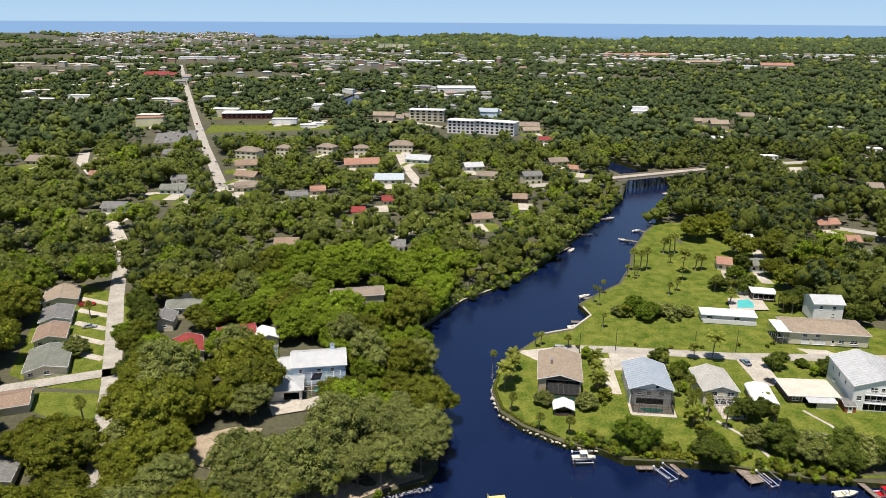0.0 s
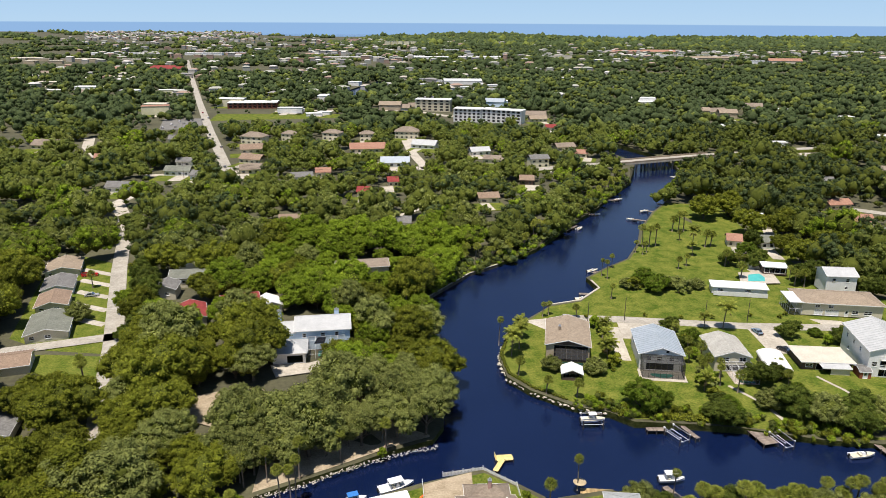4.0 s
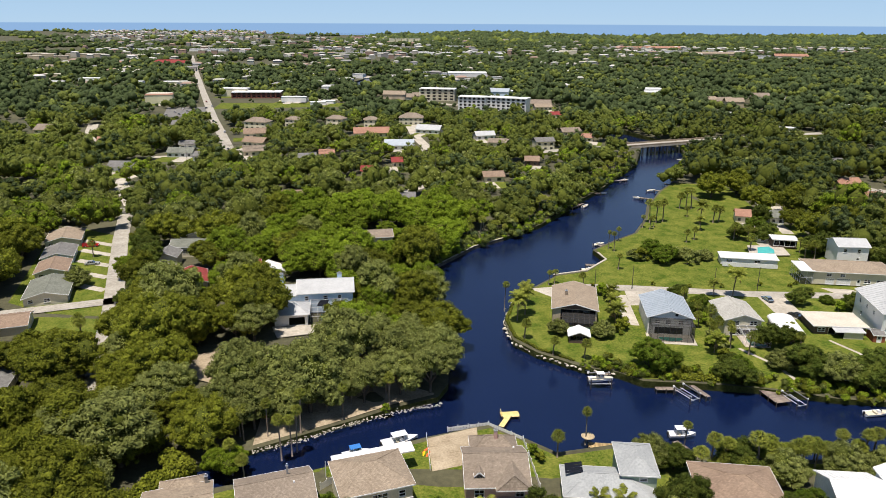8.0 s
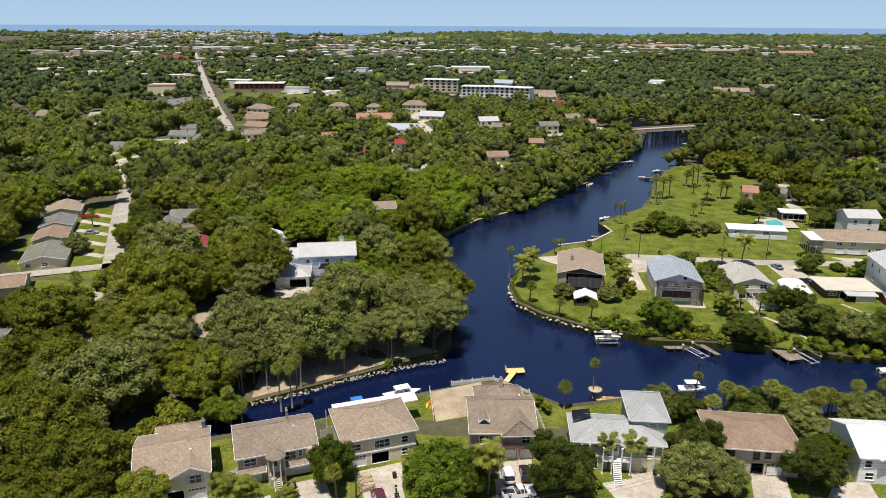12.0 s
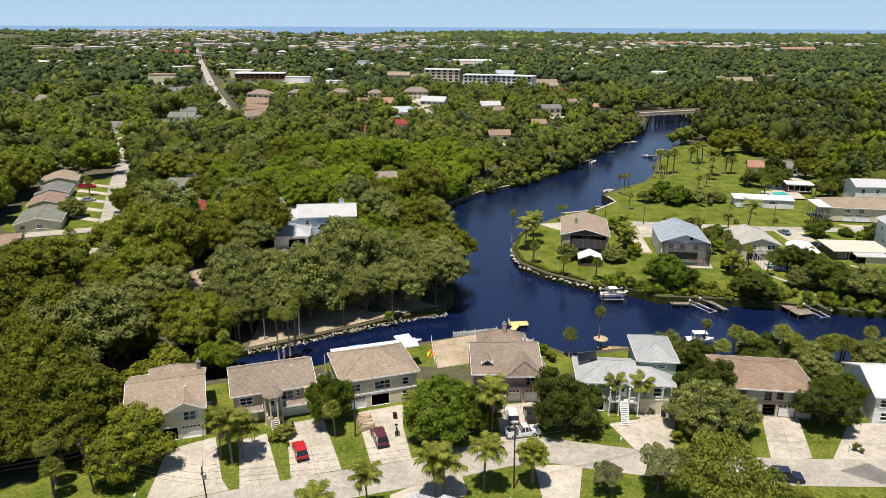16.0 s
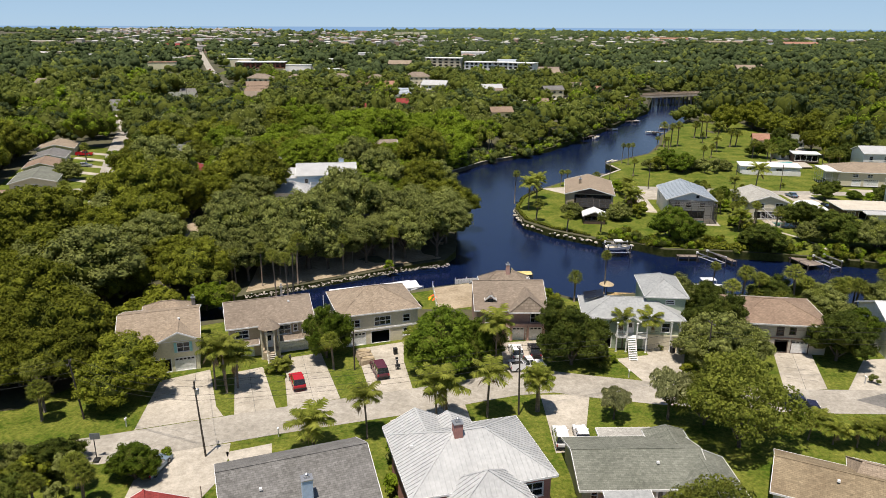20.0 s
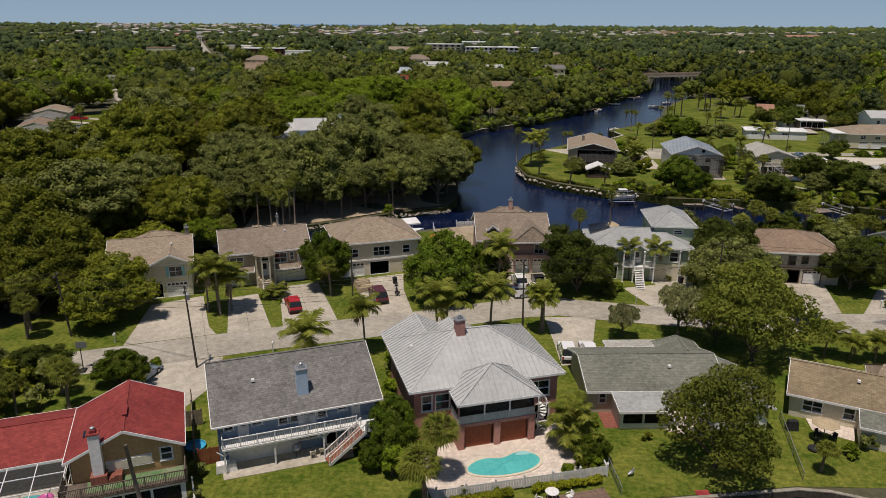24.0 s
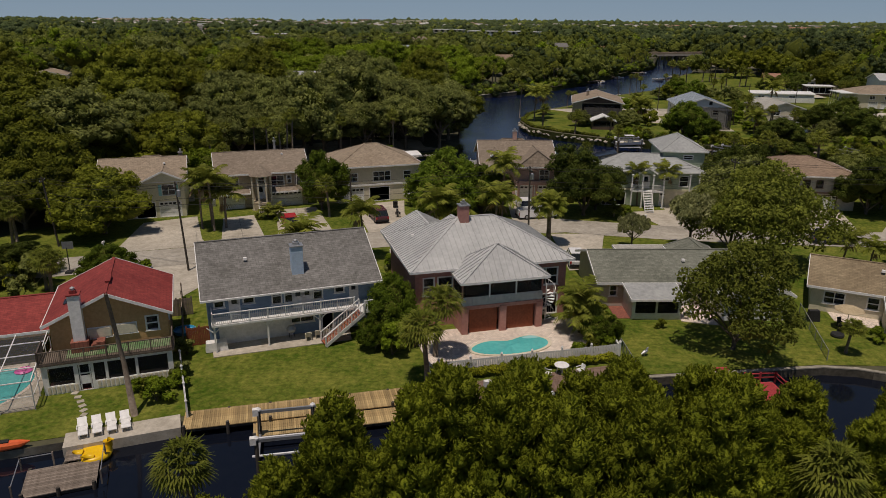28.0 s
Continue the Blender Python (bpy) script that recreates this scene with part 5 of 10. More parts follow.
far('r_brown', 'cream', -36, 604, 20, 12, 2, 'hip', -2)
far('r_rust', 'cream', -146, 527, 19, 11, 1, 'gx', 16)
far('r_rust', 'cream', -136, 487, 16, 10, 1, 'gx', -18)
far('r_brown', 'cream', -127, 453, 16, 10, 1, 'gx', 16)
far('r_grey', 'white', -91, 430, 13, 8, 1, 'gx', 16)
far('r_terra', 'cream', -80, 444, 9, 8, 1, 'gx', 8)
far('r_terra', 'cream', -62, 534, 26, 14, 1, 'gx', 10)
far('r_metal', 'white', -19, 552, 19, 11, 1, 'gx', -17)
far('r_bluemetal', 'white', -37, 479, 19, 11, 1, 'gx', 4)
far('r_rust', 'cream', -76, 331, 11, 8, 1, 'gx', 6)
far('r_red', 'cream', -48, 392, 7, 8, 1, 'gx', 0)
far('r_red', 'cream', -34, 419, 6, 8, 1, 'gx', 10)
far('r_grey', 'white', -22, 329, 7, 8, 1, 'gx', 2)
far('r_grey', 'yellow', 60, 479, 13, 8, 2, 'gx', 16)
far('r_brown', 'cream', 88, 546, 15, 9, 1, 'gx', 16)
far('r_terra', 'cream', 96, 517, 9, 8, 1, 'gx', -15)
far('r_rust', 'darkwood', 47, 426, 8, 8, 1, 'gx', -4)
far('r_metal', 'white', 22, 524, 14, 9, 1, 'gx', 14)
far('r_brown', 'cream', 31, 492, 14, 8, 1, 'gx', -10)
far('r_rust', 'cream', 21, 380, 11, 8, 1, 'gx', 11)
far('r_red', 'cream', 94, 655, 12, 8, 1, 'gx', -4)
far('r_white', 'white', 259, 674, 23, 14, 1, 'gx', -1)
far('r_brown', 'cream', 287, 784, 23, 14, 1, 'gx', 15)
far('r_white', 'white', 154, 347, 7, 8, 2, 'gx', -16)
far('r_terra', 'cream', 132, 317, 6, 8, 1, 'gx', -14)
far('r_green', 'white', 146, 315, 6, 8, 1, 'gx', -6)
far('r_white', 'white', 129, 287, 6, 8, 1, 'gx', 2)
far('r_terra', 'tan', 212, 381, 13, 8, 1, 'gx', 10)
far('r_terra', 'cream', 206, 351, 15, 9, 1, 'gx', -5)
far('r_green', 'cream', 204, 328, 13, 8, 1, 'gx', 16)
far('r_tan', 'cream', 203, 314, 12, 8, 1, 'gx', 6)
far('r_brown', 'tan', 285, 467, 15, 9, 1, 'gx', -10)
far('r_grey', 'white', 231, 434, 10, 8, 1, 'gx', -10)
far('r_white', 'white', 267, 580, 12, 8, 1, 'gx', 5)
far('r_brown', 'cream', 348, 835, 22, 13, 1, 'gx', 0)
far('r_white', 'cream', 370, 811, 17, 10, 1, 'gx', 5)
far('r_white', 'white', 237, 878, 26, 14, 1, 'gx', -2)
far('r_white', 'white', 375, 619, 13, 8, 1, 'gx', -19)
far('r_white', 'white', 409, 747, 15, 9, 1, 'gx', 15)
far('r_white', 'tan', -547, 978, 45, 14, 1, 'gx', -8)
far('r_brown', 'tan', -475, 940, 25, 14, 1, 'gx', -20)
far('r_white', 'cream', -378, 987, 37, 14, 1, 'gx', 7)
far('r_white', 'cream', -415, 930, 24, 14, 1, 'gx', -9)
far('r_terra', 'yellow', -307, 749, 27, 14, 3, 'gx', 16)
far('r_white', 'white', -172, 778, 26, 14, 1, 'gx', -9)
far('r_white', 'white', -141, 745, 16, 9, 1, 'gx', 15)
far('r_white', 'white', -132, 758, 14, 8, 1, 'gx', -14)
far('r_red', 'cream', -547, 1399, 41, 14, 2, 'gx', 10)
far('r_terra', 'rose', -355, 1673, 44, 14, 3, 'gx', 9)
far('r_white', 'white', -157, 891, 12, 8, 2, 'gx', 18)
far('r_white', 'white', -144, 1101, 18, 11, 2, 'gx', -20)
far('r_brown', 'cream', -29, 818, 37, 14, 1, 'gx', 15)
far('r_brown', 'cream', -60, 802, 32, 14, 1, 'gx', -6)
far('r_bluemetal', 'paleblue', 52, 839, 23, 14, 2, 'gx', -14)
far('r_brown', 'cream', 85, 746, 28, 14, 1, 'gx', -4)
far('r_tan', 'cream', 87, 714, 17, 10, 1, 'gx', 10)
far('r_cream', 'cream', 287, 1877, 45, 14, 4, 'gx', -10)
far('r_terra', 'rose', 524, 2249, 48, 14, 3, 'gx', 18)
far('r_terra', 'cream', 647, 2257, 75, 14, 2, 'gx', -6)
far('r_white', 'white', 710, 1711, 38, 14, 3, 'gx', 3)
far('r_terra', 'cream', 802, 1770, 77, 14, 2, 'gx', -7)
far('r_white', 'white', 1176, 2312, 95, 14, 1, 'gx', -10)
far('r_white', 'white', 1587, 3309, 41, 14, 2, 'gx', 5)
far('r_terra', 'rose', -403, 3091, 54, 14, 6, 'gx', -16)
far('r_white', 'white', -2, 2366, 60, 14, 2, 'gx', -6)
far('r_white', 'cream', -250, 826, 30, 14, 3, 'gx', -4)
far('r_white', 'white', -248, 2214, 25, 14, 1, 'gx', -6)
far('r_white', 'white', -205, 2087, 28, 14, 1, 'gx', 12)
far('r_white', 'white', -167, 1973, 31, 14, 1, 'gx', -10)
far('r_white', 'white', -157, 2225, 25, 14, 1, 'gx', 12)
far('r_white', 'white', -119, 2096, 28, 14, 1, 'gx', -10)
far('r_white', 'white', -85, 1982, 32, 14, 1, 'gx', 8)
far('r_white', 'white', -65, 2236, 25, 14, 1, 'gx', -10)
far('r_white', 'white', -43, 1199, 16, 10, 1, 'gx', 16)
far('r_white', 'white', -20, 1178, 16, 10, 1, 'gx', -9)
far('r_white', 'white', 2, 1158, 16, 9, 1, 'gx', 5)
far('r_white', 'white', 23, 1138, 15, 9, 1, 'gx', 19)
far('r_white', 'white', 44, 1119, 15, 9, 1, 'gx', -5)
far('r_white', 'white', 64, 1101, 15, 9, 1, 'gx', 9)
far('r_white', 'white', -39, 1112, 15, 9, 1, 'gx', 3)
far('r_white', 'white', -18, 1094, 15, 9, 1, 'gx', 17)
far('r_white', 'white', 2, 1076, 15, 9, 1, 'gx', -7)
far('r_white', 'white', 22, 1059, 14, 9, 1, 'gx', 6)
far('r_white', 'white', 41, 1043, 14, 8, 1, 'gx', -18)
far('r_white', 'white', 60, 1027, 14, 8, 1, 'gx', -4)
far('r_white', 'cream', 622, 2058, 51, 14, 2, 'gx', -8)
far('r_white', 'cream', 625, 1946, 49, 14, 2, 'gx', 12)
far('r_white', 'cream', 701, 2067, 52, 14, 2, 'gx', 8)
far('r_white', 'cream', 699, 1954, 49, 14, 2, 'gx', -12)
far('r_white', 'cream', 780, 2076, 53, 14, 2, 'gx', -16)
far('r_white', 'cream', 774, 1961, 50, 14, 2, 'gx', 4)
far('r_cream', 'tan', -994, 1685, 31, 14, 2, 'gx', 16)
far('r_cream', 'tan', -911, 1589, 29, 14, 2, 'gx', -15)
far('r_cream', 'tan', -939, 1690, 31, 14, 2, 'gx', 4)
far('r_cream', 'tan', -860, 1594, 29, 14, 2, 'gx', 13)
far('r_cream', 'tan', -885, 1696, 30, 14, 2, 'gx', -8)
far('r_white', 'cream', -683, 1178, 22, 13, 1, 'gx', -10)
far('r_brown', 'cream', -707, 1278, 23, 14, 1, 'gx', -13)
far('r_terra', 'cream', -736, 1396, 25, 14, 1, 'gx', -16)
far('r_white', 'cream', -598, 1184, 21, 13, 1, 'gx', -18)
far('r_brown', 'cream', -615, 1285, 23, 14, 1, 'gx', 19)
far('r_terra', 'cream', -636, 1404, 25, 14, 1, 'gx', 16)
far('r_cream', 'yellow', -235, 2767, 20, 12, 6, 'gx', 19)
far('r_cream', 'yellow', -211, 2771, 20, 12, 6, 'gx', 19)
far('r_cream', 'yellow', -187, 2776, 20, 12, 6, 'gx', -20)
far('r_cream', 'yellow', -162, 2780, 20, 12, 6, 'gx', -19)
far('r_cream', 'yellow', -138, 2784, 20, 12, 6, 'gx', -19)
far('r_white', 'cream', -237, 1856, 149, 14, 2, 'gx', 4)


def block(name, label, ax, ay, bx, by, depth, storeys, wl, bays, material_roof="r_white", dark=True):
    """A long flat-roofed building between two front corners, with bays of balconies."""
    a, b = Vector((ax, ay)), Vector((bx, by))
    w, yaw = (b - a).length, math.degrees(math.atan2(by - ay, bx - ax))
    m = (a + b) / 2
    h = 3.1 * storeys
    root = thing(name, label, "building", pose(m.x, m.y, land(m.x, m.y), 0, 0, yaw))
    HOUSE_SPOTS.extend([(a.lerp(b, t).x, a.lerp(b, t).y + o, 12) for t in (0.1, 0.37, 0.63, 0.9) for o in (4, -14, -28)])
    part("wall", Shape().box(0, depth / 2 + 0.6, h / 2, w, depth, h), M[wl], root)
    part("roof", Shape().box(0, depth / 2, h + 0.3, w + 1.2, depth + 1.6, 0.6), M[material_roof], root)
    for i in range(bays):
        x = -w / 2 + w * (i + 0.5) / bays
        part("pier", Shape().box(x - w / bays / 2, 0.3, h / 2, 0.9, 0.9, h), M[wl], root)
        for s_ in range(storeys):
            bal = part("balcony", Shape().box(x, 0.2, s_ * 3.1 + 0.5, w / bays * 0.55, 0.5, 0.9), M[wl], root)
            # solid dark box, coloured as the shade of a balcony recess
            part("opening", Shape().box(x, 0.5, s_ * 3.1 + 1.9, w / bays * 0.5, 0.3, 1.9), M["dark"] if dark else M["pane"], bal)


block("apartment_block", "white four-storey apartment block with flat white roof and dark balconies", 4, 709, 30, 703, 14, 4, "white", 6)
block("apartment_block", "white four-storey apartment wing with flat white roof", 31, 706, 68, 690, 14, 4, "white", 8)
block("apartment_block", "cream four-storey apartment block", -38, 792, 0, 786, 14, 4, "cream", 6)
block("school_building", "red brick school building with white flat roof", -247, 800, -194, 806, 22, 2, "brick", 10, "r_white", False)
solid("parking_lot", sheet([(-262, 640), (-228, 648), (-245, 720), (-285, 712)], lift=0.06, step=30), M["patch"], "dark grey parking lot beside the far road", "parking lot", "structure")


def far_town(seed, n, x0, x1, y0, y1, label, low=7.5, high=11.0, spot=False):
    """A distant spread of small pale houses, too far to tell apart."""
    rng = np.random.default_rng(seed)
    s = Shape()
    for i in range(n):
        y = y0 + (y1 - y0) * rng.random()
        x = rng.uniform(x0, x1) * y / y1
        w, d, h, a = rng.uniform(10, 22), rng.uniform(8, 13), rng.uniform(low, high), rng.uniform(-25, 25)
        z = land(x, y)
        if spot:
            HOUSE_SPOTS.append((x, y - 12, w * 0.3))
        s.box(x, y, z + h / 2, w, d, h, a)
        s.box(x, y, z + h + 1.0, w * 1.05, d * 1.08, 2.0, a, 0.45)
    ob = solid("far_town", s, M["town"], label, "town", "stuff")
    return ob


M["town"] = mat("far_town_walls", (0.42, 0.40, 0.36), (0.62, 0.60, 0.56), big=0.004, small=0.03, rough=0.8, bump=0)
tn = M["town"].node_tree
tg, tr_ = tn.nodes.new("ShaderNodeNewGeometry"), tn.nodes.new("ShaderNodeValToRGB")
tr_.color_ramp.interpolation = "CONSTANT"
for k_, (pos, c_) in enumerate(((0.0, (0.52, 0.50, 0.47, 1)), (0.22, (0.34, 0.34, 0.29, 1)), (0.52, (0.32, 0.22, 0.17, 1)), (0.72, (0.24, 0.23, 0.22, 1)), (0.85, (0.42, 0.38, 0.32, 1)))):
    e_ = tr_.color_ramp.elements[0] if k_ == 0 else tr_.color_ramp.elements.new(pos)
    e_.position, e_.color = pos, c_
tn.links.new(tg.outputs["Random Per Island"], tr_.inputs[0])
tn.links.new(tr_.outputs[0], tn.nodes["Principled BSDF"].inputs["Base Color"])
far_town(8, 560, -2900, -1500, 3300, 5850, "distant pale houses of a waterfront town")
far_town(9, 210, -1900, -250, 1400, 3600, "distant pale houses and shops among trees")
far_town(10, 110, -600, 900, 1500, 3200, "scattered distant white roofs among trees")
far_town(13, 70, -900, 330, 880, 1500, "distant houses with pale and brown roofs among trees", 4.0, 6.5, True)
far_town(14, 26, -1000, 700, 1300, 2100, "distant pale houses and halls among trees", 6.0, 9.0)
far_town(12, 120, 300, 1900, 1900, 2300, "distant pale shopping buildings among trees")

LONG_ROOFS = [(-985, 1710, 80, 30, "tan"), (-840, 1690, 60, 26, "tan"), (-725, 1680, 60, 24, "cream"), (-895, 1985, 150, 20, "white"), (-672, 2010, 100, 26, "white"), (-590, 2060, 80, 24, "rose"), (-359, 1684, 44, 16, "rose"), (-530, 1370, 60, 24, "rose"),
              (-494, 997, 40, 16, "white"), (-420, 949, 24, 12, "white"), (-325, 795, 24, 16, "cream"), (-590, 1066, 30, 16, "tan"), (-170, 767, 26, 8, "white"), (-60, 1880, 110, 30, "white"), (70, 1910, 120, 34, "white"), (20, 1150, 60, 40, "white")]
for bx_, by_, bw_, bd_, col_ in LONG_ROOFS:
    far("r_cream" if col_ in ("cream", "tan") else "r_red" if col_ == "rose" and by_ < 1500 else "r_white", col_, bx_, by_, bw_, bd_, 2, "gx", 2)
for bx_, by_, bw_, bd_, col_ in [(548, 2290, 110, 30, "rose"), (660, 2330, 110, 30, "rose"), (810, 2260, 170, 34, "cream"), (540, 2050, 140, 30, "white"), (665, 1905, 120, 30, "tan"), (272, 1880, 46, 20, "cream"), (732, 1765, 38, 20, "white"), (822, 1820, 80, 18, "rose"), (55, 850, 26, 14, "paleblue"), (237, 893, 30, 14, "white"), (268, 768, 14, 10, "tan"), (287, 748, 18, 12, "tan"), (1260, 2390, 130, 24, "white"), (1400, 2350, 80, 24, "cream"), (-66, 800, 24, 12, "tan"), (-157, 905, 12, 12, "white")]:
    far("r_terra" if col_ == "rose" else "r_tan" if col_ == "tan" else "r_white", col_, bx_, by_, bw_, bd_, 3 if bw_ == 46 else 2, "gx", -3)
yd_, dr_ = Shape(), Shape()
yrng = np.random.default_rng(15)
for bx_, by_, bw_, bd_, ba_ in yard_bits:
    if by_ < 1100:
        z_ = land(bx_, by_ - bd_)
        yd_.box(bx_, by_ - bd_ / 2 - 8, z_ + 0.05, bw_ + 8, 16, 0.16, ba_)
        dr_.box(bx_ + yrng.uniform(-0.4, 0.4) * bw_, by_ - bd_ / 2 - 8, z_ + 0.1, yrng.uniform(4, 9), 15, 0.16, ba_)
solid("yards", yd_, M["lawn"], "small green lawns before distant houses", "ground", "stuff")
solid("drives", dr_, M["concrete"], "pale drives before distant houses", "ground", "stuff")
for line_, wd_ in (([(-52, 486), (-15, 468), (30, 458), (70, 472)], 9), ([(-15, 468), (-28, 528), (-38, 600)], 7), ([(273, 547), (251, 488), (270, 479), (290, 452)], 9), ([(-177, 389), (-179, 371), (-150, 320)], 7), ([(-300, 591), (-279, 543), (-250, 500)], 8), ([(-192, 440), (-137, 455)], 7), ([(-100, 408), (-72, 420)], 14), ([(-27, 343), (-20, 359), (-5, 378)], 6), ([(178, 344), (193, 354), (215, 350)], 7), ([(60, 745), (-3, 751), (-54, 806), (-190, 780)], 10)):
    solid("road", sheet(strip(line_, wd_), lift=0.09), M["concrete"], "pale residential lane among trees", "road", "structure")
    KEEP_LANES.append(strip(line_, wd_ + 8))

# ---- driveways and paths ----
DRIVES = [
    [(-45.4, 95.8), (-39.1, 99.7), (-34.5, 88.6), (-32.7, 86.1), (-43.4, 82.2), (-44.3, 88.3)],
    [(-35, 98.9), (-31.1, 100.9), (-25.8, 88.2), (-31.2, 86.2)],
    [(-28.6, 103.9), (-22.9, 106.2), (-17.3, 91.4), (-24.4, 88.9)],
    [(-17.4, 107.8), (-9.6, 110.9), (-9, 103.6), (-7, 94.6), (-13, 92.6)],
    [(6.9, 111), (13.9, 112.5), (13.2, 100.6), (7, 99.2)],
    [(25.4, 105.6), (31, 107.2), (31, 110.2), (38, 110.6), (34, 98), (28.3, 97.2)],
    [(52.3, 109.6), (58.6, 110.2), (55, 96.5), (48.3, 95.6)],
    [(65.6, 106.5), (72, 107.5), (70, 96), (57.8, 96)],
    [(-39.4, 76.5), (-29.6, 79.5), (-28.3, 72.9), (-29.9, 67), (-35, 62), (-37.5, 62.5)],
    [(-29.6, 77.4), (-24.3, 79.6), (-22.6, 73.4), (-26.6, 72.2)],
    [(-9.5, 85.6), (0.3, 92.6), (1.5, 86.4), (-2.5, 81), (-8.6, 79)],
    [(11.8, 93.4), (19.1, 93.8), (17, 84.3), (16, 79.3), (12.2, 78.5), (12.1, 84.2)],
]
for k, o in enumerate(DRIVES):
    solid("driveway", sheet(o, lift=0.062, step=6), M["concrete"], "stained pale concrete driveway between lawns", "driveway", "structure")
solid("road_patch", sheet([(57.5, 93.3), (62.8, 95.4), (66, 90.6), (62, 90.2)], lift=0.085), M["patch"], "dark asphalt patch on the street", "road", "structure")


def joint_lines(outline, n, seed):
    """Saw-cut joints across a driveway."""
    s = Shape()
    cx, cy = sum(p[0] for p in outline) / len(outline), sum(p[1] for p in outline) / len(outline)
    a, b = Vector(outline[0]).lerp(Vector(outline[1]), 0.5), Vector(outline[-1]).lerp(Vector(outline[-2]), 0.5)
    s.bar((a.x, a.y, 0.064), (b.x, b.y, 0.064), 0.05, 0.02)
    d = (b - a).normalized()
    for i in range(1, n):
        p = a.lerp(b, i / n)
        s.bar((p.x - d.y * 2.2, p.y + d.x * 2.2, 0.064), (p.x + d.y * 2.2, p.y - d.x * 2.2, 0.064), 0.04, 0.02)
    return s


for k in (1, 2, 6):
    solid("driveway_joints", joint_lines(DRIVES[k], 4, k), M["patch"], "dark joints cut in the concrete drive", "driveway", "structure")


def cross_gable(root, x, w, y0, y1, z, rise, walls, roofing, over=0.4, hip=False):
    """A roof that meets the main one at right angles, with its gable wall."""
    m = pose(x, (y0 + y1) / 2, 0)
    roof(root, w, y1 - y0, z, rise, "hip" if hip else "gy", roofing, over, at=m, ridge=(y1 - y0) * 0.75 if hip else 0, name="cross_roof")
    if not hip:
        h = rise * w / (w + 2 * over)
        part("gable", Shape().face([(x - w / 2, y0 - 0.03, z - 0.1), (x + w / 2, y0 - 0.03, z - 0.1), (x, y0 - 0.03, z + h - 0.1)]).face([(x + w / 2, y0 + 0.1, z - 0.1), (x - w / 2, y0 + 0.1, z - 0.1), (x, y0 + 0.1, z + h - 0.1)]), walls, root)


def column(root, x, y, z0, z1, w, material):
    part("column", Shape().box(x, y, (z0 + z1) / 2, w, w, z1 - z0).box(x, y, z1 - 0.08, w + 0.14, w + 0.14, 0.14).box(x, y, z0 + 0.08, w + 0.12, w + 0.12, 0.16), material, root)


def steps(root, x, y, z1, w, n, run, material, way=(0, -1)):
    st = part("stairs", Shape().bar((x - w / 2 if way[1] else x, y if way[1] else y - w / 2, z1 - 0.1), (x - w / 2 + way[0] * run * n if way[1] else x + way[0] * run * n, y + way[1] * run * n if way[1] else y - w / 2, 0.0), 0.06, 0.26)
              .bar((x + w / 2 if way[1] else x, y if way[1] else y + w / 2, z1 - 0.1), (x + w / 2 + way[0] * run * n if way[1] else x + way[0] * run * n, y + way[1] * run * n if way[1] else y + w / 2, 0.0), 0.06, 0.26), M["white"], root)
    for i in range(n):
        z = z1 * (1 - (i + 1) / (n + 1))
        part("tread", Shape().box(x + way[0] * run * (i + 0.5), y + way[1] * run * (i + 0.5), z, w if way[1] else run * 1.05, run * 1.05 if way[1] else w, 0.05), material, st)
    return st


# ---- houses beyond the street ----
h1 = house("yellow_house", "pale yellow two-storey house with tan shingle roof and aqua shutters", -48.3, 104.6, 0, 19, 11.4, 13.4, 5.5, "gx", 2.3, M["yellow"], M["r_tan"],
           front=[("o", 4.6, 7.2, 0.1, 2.3), ("g", 7.8, 10.7, 0.1, 2.3), ("w", 8.3, 10.1, 3.3, 4.8), ("w", 2.0, 3.6, 3.3, 4.7)], right=[("w", 2, 3.2, 3.3, 4.6), ("w", 7, 8.4, 3.3, 4.6)])
cross_gable(h1, 2.9, 5.6, -7.25, -1, 5.5, 1.5, M["yellow"], M["r_tan"])
roof(h1, 7.4, 5.0, 5.0, 1.7, "hip", M["r_tan"], 0.4, at=pose(0.6, 7.4, 0), name="rear_roof")
part("rear_wall", Shape().box(0.6, 8.2, 2.5, 7.2, 3.2, 5.0), M["yellow"], h1)
for sx in (2.35, 4.6):
    part("shutter", Shape().box(sx, -6.76, 4.05, 0.42, 0.06, 1.6), M["aqua"], h1, "aqua painted shutter")
vent(h1, 3.0, -2.5, 7.2)
chimney(h1, 5.0, 6.2, 5, 7.2, 0.6, 0.6, M["r_grey"])
part("air_conditioner", Shape().box(6.2, 2.4, 0.5, 0.8, 0.8, 1.0), M["galv"], h1)

h2 = house("tan_house", "tan two-storey house with brown shingle roof and turret porch", -32.5, 110.6, 0, 20, 13.2, 10.4, 5.5, "gx", 2.5, M["tan"], M["r_brown"],
           front=[("w", 1.0, 3.0, 3.4, 4.7), ("w", 7.6, 9.7, 3.3, 4.8), ("w", 10.2, 10.8, 3.6, 4.8), ("d", 5.7, 6.7, 1.35, 3.5), ("w", 5.6, 6.8, 3.8, 4.7), ("g", 0.6, 3.6, 0.1, 2.2), ("g", 7.7, 12.3, 0.1, 2.2)], right=[("w", 3, 4.5, 3.3, 4.7)])
for x0, x1 in ((-6.9, -2.2), (1.0, 4.9)):
    roof(h2, x1 - x0, 1.2, 2.6, 0.6, "shed", M["r_brown"], 0.15, at=pose((x0 + x1) / 2, -5.7, 0), name="skirt_roof")
oct8 = [(-0.4 + 1.5 * math.cos(a * math.pi / 4 + 0.39), -6.2 + 1.5 * math.sin(a * math.pi / 4 + 0.39)) for a in range(8)]
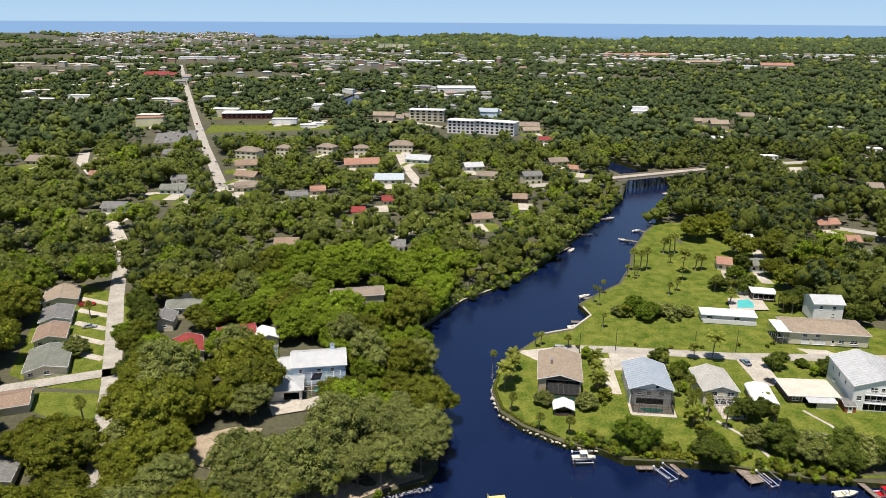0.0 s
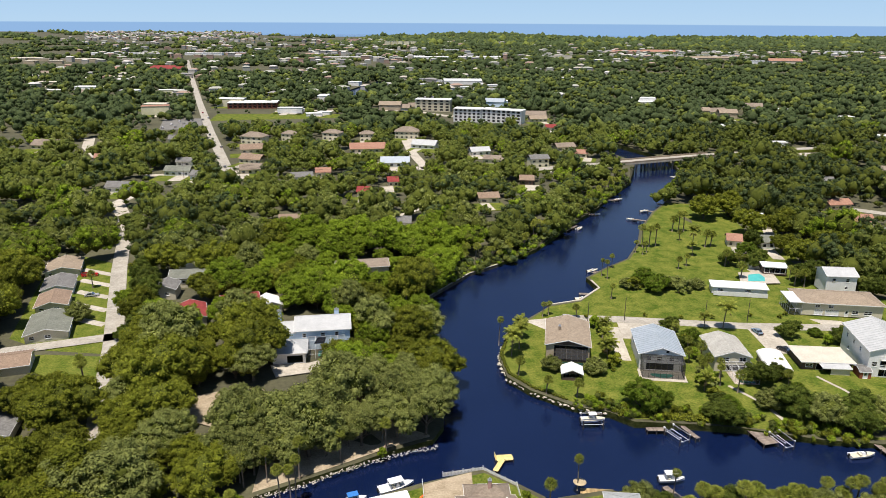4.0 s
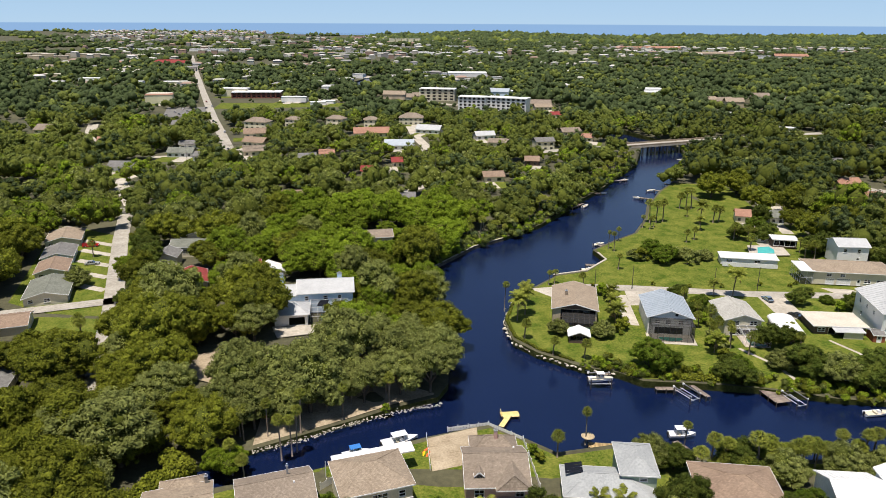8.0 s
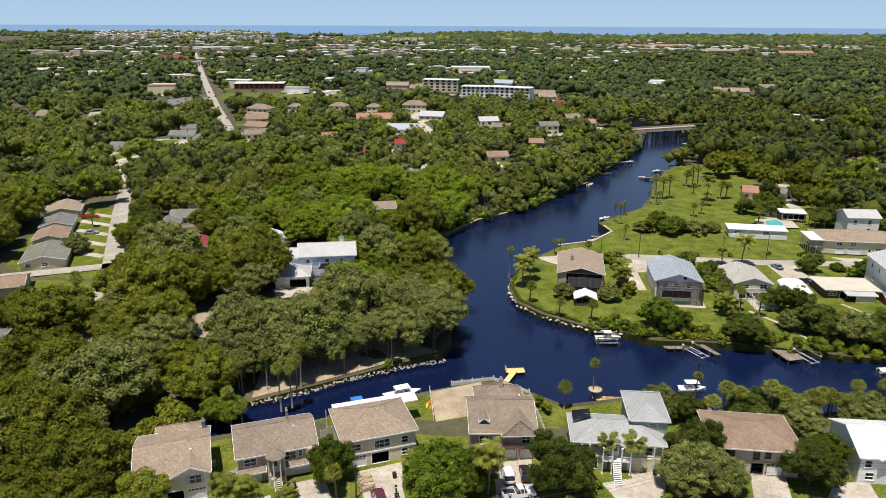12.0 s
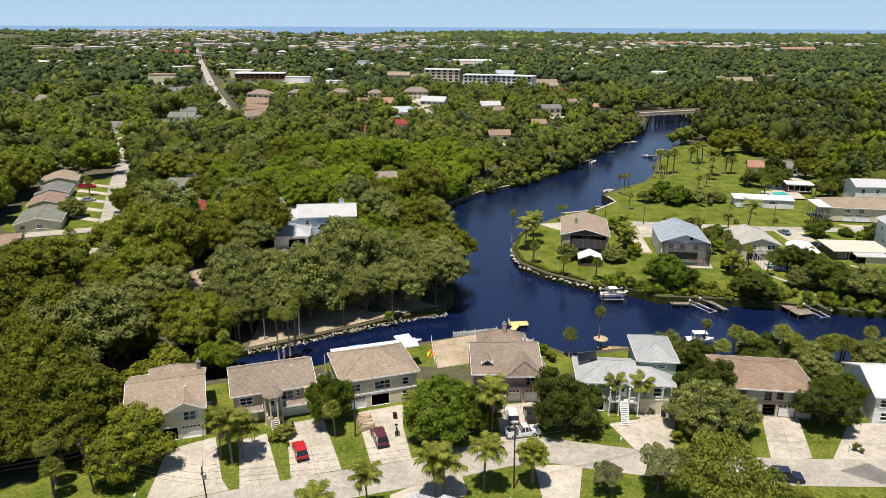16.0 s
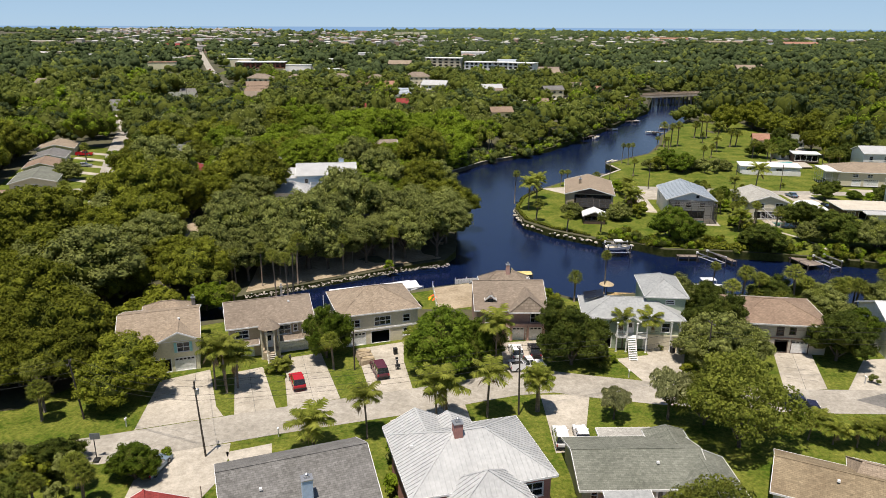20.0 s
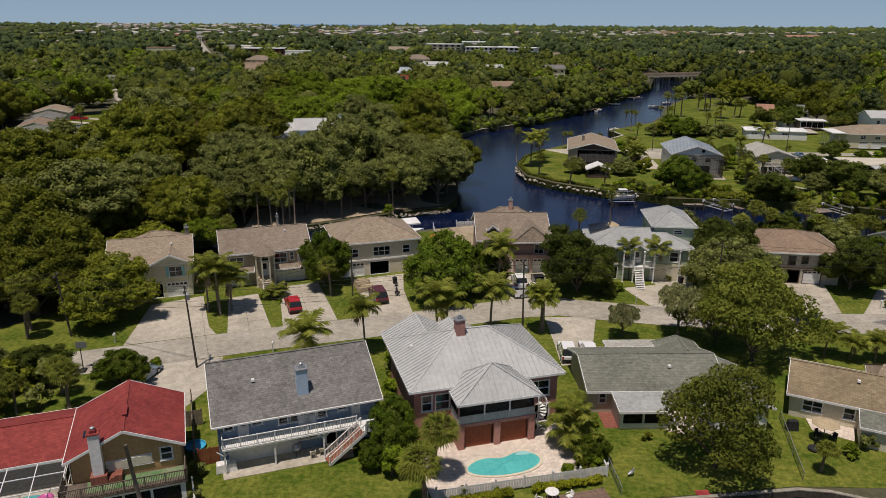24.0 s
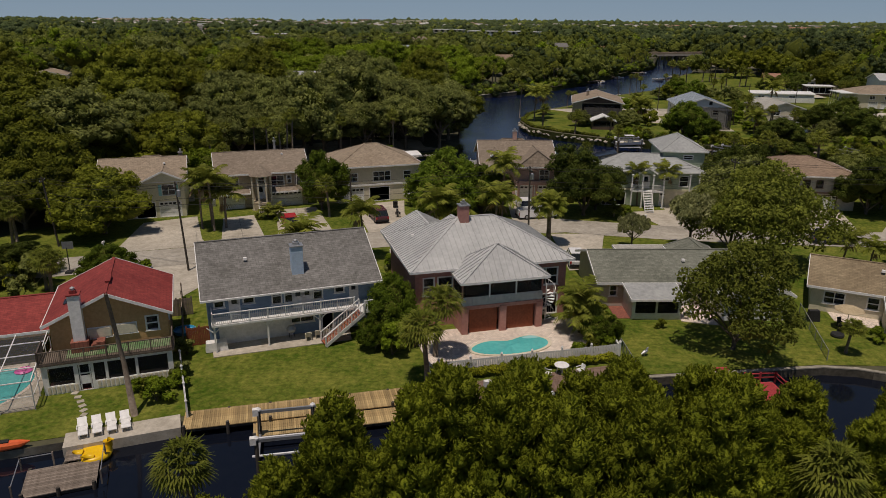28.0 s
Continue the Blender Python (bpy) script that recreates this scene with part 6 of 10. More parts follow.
part("porch_floor", Shape().slab(oct8, 0.0, 1.3), M["tan"], h2)
tur = Shape()
for i in range(8):
    (xa, ya), (xb, yb) = oct8[i], oct8[(i + 1) % 8]
    e = 1.22
    tur.face([(-0.4 + (xa + 0.4) * e, -6.2 + (ya + 6.2) * e, 5.3), (-0.4 + (xb + 0.4) * e, -6.2 + (yb + 6.2) * e, 5.3), (-0.4, -6.2, 6.9)])
    tur.face([(-0.4 + (xb + 0.4) * e, -6.2 + (yb + 6.2) * e, 5.3), (-0.4 + (xa + 0.4) * e, -6.2 + (ya + 6.2) * e, 5.3), (-0.4, -6.2, 5.25)])
part("turret_roof", tur, M["r_brown"], h2)
for i in (4, 5, 6, 7):
    column(h2, *oct8[i], 0, 5.3, 0.22, M["cream"])
steps(h2, -0.4, -7.6, 1.25, 1.3, 5, 0.28, M["concrete"])
bay = [(4.8, -5.2), (4.9, -6.0), (5.6, -6.5), (6.5, -6.5), (7.0, -5.9), (7.0, -5.2)]
bw = part("bay", Shape().slab(bay, 2.7, 3.4).slab(bay, 4.8, 5.4), M["tan"], h2)
for (xa, ya), (xb, yb) in zip(bay[:-1], bay[1:]):
    part("pane", Shape().face([(xa, ya + 0.03, 3.4), (xb, yb + 0.03, 3.4), (xb, yb + 0.03, 4.8), (xa, ya + 0.03, 4.8)]), M["pane"], bw)
    part("mullion", Shape().bar((xa, ya, 3.4), (xa, ya, 4.8), 0.09), M["white"], bw)
chimney(h2, 2.6, 1.6, 6.5, 9.0, 0.35, 0.35, M["galv"])
vent(h2, 3.4, -1.4, 7.5)
part("air_conditioner", Shape().box(-7.6, -2.2, 0.5, 0.9, 0.9, 1.0), M["galv"], h2)

h3 = house("cream_house", "cream two-storey house with tan hip roof beside a boat dock", -15.4, 115.8, 0, 20, 13.2, 11.2, 5.7, "hip", 2.6, M["cream"], M["r_tan"], over=0.55,
           front=[("w", 1.3, 3.1, 3.4, 4.7), ("g", 0.9, 4.0, 0.1, 2.3), ("w", 5.6, 8.4, 3.3, 4.8), ("o", 5.0, 8.2, 0.1, 2.3), ("w", 10.6, 11.8, 0.9, 2.2), ("w", 10.6, 11.8, 3.4, 4.7)])
roof(h3, 16.4, 2.8, 4.9, 0.3, "shed", M["r_white"], 0.1, at=pose(2.2, 7.2, 0), name="dock_cover")
for i in range(5):
    part("post", Shape().box(-7.2 + i * 3.9, 9.0, 2.0, 0.14, 0.14, 4.2), M["white"], h3)
part("belt_course", Shape().box(0, -5.68, 2.75, 13.4, 0.14, 0.28), M["white"], h3)

h4 = house("rose_house", "rose pink two-storey house with brown shingle roof and twin garages", 8.3, 118.6, 0, 3, 11.6, 12.6, 5.8, "gx", 3.0, M["rose"], M["r_brown"],
           front=[("g", 5.5, 8.1, 0.1, 2.4), ("g", 8.5, 11.1, 0.1, 2.4), ("w", 9.2, 10.7, 3.3, 4.9), ("w", 1.5, 3.2, 3.3, 4.9), ("d", 2.2, 3.2, 0.1, 2.2)], right=[("w", 3, 4.2, 3.4, 4.8)])
cross_gable(h4, 2.9, 6.0, -7.4, -0.5, 5.75, 2.4, M["rose"], M["r_brown"], hip=True)
part("garage_block", Shape().box(2.9, -6.7, 3.0, 5.9, 0.7, 0.6), M["rose"], h4)
cross_gable(h4, -3.4, 1.7, -4.9, -1.5, 7.0, 0.9, M["rose"], M["r_brown"], over=0.15)
part("dormer_pane", Shape().box(-3.4, -4.96, 6.85, 0.9, 0.06, 0.6), M["pane"], h4)
roof(h4, 9.0, 5.6, 5.6, 2.2, "hip", M["r_brown"], 0.4, at=pose(0.5, 7.6, 0), name="rear_roof")
part("rear_wall", Shape().box(0.5, 8.2, 2.8, 8.8, 4.2, 5.6), M["rose"], h4)
chimney(h4, 0.9, 7.2, 6, 9.1, 0.7, 0.7, M["rose"])
for x in (0.1, 2.95, 5.75):
    column(h4, x, -6.45, 0, 2.6, 0.35, M["rose"])
vent(h4, 3.9, 2.5, 8.2)

h5 = house("sage_house", "sage green raised house with pale metal roof and lookout tower", 29.0, 114.0, 0, -4, 15.8, 9.0, 5.5, "hip", 2.0, M["green"], M["r_matte"],
           front=[("w", 1.4, 2.8, 3.5, 4.9), ("d", 7.0, 8.0, 2.9, 4.9), ("w", 5.4, 6.4, 3.4, 4.8), ("w", 9.8, 11.0, 4.2, 4.7), ("w", 12.6, 13.9, 3.3, 4.9), ("o", 1.0, 4.5, 0.1, 2.2), ("g", 9.8, 12.6, 0.1, 2.2)])
part("belt_course", Shape().box(0, -4.58, 2.7, 16.0, 0.14, 0.3), M["yellow"], h5)
part("lower_wall", Shape().box(5.2, -4.56, 1.3, 5.2, 0.08, 2.5), M["cream"], h5)
cross_gable(h5, -0.3, 2.2, -5.4, -1.5, 5.5, 0.9, M["green"], M["r_matte"], over=0.3)
part("porch_floor", Shape().box(-0.3, -5.2, 2.62, 5.0, 1.4, 0.16), M["white"], h5)
railing("porch_rail", h5, (-2.8, -5.85, 2.7), (-1.0, -5.85, 2.7), 0.95, M["white"])
railing("porch_rail", h5, (0.4, -5.85, 2.7), (2.2, -5.85, 2.7), 0.95, M["white"])
for x in (-2.7, -1.1, 0.5, 2.1, -6.4, -5.0, 6.2, 7.6):
    column(h5, x, -5.8 if abs(x) < 3 else -4.9, 0, 5.3, 0.2, M["white"])
steps(h5, -0.3, -5.9, 2.6, 1.3, 12, 0.26, M["white"])
tw = part("tower", Shape(), M["green"], h5)
tw.data = wall_panel(6.4, 8.2, [("w", 3.2, 4.6, 6.9, 7.5)]).mesh("tower", M["green"])
tw.matrix_basis = pose(2.6, -0.8, 0)
part("tower_side", Shape().box(2.7, 4.4, 4.1, 0.2, 9.8, 8.2).box(8.9, 4.4, 4.1, 0.2, 9.8, 8.2).box(5.8, 9.4, 4.1, 6.4, 0.2, 8.2), M["green"], h5)
roof(h5, 6.4, 10.0, 8.25, 1.9, "hip", M["r_matte"], 0.5, at=pose(5.8, 4.3, 0), ridge=3.0, name="tower_roof")
fill_opening(h5, ("w", 3.2, 4.6, 6.9, 7.5), pose(2.6, -0.8, 0), M["white"])
for i in range(4):
    part("solar_panel", Shape().face([(-7.6, 0.4 + i * 0.85, 6.85 - i * 0.05), (-4.4, 0.4 + i * 0.85, 7.45), (-4.4, 1.15 + i * 0.85, 7.45), (-7.6, 1.15 + i * 0.85, 6.85)]), M["solar"], h5, "black solar heating panel")

h6 = house("beige_house", "beige two-storey house with rust brown hip roof", 53.4, 114.6, 0, -6, 14.6, 11.6, 5.2, "hip", 2.1, M["beige"], M["r_rust"], over=0.6,
           front=[("w", 6.7, 7.7, 3.2, 4.6), ("w", 8.7, 9.6, 3.5, 4.6), ("w", 11.3, 12.1, 3.5, 4.6), ("o", 6.6, 8.6, 0.1, 2.3), ("g", 9.2, 11.9, 0.1, 2.3), ("w", 2, 3.5, 3.3, 4.6)], trim=M["darkwood"])
part("belt_course", Shape().box(0, -5.88, 2.75, 14.8, 0.14, 0.24), M["darkwood"], h6)

h7 = house("white_porch_house", "white two-storey house with white metal roofs and porches", 74.5, 112.5, 0, -4, 9.0, 12, 5.4, "gx", 2.6, M["white"], M["r_white"], ribs=0.9,
           front=[("w", 0.8, 2.0, 3.3, 4.6), ("w", 5, 6.4, 3.3, 4.6), ("w", 1.2, 2.6, 0.8, 2.2)])
cross_gable(h7, 0.2, 3.0, -6.6, -2, 5.3, 1.2, M["white"], M["r_white"])
h7b = house("white_gable_wing", "tall white house with grey-blue walls and white gables", 84.5, 110.0, 0, -4, 9.0, 13, 7.6, "gy", 2.6, M["white"], M["r_white"], ribs=0.9,
            front=[("w", 1.2, 2.4, 5.6, 6.9), ("w", 4.2, 6.2, 5.4, 6.9), ("w", 1.2, 2.4, 3.0, 4.4), ("d", 4.4, 5.4, 2.9, 5.0)], left=[("w", 2, 3.4, 5.5, 6.8), ("w", 6, 7.4, 5.5, 6.8)])
railing("porch_rail", h7b, (-4.4, -7.6, 2.8), (4.4, -7.6, 2.8), 0.95, M["white"])
part("porch_floor", Shape().box(0, -7.1, 2.7, 9.0, 1.3, 0.16), M["white"], h7b)
roof(h7b, 9.0, 1.6, 4.9, 0.6, "shed", M["r_white"], 0.1, at=pose(0, -7.3, 0), name="porch_roof")
for x in (-4.3, -1.5, 1.5, 4.3):
    column(h7b, x, -7.6, 0, 5.0, 0.18, M["white"])

# ---- houses by the near canal ----
hA = house("red_roof_house", "brown stucco house with red shingle gable roof and old deck", -30.1, 55.6, 0, 21, 8.6, 8.4, 5.1, "gy", 2.2, M["brown"], M["r_red"],
           front=[("w", 2.7, 4.3, 3.4, 4.2), ("w", 4.6, 6.2, 3.5, 4.3), ("w", 7.0, 7.9, 3.5, 4.7), ("o", 1.0, 7.6, 0.1, 2.3)], right=[("w", 2, 3, 3.4, 4.5)])
for x, z in ((-0.8, 3.8), (1.1, 3.9)):
    part("boarding", Shape().box(x, -4.28, z, 1.66, 0.05, 0.76), M["cream"], hA, "pale board over a window")
roof(hA, 13.5, 8.4, 3.0, 1.6, "gx", M["r_red"], 0.4, at=pose(-10.9, 4.2, 0), name="wing_roof")
part("wing_wall", wall_panel(13, 2.8, [("o", 6, 12, 0.1, 2.3)]), M["brown"], hA, at=pose(-17.2, 0.3, 0))
part("wing_back", Shape().box(-10.7, 8.1, 1.4, 13, 0.2, 2.8).box(-17.1, 4.2, 1.4, 0.2, 7.6, 2.8), M["brown"], hA)
chimney(hA, -2.2, -4.6, 3.6, 7.4, 0.85, 0.8, M["white"], M["r_red"])
cb = part("chimney_base", Shape().box(-2.2, -4.7, 3.15, 1.3, 1.1, 0.9), M["brick"], hA, "red brick chimney base")
for i in range(4):
    part("brick_course", Shape().box(-1.2 + 0.16 * i, -4.75, 2.86 + 0.16 * i, 1.5 - 0.3 * i, 0.9, 0.13), M["brick"], cb)
part("skylight", Shape().box(-3.2, -1.6, 5.75, 0.5, 1.0, 0.1), M["pane"], hA)
part("flue_strip", Shape().box(0.05, -1.4, 7.36, 0.4, 1.7, 0.1), M["r_red"], hA)
deckA = part("deck", Shape().box(-0.2, -5.5, 2.62, 9.8, 2.4, 0.16), M["darkplank"], hA)
part("carpet", Shape().box(0.6, -5.2, 2.715, 7.6, 1.6, 0.02), M["greenmat"], deckA, "green outdoor carpet")
railing("deck_rail", hA, (-5.0, -6.65, 2.7), (4.6, -6.65, 2.7), 1.0, M["darkplank"], 0.13)
railing("deck_rail", hA, (4.6, -6.65, 2.7), (4.6, -4.4, 2.7), 1.0, M["darkplank"], 0.13)
railing("deck_rail", hA, (-5.0, -6.65, 2.7), (-5.0, -4.4, 2.7), 1.0, M["darkplank"], 0.13)
sr = part("sunroom", wall_panel(9.4, 2.5, [("o", 0.4, 2.2, 0.75, 2.25), ("o", 2.5, 3.4, 0.1, 2.25), ("o", 3.6, 4.4, 0.75, 2.25), ("o", 4.6, 6.6, 0.75, 2.25), ("o", 6.8, 9.0, 0.75, 2.25)], 0.12), M["white"], hA, at=pose(-4.9, -6.5, 0))
part("insect_screen", Shape().box(4.7, 0.1, 1.5, 9.0, 0.01, 1.5), M["screen"], sr)
part("screen_door", Shape().box(2.95, 0.05, 0.95, 0.8, 0.05, 0.7).box(2.95, 0.05, 1.5, 0.84, 0.05, 0.1).box(2.6, 0.05, 1.2, 0.08, 0.05, 2.1).box(3.32, 0.05, 1.2, 0.08, 0.05, 2.1), M["white"], sr)
for i in range(28):
    if not 7 <= i <= 10:
        part("slat", Shape().box(0.35 + i * 0.32, -0.03, 0.42, 0.2, 0.05, 0.55), M["cream"], sr)
part("sunroom_floor", Shape().box(-0.2, -5.4, 0.06, 9.2, 2.1, 0.12), M["brick"], hA)
# near-black sheet added behind the screens as the sunroom's shade
part("back_shade", Shape().box(-0.2, -4.45, 1.3, 9.2, 0.1, 2.5), M["dark"], hA)
cage(hA, -14.5, -5.25, -8.5, 0.0, 2.4, M["white"], M["screenlight"], 0.5, 2.3)
part("pool_deck", Shape().box(-9.9, -4.2, 0.05, 9.2, 8.4, 0.1), M["concrete"], hA)
kid = [(-8.7 + 2.4 * math.cos(t) + 0.4 * math.sin(2 * t), -4.0 + 3.3 * math.sin(t)) for t in np.linspace(0, 2 * math.pi, 20, endpoint=False)]
part("pool", Shape().slab(kid, 0.09, 0.125), M["pool"], hA, "turquoise pool water")
part("coping", Shape().slab([(-8.7 + (x + 8.7) * 1.14, -4.0 + (y + 4.0) * 1.1) for x, y in kid], 0.08, 0.115), M["paver"], hA)
part("float_ring", Shape().lathe([(0.55, 0.13), (0.7, 0.2), (0.55, 0.3), (0.4, 0.2)], 14, -7.2, -1.6), M["pinkplastic"], hA, "pink inflatable pool float")

hB = house("blue_house", "slate blue raised house with grey shingle roof and white balcony", -17.64, 64.82, 0, 21.5, 15.0, 11.0, 5.3, "gx", 2.9, M["blue"], M["r_grey"], over=0.5, skip_roof=True,
           front=[("w", 0.6, 1.4, 3.6, 4.7), ("d", 1.9, 2.7, 2.75, 4.8), ("w", 3.1, 4.0, 3.7, 4.8), ("w", 5.6, 6.4, 3.3, 4.8), ("w", 6.7, 7.4, 3.3, 4.8), ("d", 7.5, 8.3, 2.75, 4.8), ("d", 8.35, 9.1, 2.75, 4.8), ("w", 9.3, 10.1, 3.3, 4.8), ("w", 11.3, 12.1, 3.7, 4.8), ("d", 12.7, 13.4, 2.75, 4.8),
                  ("w", 6.8, 9.2, 1.2, 2.2), ("d", 3.2, 4.6, 0.1, 2.2), ("o", 10.0, 11.0, 0.1, 2.2)], left=[("w", 3, 4, 3.5, 4.7)])
part("lower_wall", Shape().box(-3.5, -5.56, 1.3, 6.4, 0.05, 2.4), M["white"], hB)
roof(hB, 15.0, 11.0, 5.2, 2.9, "gx", M["r_grey"], 0.5, fascia="none")
roof(hB, 15.9, 0.7, 4.84, 0.37, "shed", M["r_grey"], 0.05, at=pose(0, -6.38, 0), name="porch_roof", cap=False, fascia="none")
part("gutter", Shape().box(0, -6.8, 4.78, 16.1, 0.12, 0.16), M["white"], hB, "white eave gutter")
for sx in (-8.02, 8.02):
    part("rake_board", Shape().bar((sx, -6.75, 4.74), (sx, 0, 7.99), 0.06, 0.24).bar((sx, 0, 7.99), (sx, 6.0, 5.1), 0.06, 0.24), M["white"], hB)
part("balcony_floor", Shape().box(0.0, -6.4, 2.6, 14.6, 1.8, 0.18), M["white"], hB)
railing("balcony_rail", hB, (-7.2, -7.2, 2.7), (5.2, -7.2, 2.7), 1.0, M["white"], 0.16, 1.5)
railing("balcony_rail", hB, (-7.2, -7.2, 2.7), (-7.2, -5.6, 2.7), 1.0, M["white"], 0.16, 1.5)
for x in (-7.1, -2.6, 2.0, 6.9):
    po = part("post", Shape().box(x, -7.1, 1.3, 0.16, 0.16, 2.6), M["white"], hB)
    part("brace", Shape().bar((x, -7.1, 1.9), (x - 0.65, -7.1, 2.5), 0.08).bar((x, -7.1, 1.9), (x + 0.65, -7.1, 2.5), 0.08), M["white"], po)
part("patio", Shape().slab([(-7.4, -8.0), (4.6, -8.3), (5.0, -5.5), (-7.4, -5.5)], 0.0, 0.1), M["concrete"], hB)
st = part("stairs", Shape().bar((5.6, -7.3, 2.55), (1.9, -7.9, 0.15), 0.08, 0.3).bar((5.8, -8.5, 2.55), (2.1, -9.1, 0.15), 0.08, 0.3), M["white"], hB)
for i in range(14):
    f = (i + 0.5) / 14
    part("tread", Shape().box(5.7 - 3.7 * f, -7.9 - 0.6 * f, 2.6 - 2.45 * f, 0.3, 1.2, 0.05, 9), M["redfence"], st)
railing("stair_rail", hB, (5.8, -8.5, 2.55), (2.1, -9.1, 0.1), 0.95, M["white"], 0.18, 1.3)
railing("stair_rail", hB, (5.6, -7.3, 2.55), (1.9, -7.9, 0.1), 0.95, M["white"], 0.18, 1.3)
railing("balcony_rail", hB, (5.9, -8.4, 2.7), (7.3, -8.2, 2.7), 1.0, M["white"], 0.16, 1.5)
part("landing", Shape().box(6.4, -7.4, 2.6, 1.8, 2.0, 0.16), M["white"], hB)
chimney(hB, 0.6, -4.5, 5.2, 8.3, 1.05, 0.95, M["paleblue"])
vent(hB, -3.8, -2.8, 6.98)

hC = house("pink_house", "dusty pink stucco house with silver standing seam metal roof", 0.9, 69.3, 0, 17, 15.2, 11.4, 5.7, "hip", 3.2, M["pink"], M["r_metal"], ribs=0.55, over=0.6, ridge=3.6,
           front=[("w", 11.9, 14.3, 3.2, 4.9), ("w", 2.2, 3.6, 3.2, 4.9), ("o", 11.8, 14.4, 0.1, 2.2), ("w", 0.8, 1.8, 3.2, 4.9)], right=[("w", 2, 3.4, 3.3, 4.8)], trim=M["white"])
part("eave_band", Shape().box(0, -5.78, 5.3, 15.3, 0.14, 0.35), M["pink"], hC)
roof(hC, 7.6, 4.6, 5.45, 2.6, "hip", M["r_metal"], 0.5, at=pose(0.1, -6.4, 0), ribs=0.55, ridge=0.1, name="porch_roof")
roof(hC, 7.2, 8.4, 5.74, 2.0, "gy", M["r_metal"], 0.4, at=pose(-4.2, 3.6, 0), ribs=0.55, name="wing_roof")
roof(hC, 5.0, 4.0, 5.72, 1.5, "gy", M["r_metal"], 0.4, at=pose(-0.4, 5.0, 0), ribs=0.55, name="wing_roof")
chimney(hC, -1.4, -0.4, 7.8, 10.3, 0.95, 0.95, M["pink"])
for x in (-3.6, 0.1, 3.7):
    part("pillar", Shape().box(x, -8.3, 1.35, 0.62, 0.62, 2.7), M["pink"], hC)
part("porch_beam", Shape().box(0.05, -8.3, 2.75, 8.0, 0.5, 0.36), M["pink"], hC)
part("porch_floor", Shape().box(0.05, -7.0, 2.9, 7.8, 2.9, 0.12), M["pink"], hC)
for x in (-1.75, 1.9):
    part("garage_door", Shape().box(x, -8.2, 1.3, 2.7, 0.1, 2.5), M["redfence"], hC, "brown lower door panel")
for sx in (-3.8, 3.9):
    part("side_wall", Shape().box(sx, -7.0, 1.4, 0.2, 2.4, 2.7), M["pink"], hC)
pb = part("porch_band", Shape().box(0.05, -8.45, 3.35, 7.9, 0.06, 0.85).box(-3.85, -7.1, 3.35, 0.06, 2.6, 0.85).box(3.95, -7.1, 3.35, 0.06, 2.6, 0.85), M["r_metal"], hC)
for i in range(26):
    part("rib", Shape().box(-3.8 + i * 0.308, -8.5, 3.35, 0.05, 0.05, 0.82), M["r_metal"], pb)
ps = part("porch_screen", Shape().box(0.05, -8.42, 4.55, 7.8, 0.01, 1.55).box(-3.85, -7.1, 4.55, 0.01, 2.6, 1.55).box(3.95, -7.1, 4.55, 0.01, 2.6, 1.55), M["screen"], hC)
for x in (-3.85, -1.25, 1.35, 3.95):
    part("porch_post", Shape().box(x, -8.45, 4.5, 0.14, 0.1, 1.7), M["white"] if abs(x) < 3 else M["pink"], ps)
sp = part("spiral_stair", Shape().lathe([(0.07, 0.1), (0.07, 4.0)], 8, 4.9, -7.3), M["white"], hC, "white spiral staircase")
for i in range(15):
    a = i * 0.5
    part("tread", Shape().slab([(4.9, -7.3), (4.9 + 0.85 * math.cos(a), -7.3 + 0.85 * math.sin(a)), (4.9 + 0.85 * math.cos(a + 0.5), -7.3 + 0.85 * math.sin(a + 0.5))], 0.2 * i + 0.2, 0.2 * i + 0.25), M["white"], sp)
sr2 = Shape()
for i in range(30):
    a = i * 0.25
    sr2.bar((4.9 + 0.85 * math.cos(a), -7.3 + 0.85 * math.sin(a), 0.1 * i + 1.15), (4.9 + 0.85 * math.cos(a + 0.25), -7.3 + 0.85 * math.sin(a + 0.25), 0.1 * i + 1.25), 0.05)
    sr2.bar((4.9 + 0.85 * math.cos(a), -7.3 + 0.85 * math.sin(a), 0.1 * i + 0.25), (4.9 + 0.85 * math.cos(a), -7.3 + 0.85 * math.sin(a), 0.1 * i + 1.15), 0.02)
part("hand_rail", sr2, M["white"], sp)
vent(hC, -6.2, 1.4, 7.0)

hD = house("low_green_roof_house", "low pale house with green-grey shingle roof and screened porch", 20.6, 73, 0, 3, 14.4, 9.8, 2.8, "gx", 1.8, M["beige"], M["r_green"],
           front=[("w", 1.0, 1.7, 1.2, 2.3), ("d", 8.4, 9.3, 0.1, 2.2), ("w", 10.0, 11.4, 1.0, 2.2)])
roof(hD, 5.0, 4.0, 2.35, 0.55, "shed", M["r_matte"], 0.2, at=pose(-2.4, -6.6, 0), name="porch_roof")
pw = part("porch", wall_panel(4.8, 2.3, [("o", 0.3, 2.3, 0.7, 2.1), ("o", 2.5, 4.5, 0.7, 2.1)], 0.12), M["white"], hD, at=pose(-4.8, -8.3, 0))
part("insect_screen", Shape().box(2.4, 0.08, 1.4, 4.3, 0.01, 1.4), M["screen"], pw)
part("porch_side", Shape().box(-4.75, -6.6, 1.1, 0.12, 3.3, 2.2).box(-0.05, -6.6, 1.1, 0.12, 3.3, 2.2), M["white"], hD)
part("porch_floor", Shape().box(-2.4, -6.6, 0.08, 4.7, 3.4, 0.1), M["dark"], hD)
roof(hD, 6.4, 9.0, 2.75, 1.5, "gy", M["r_green"], 0.4, at=pose(7.2, -4.2, 0), name="wing_roof")
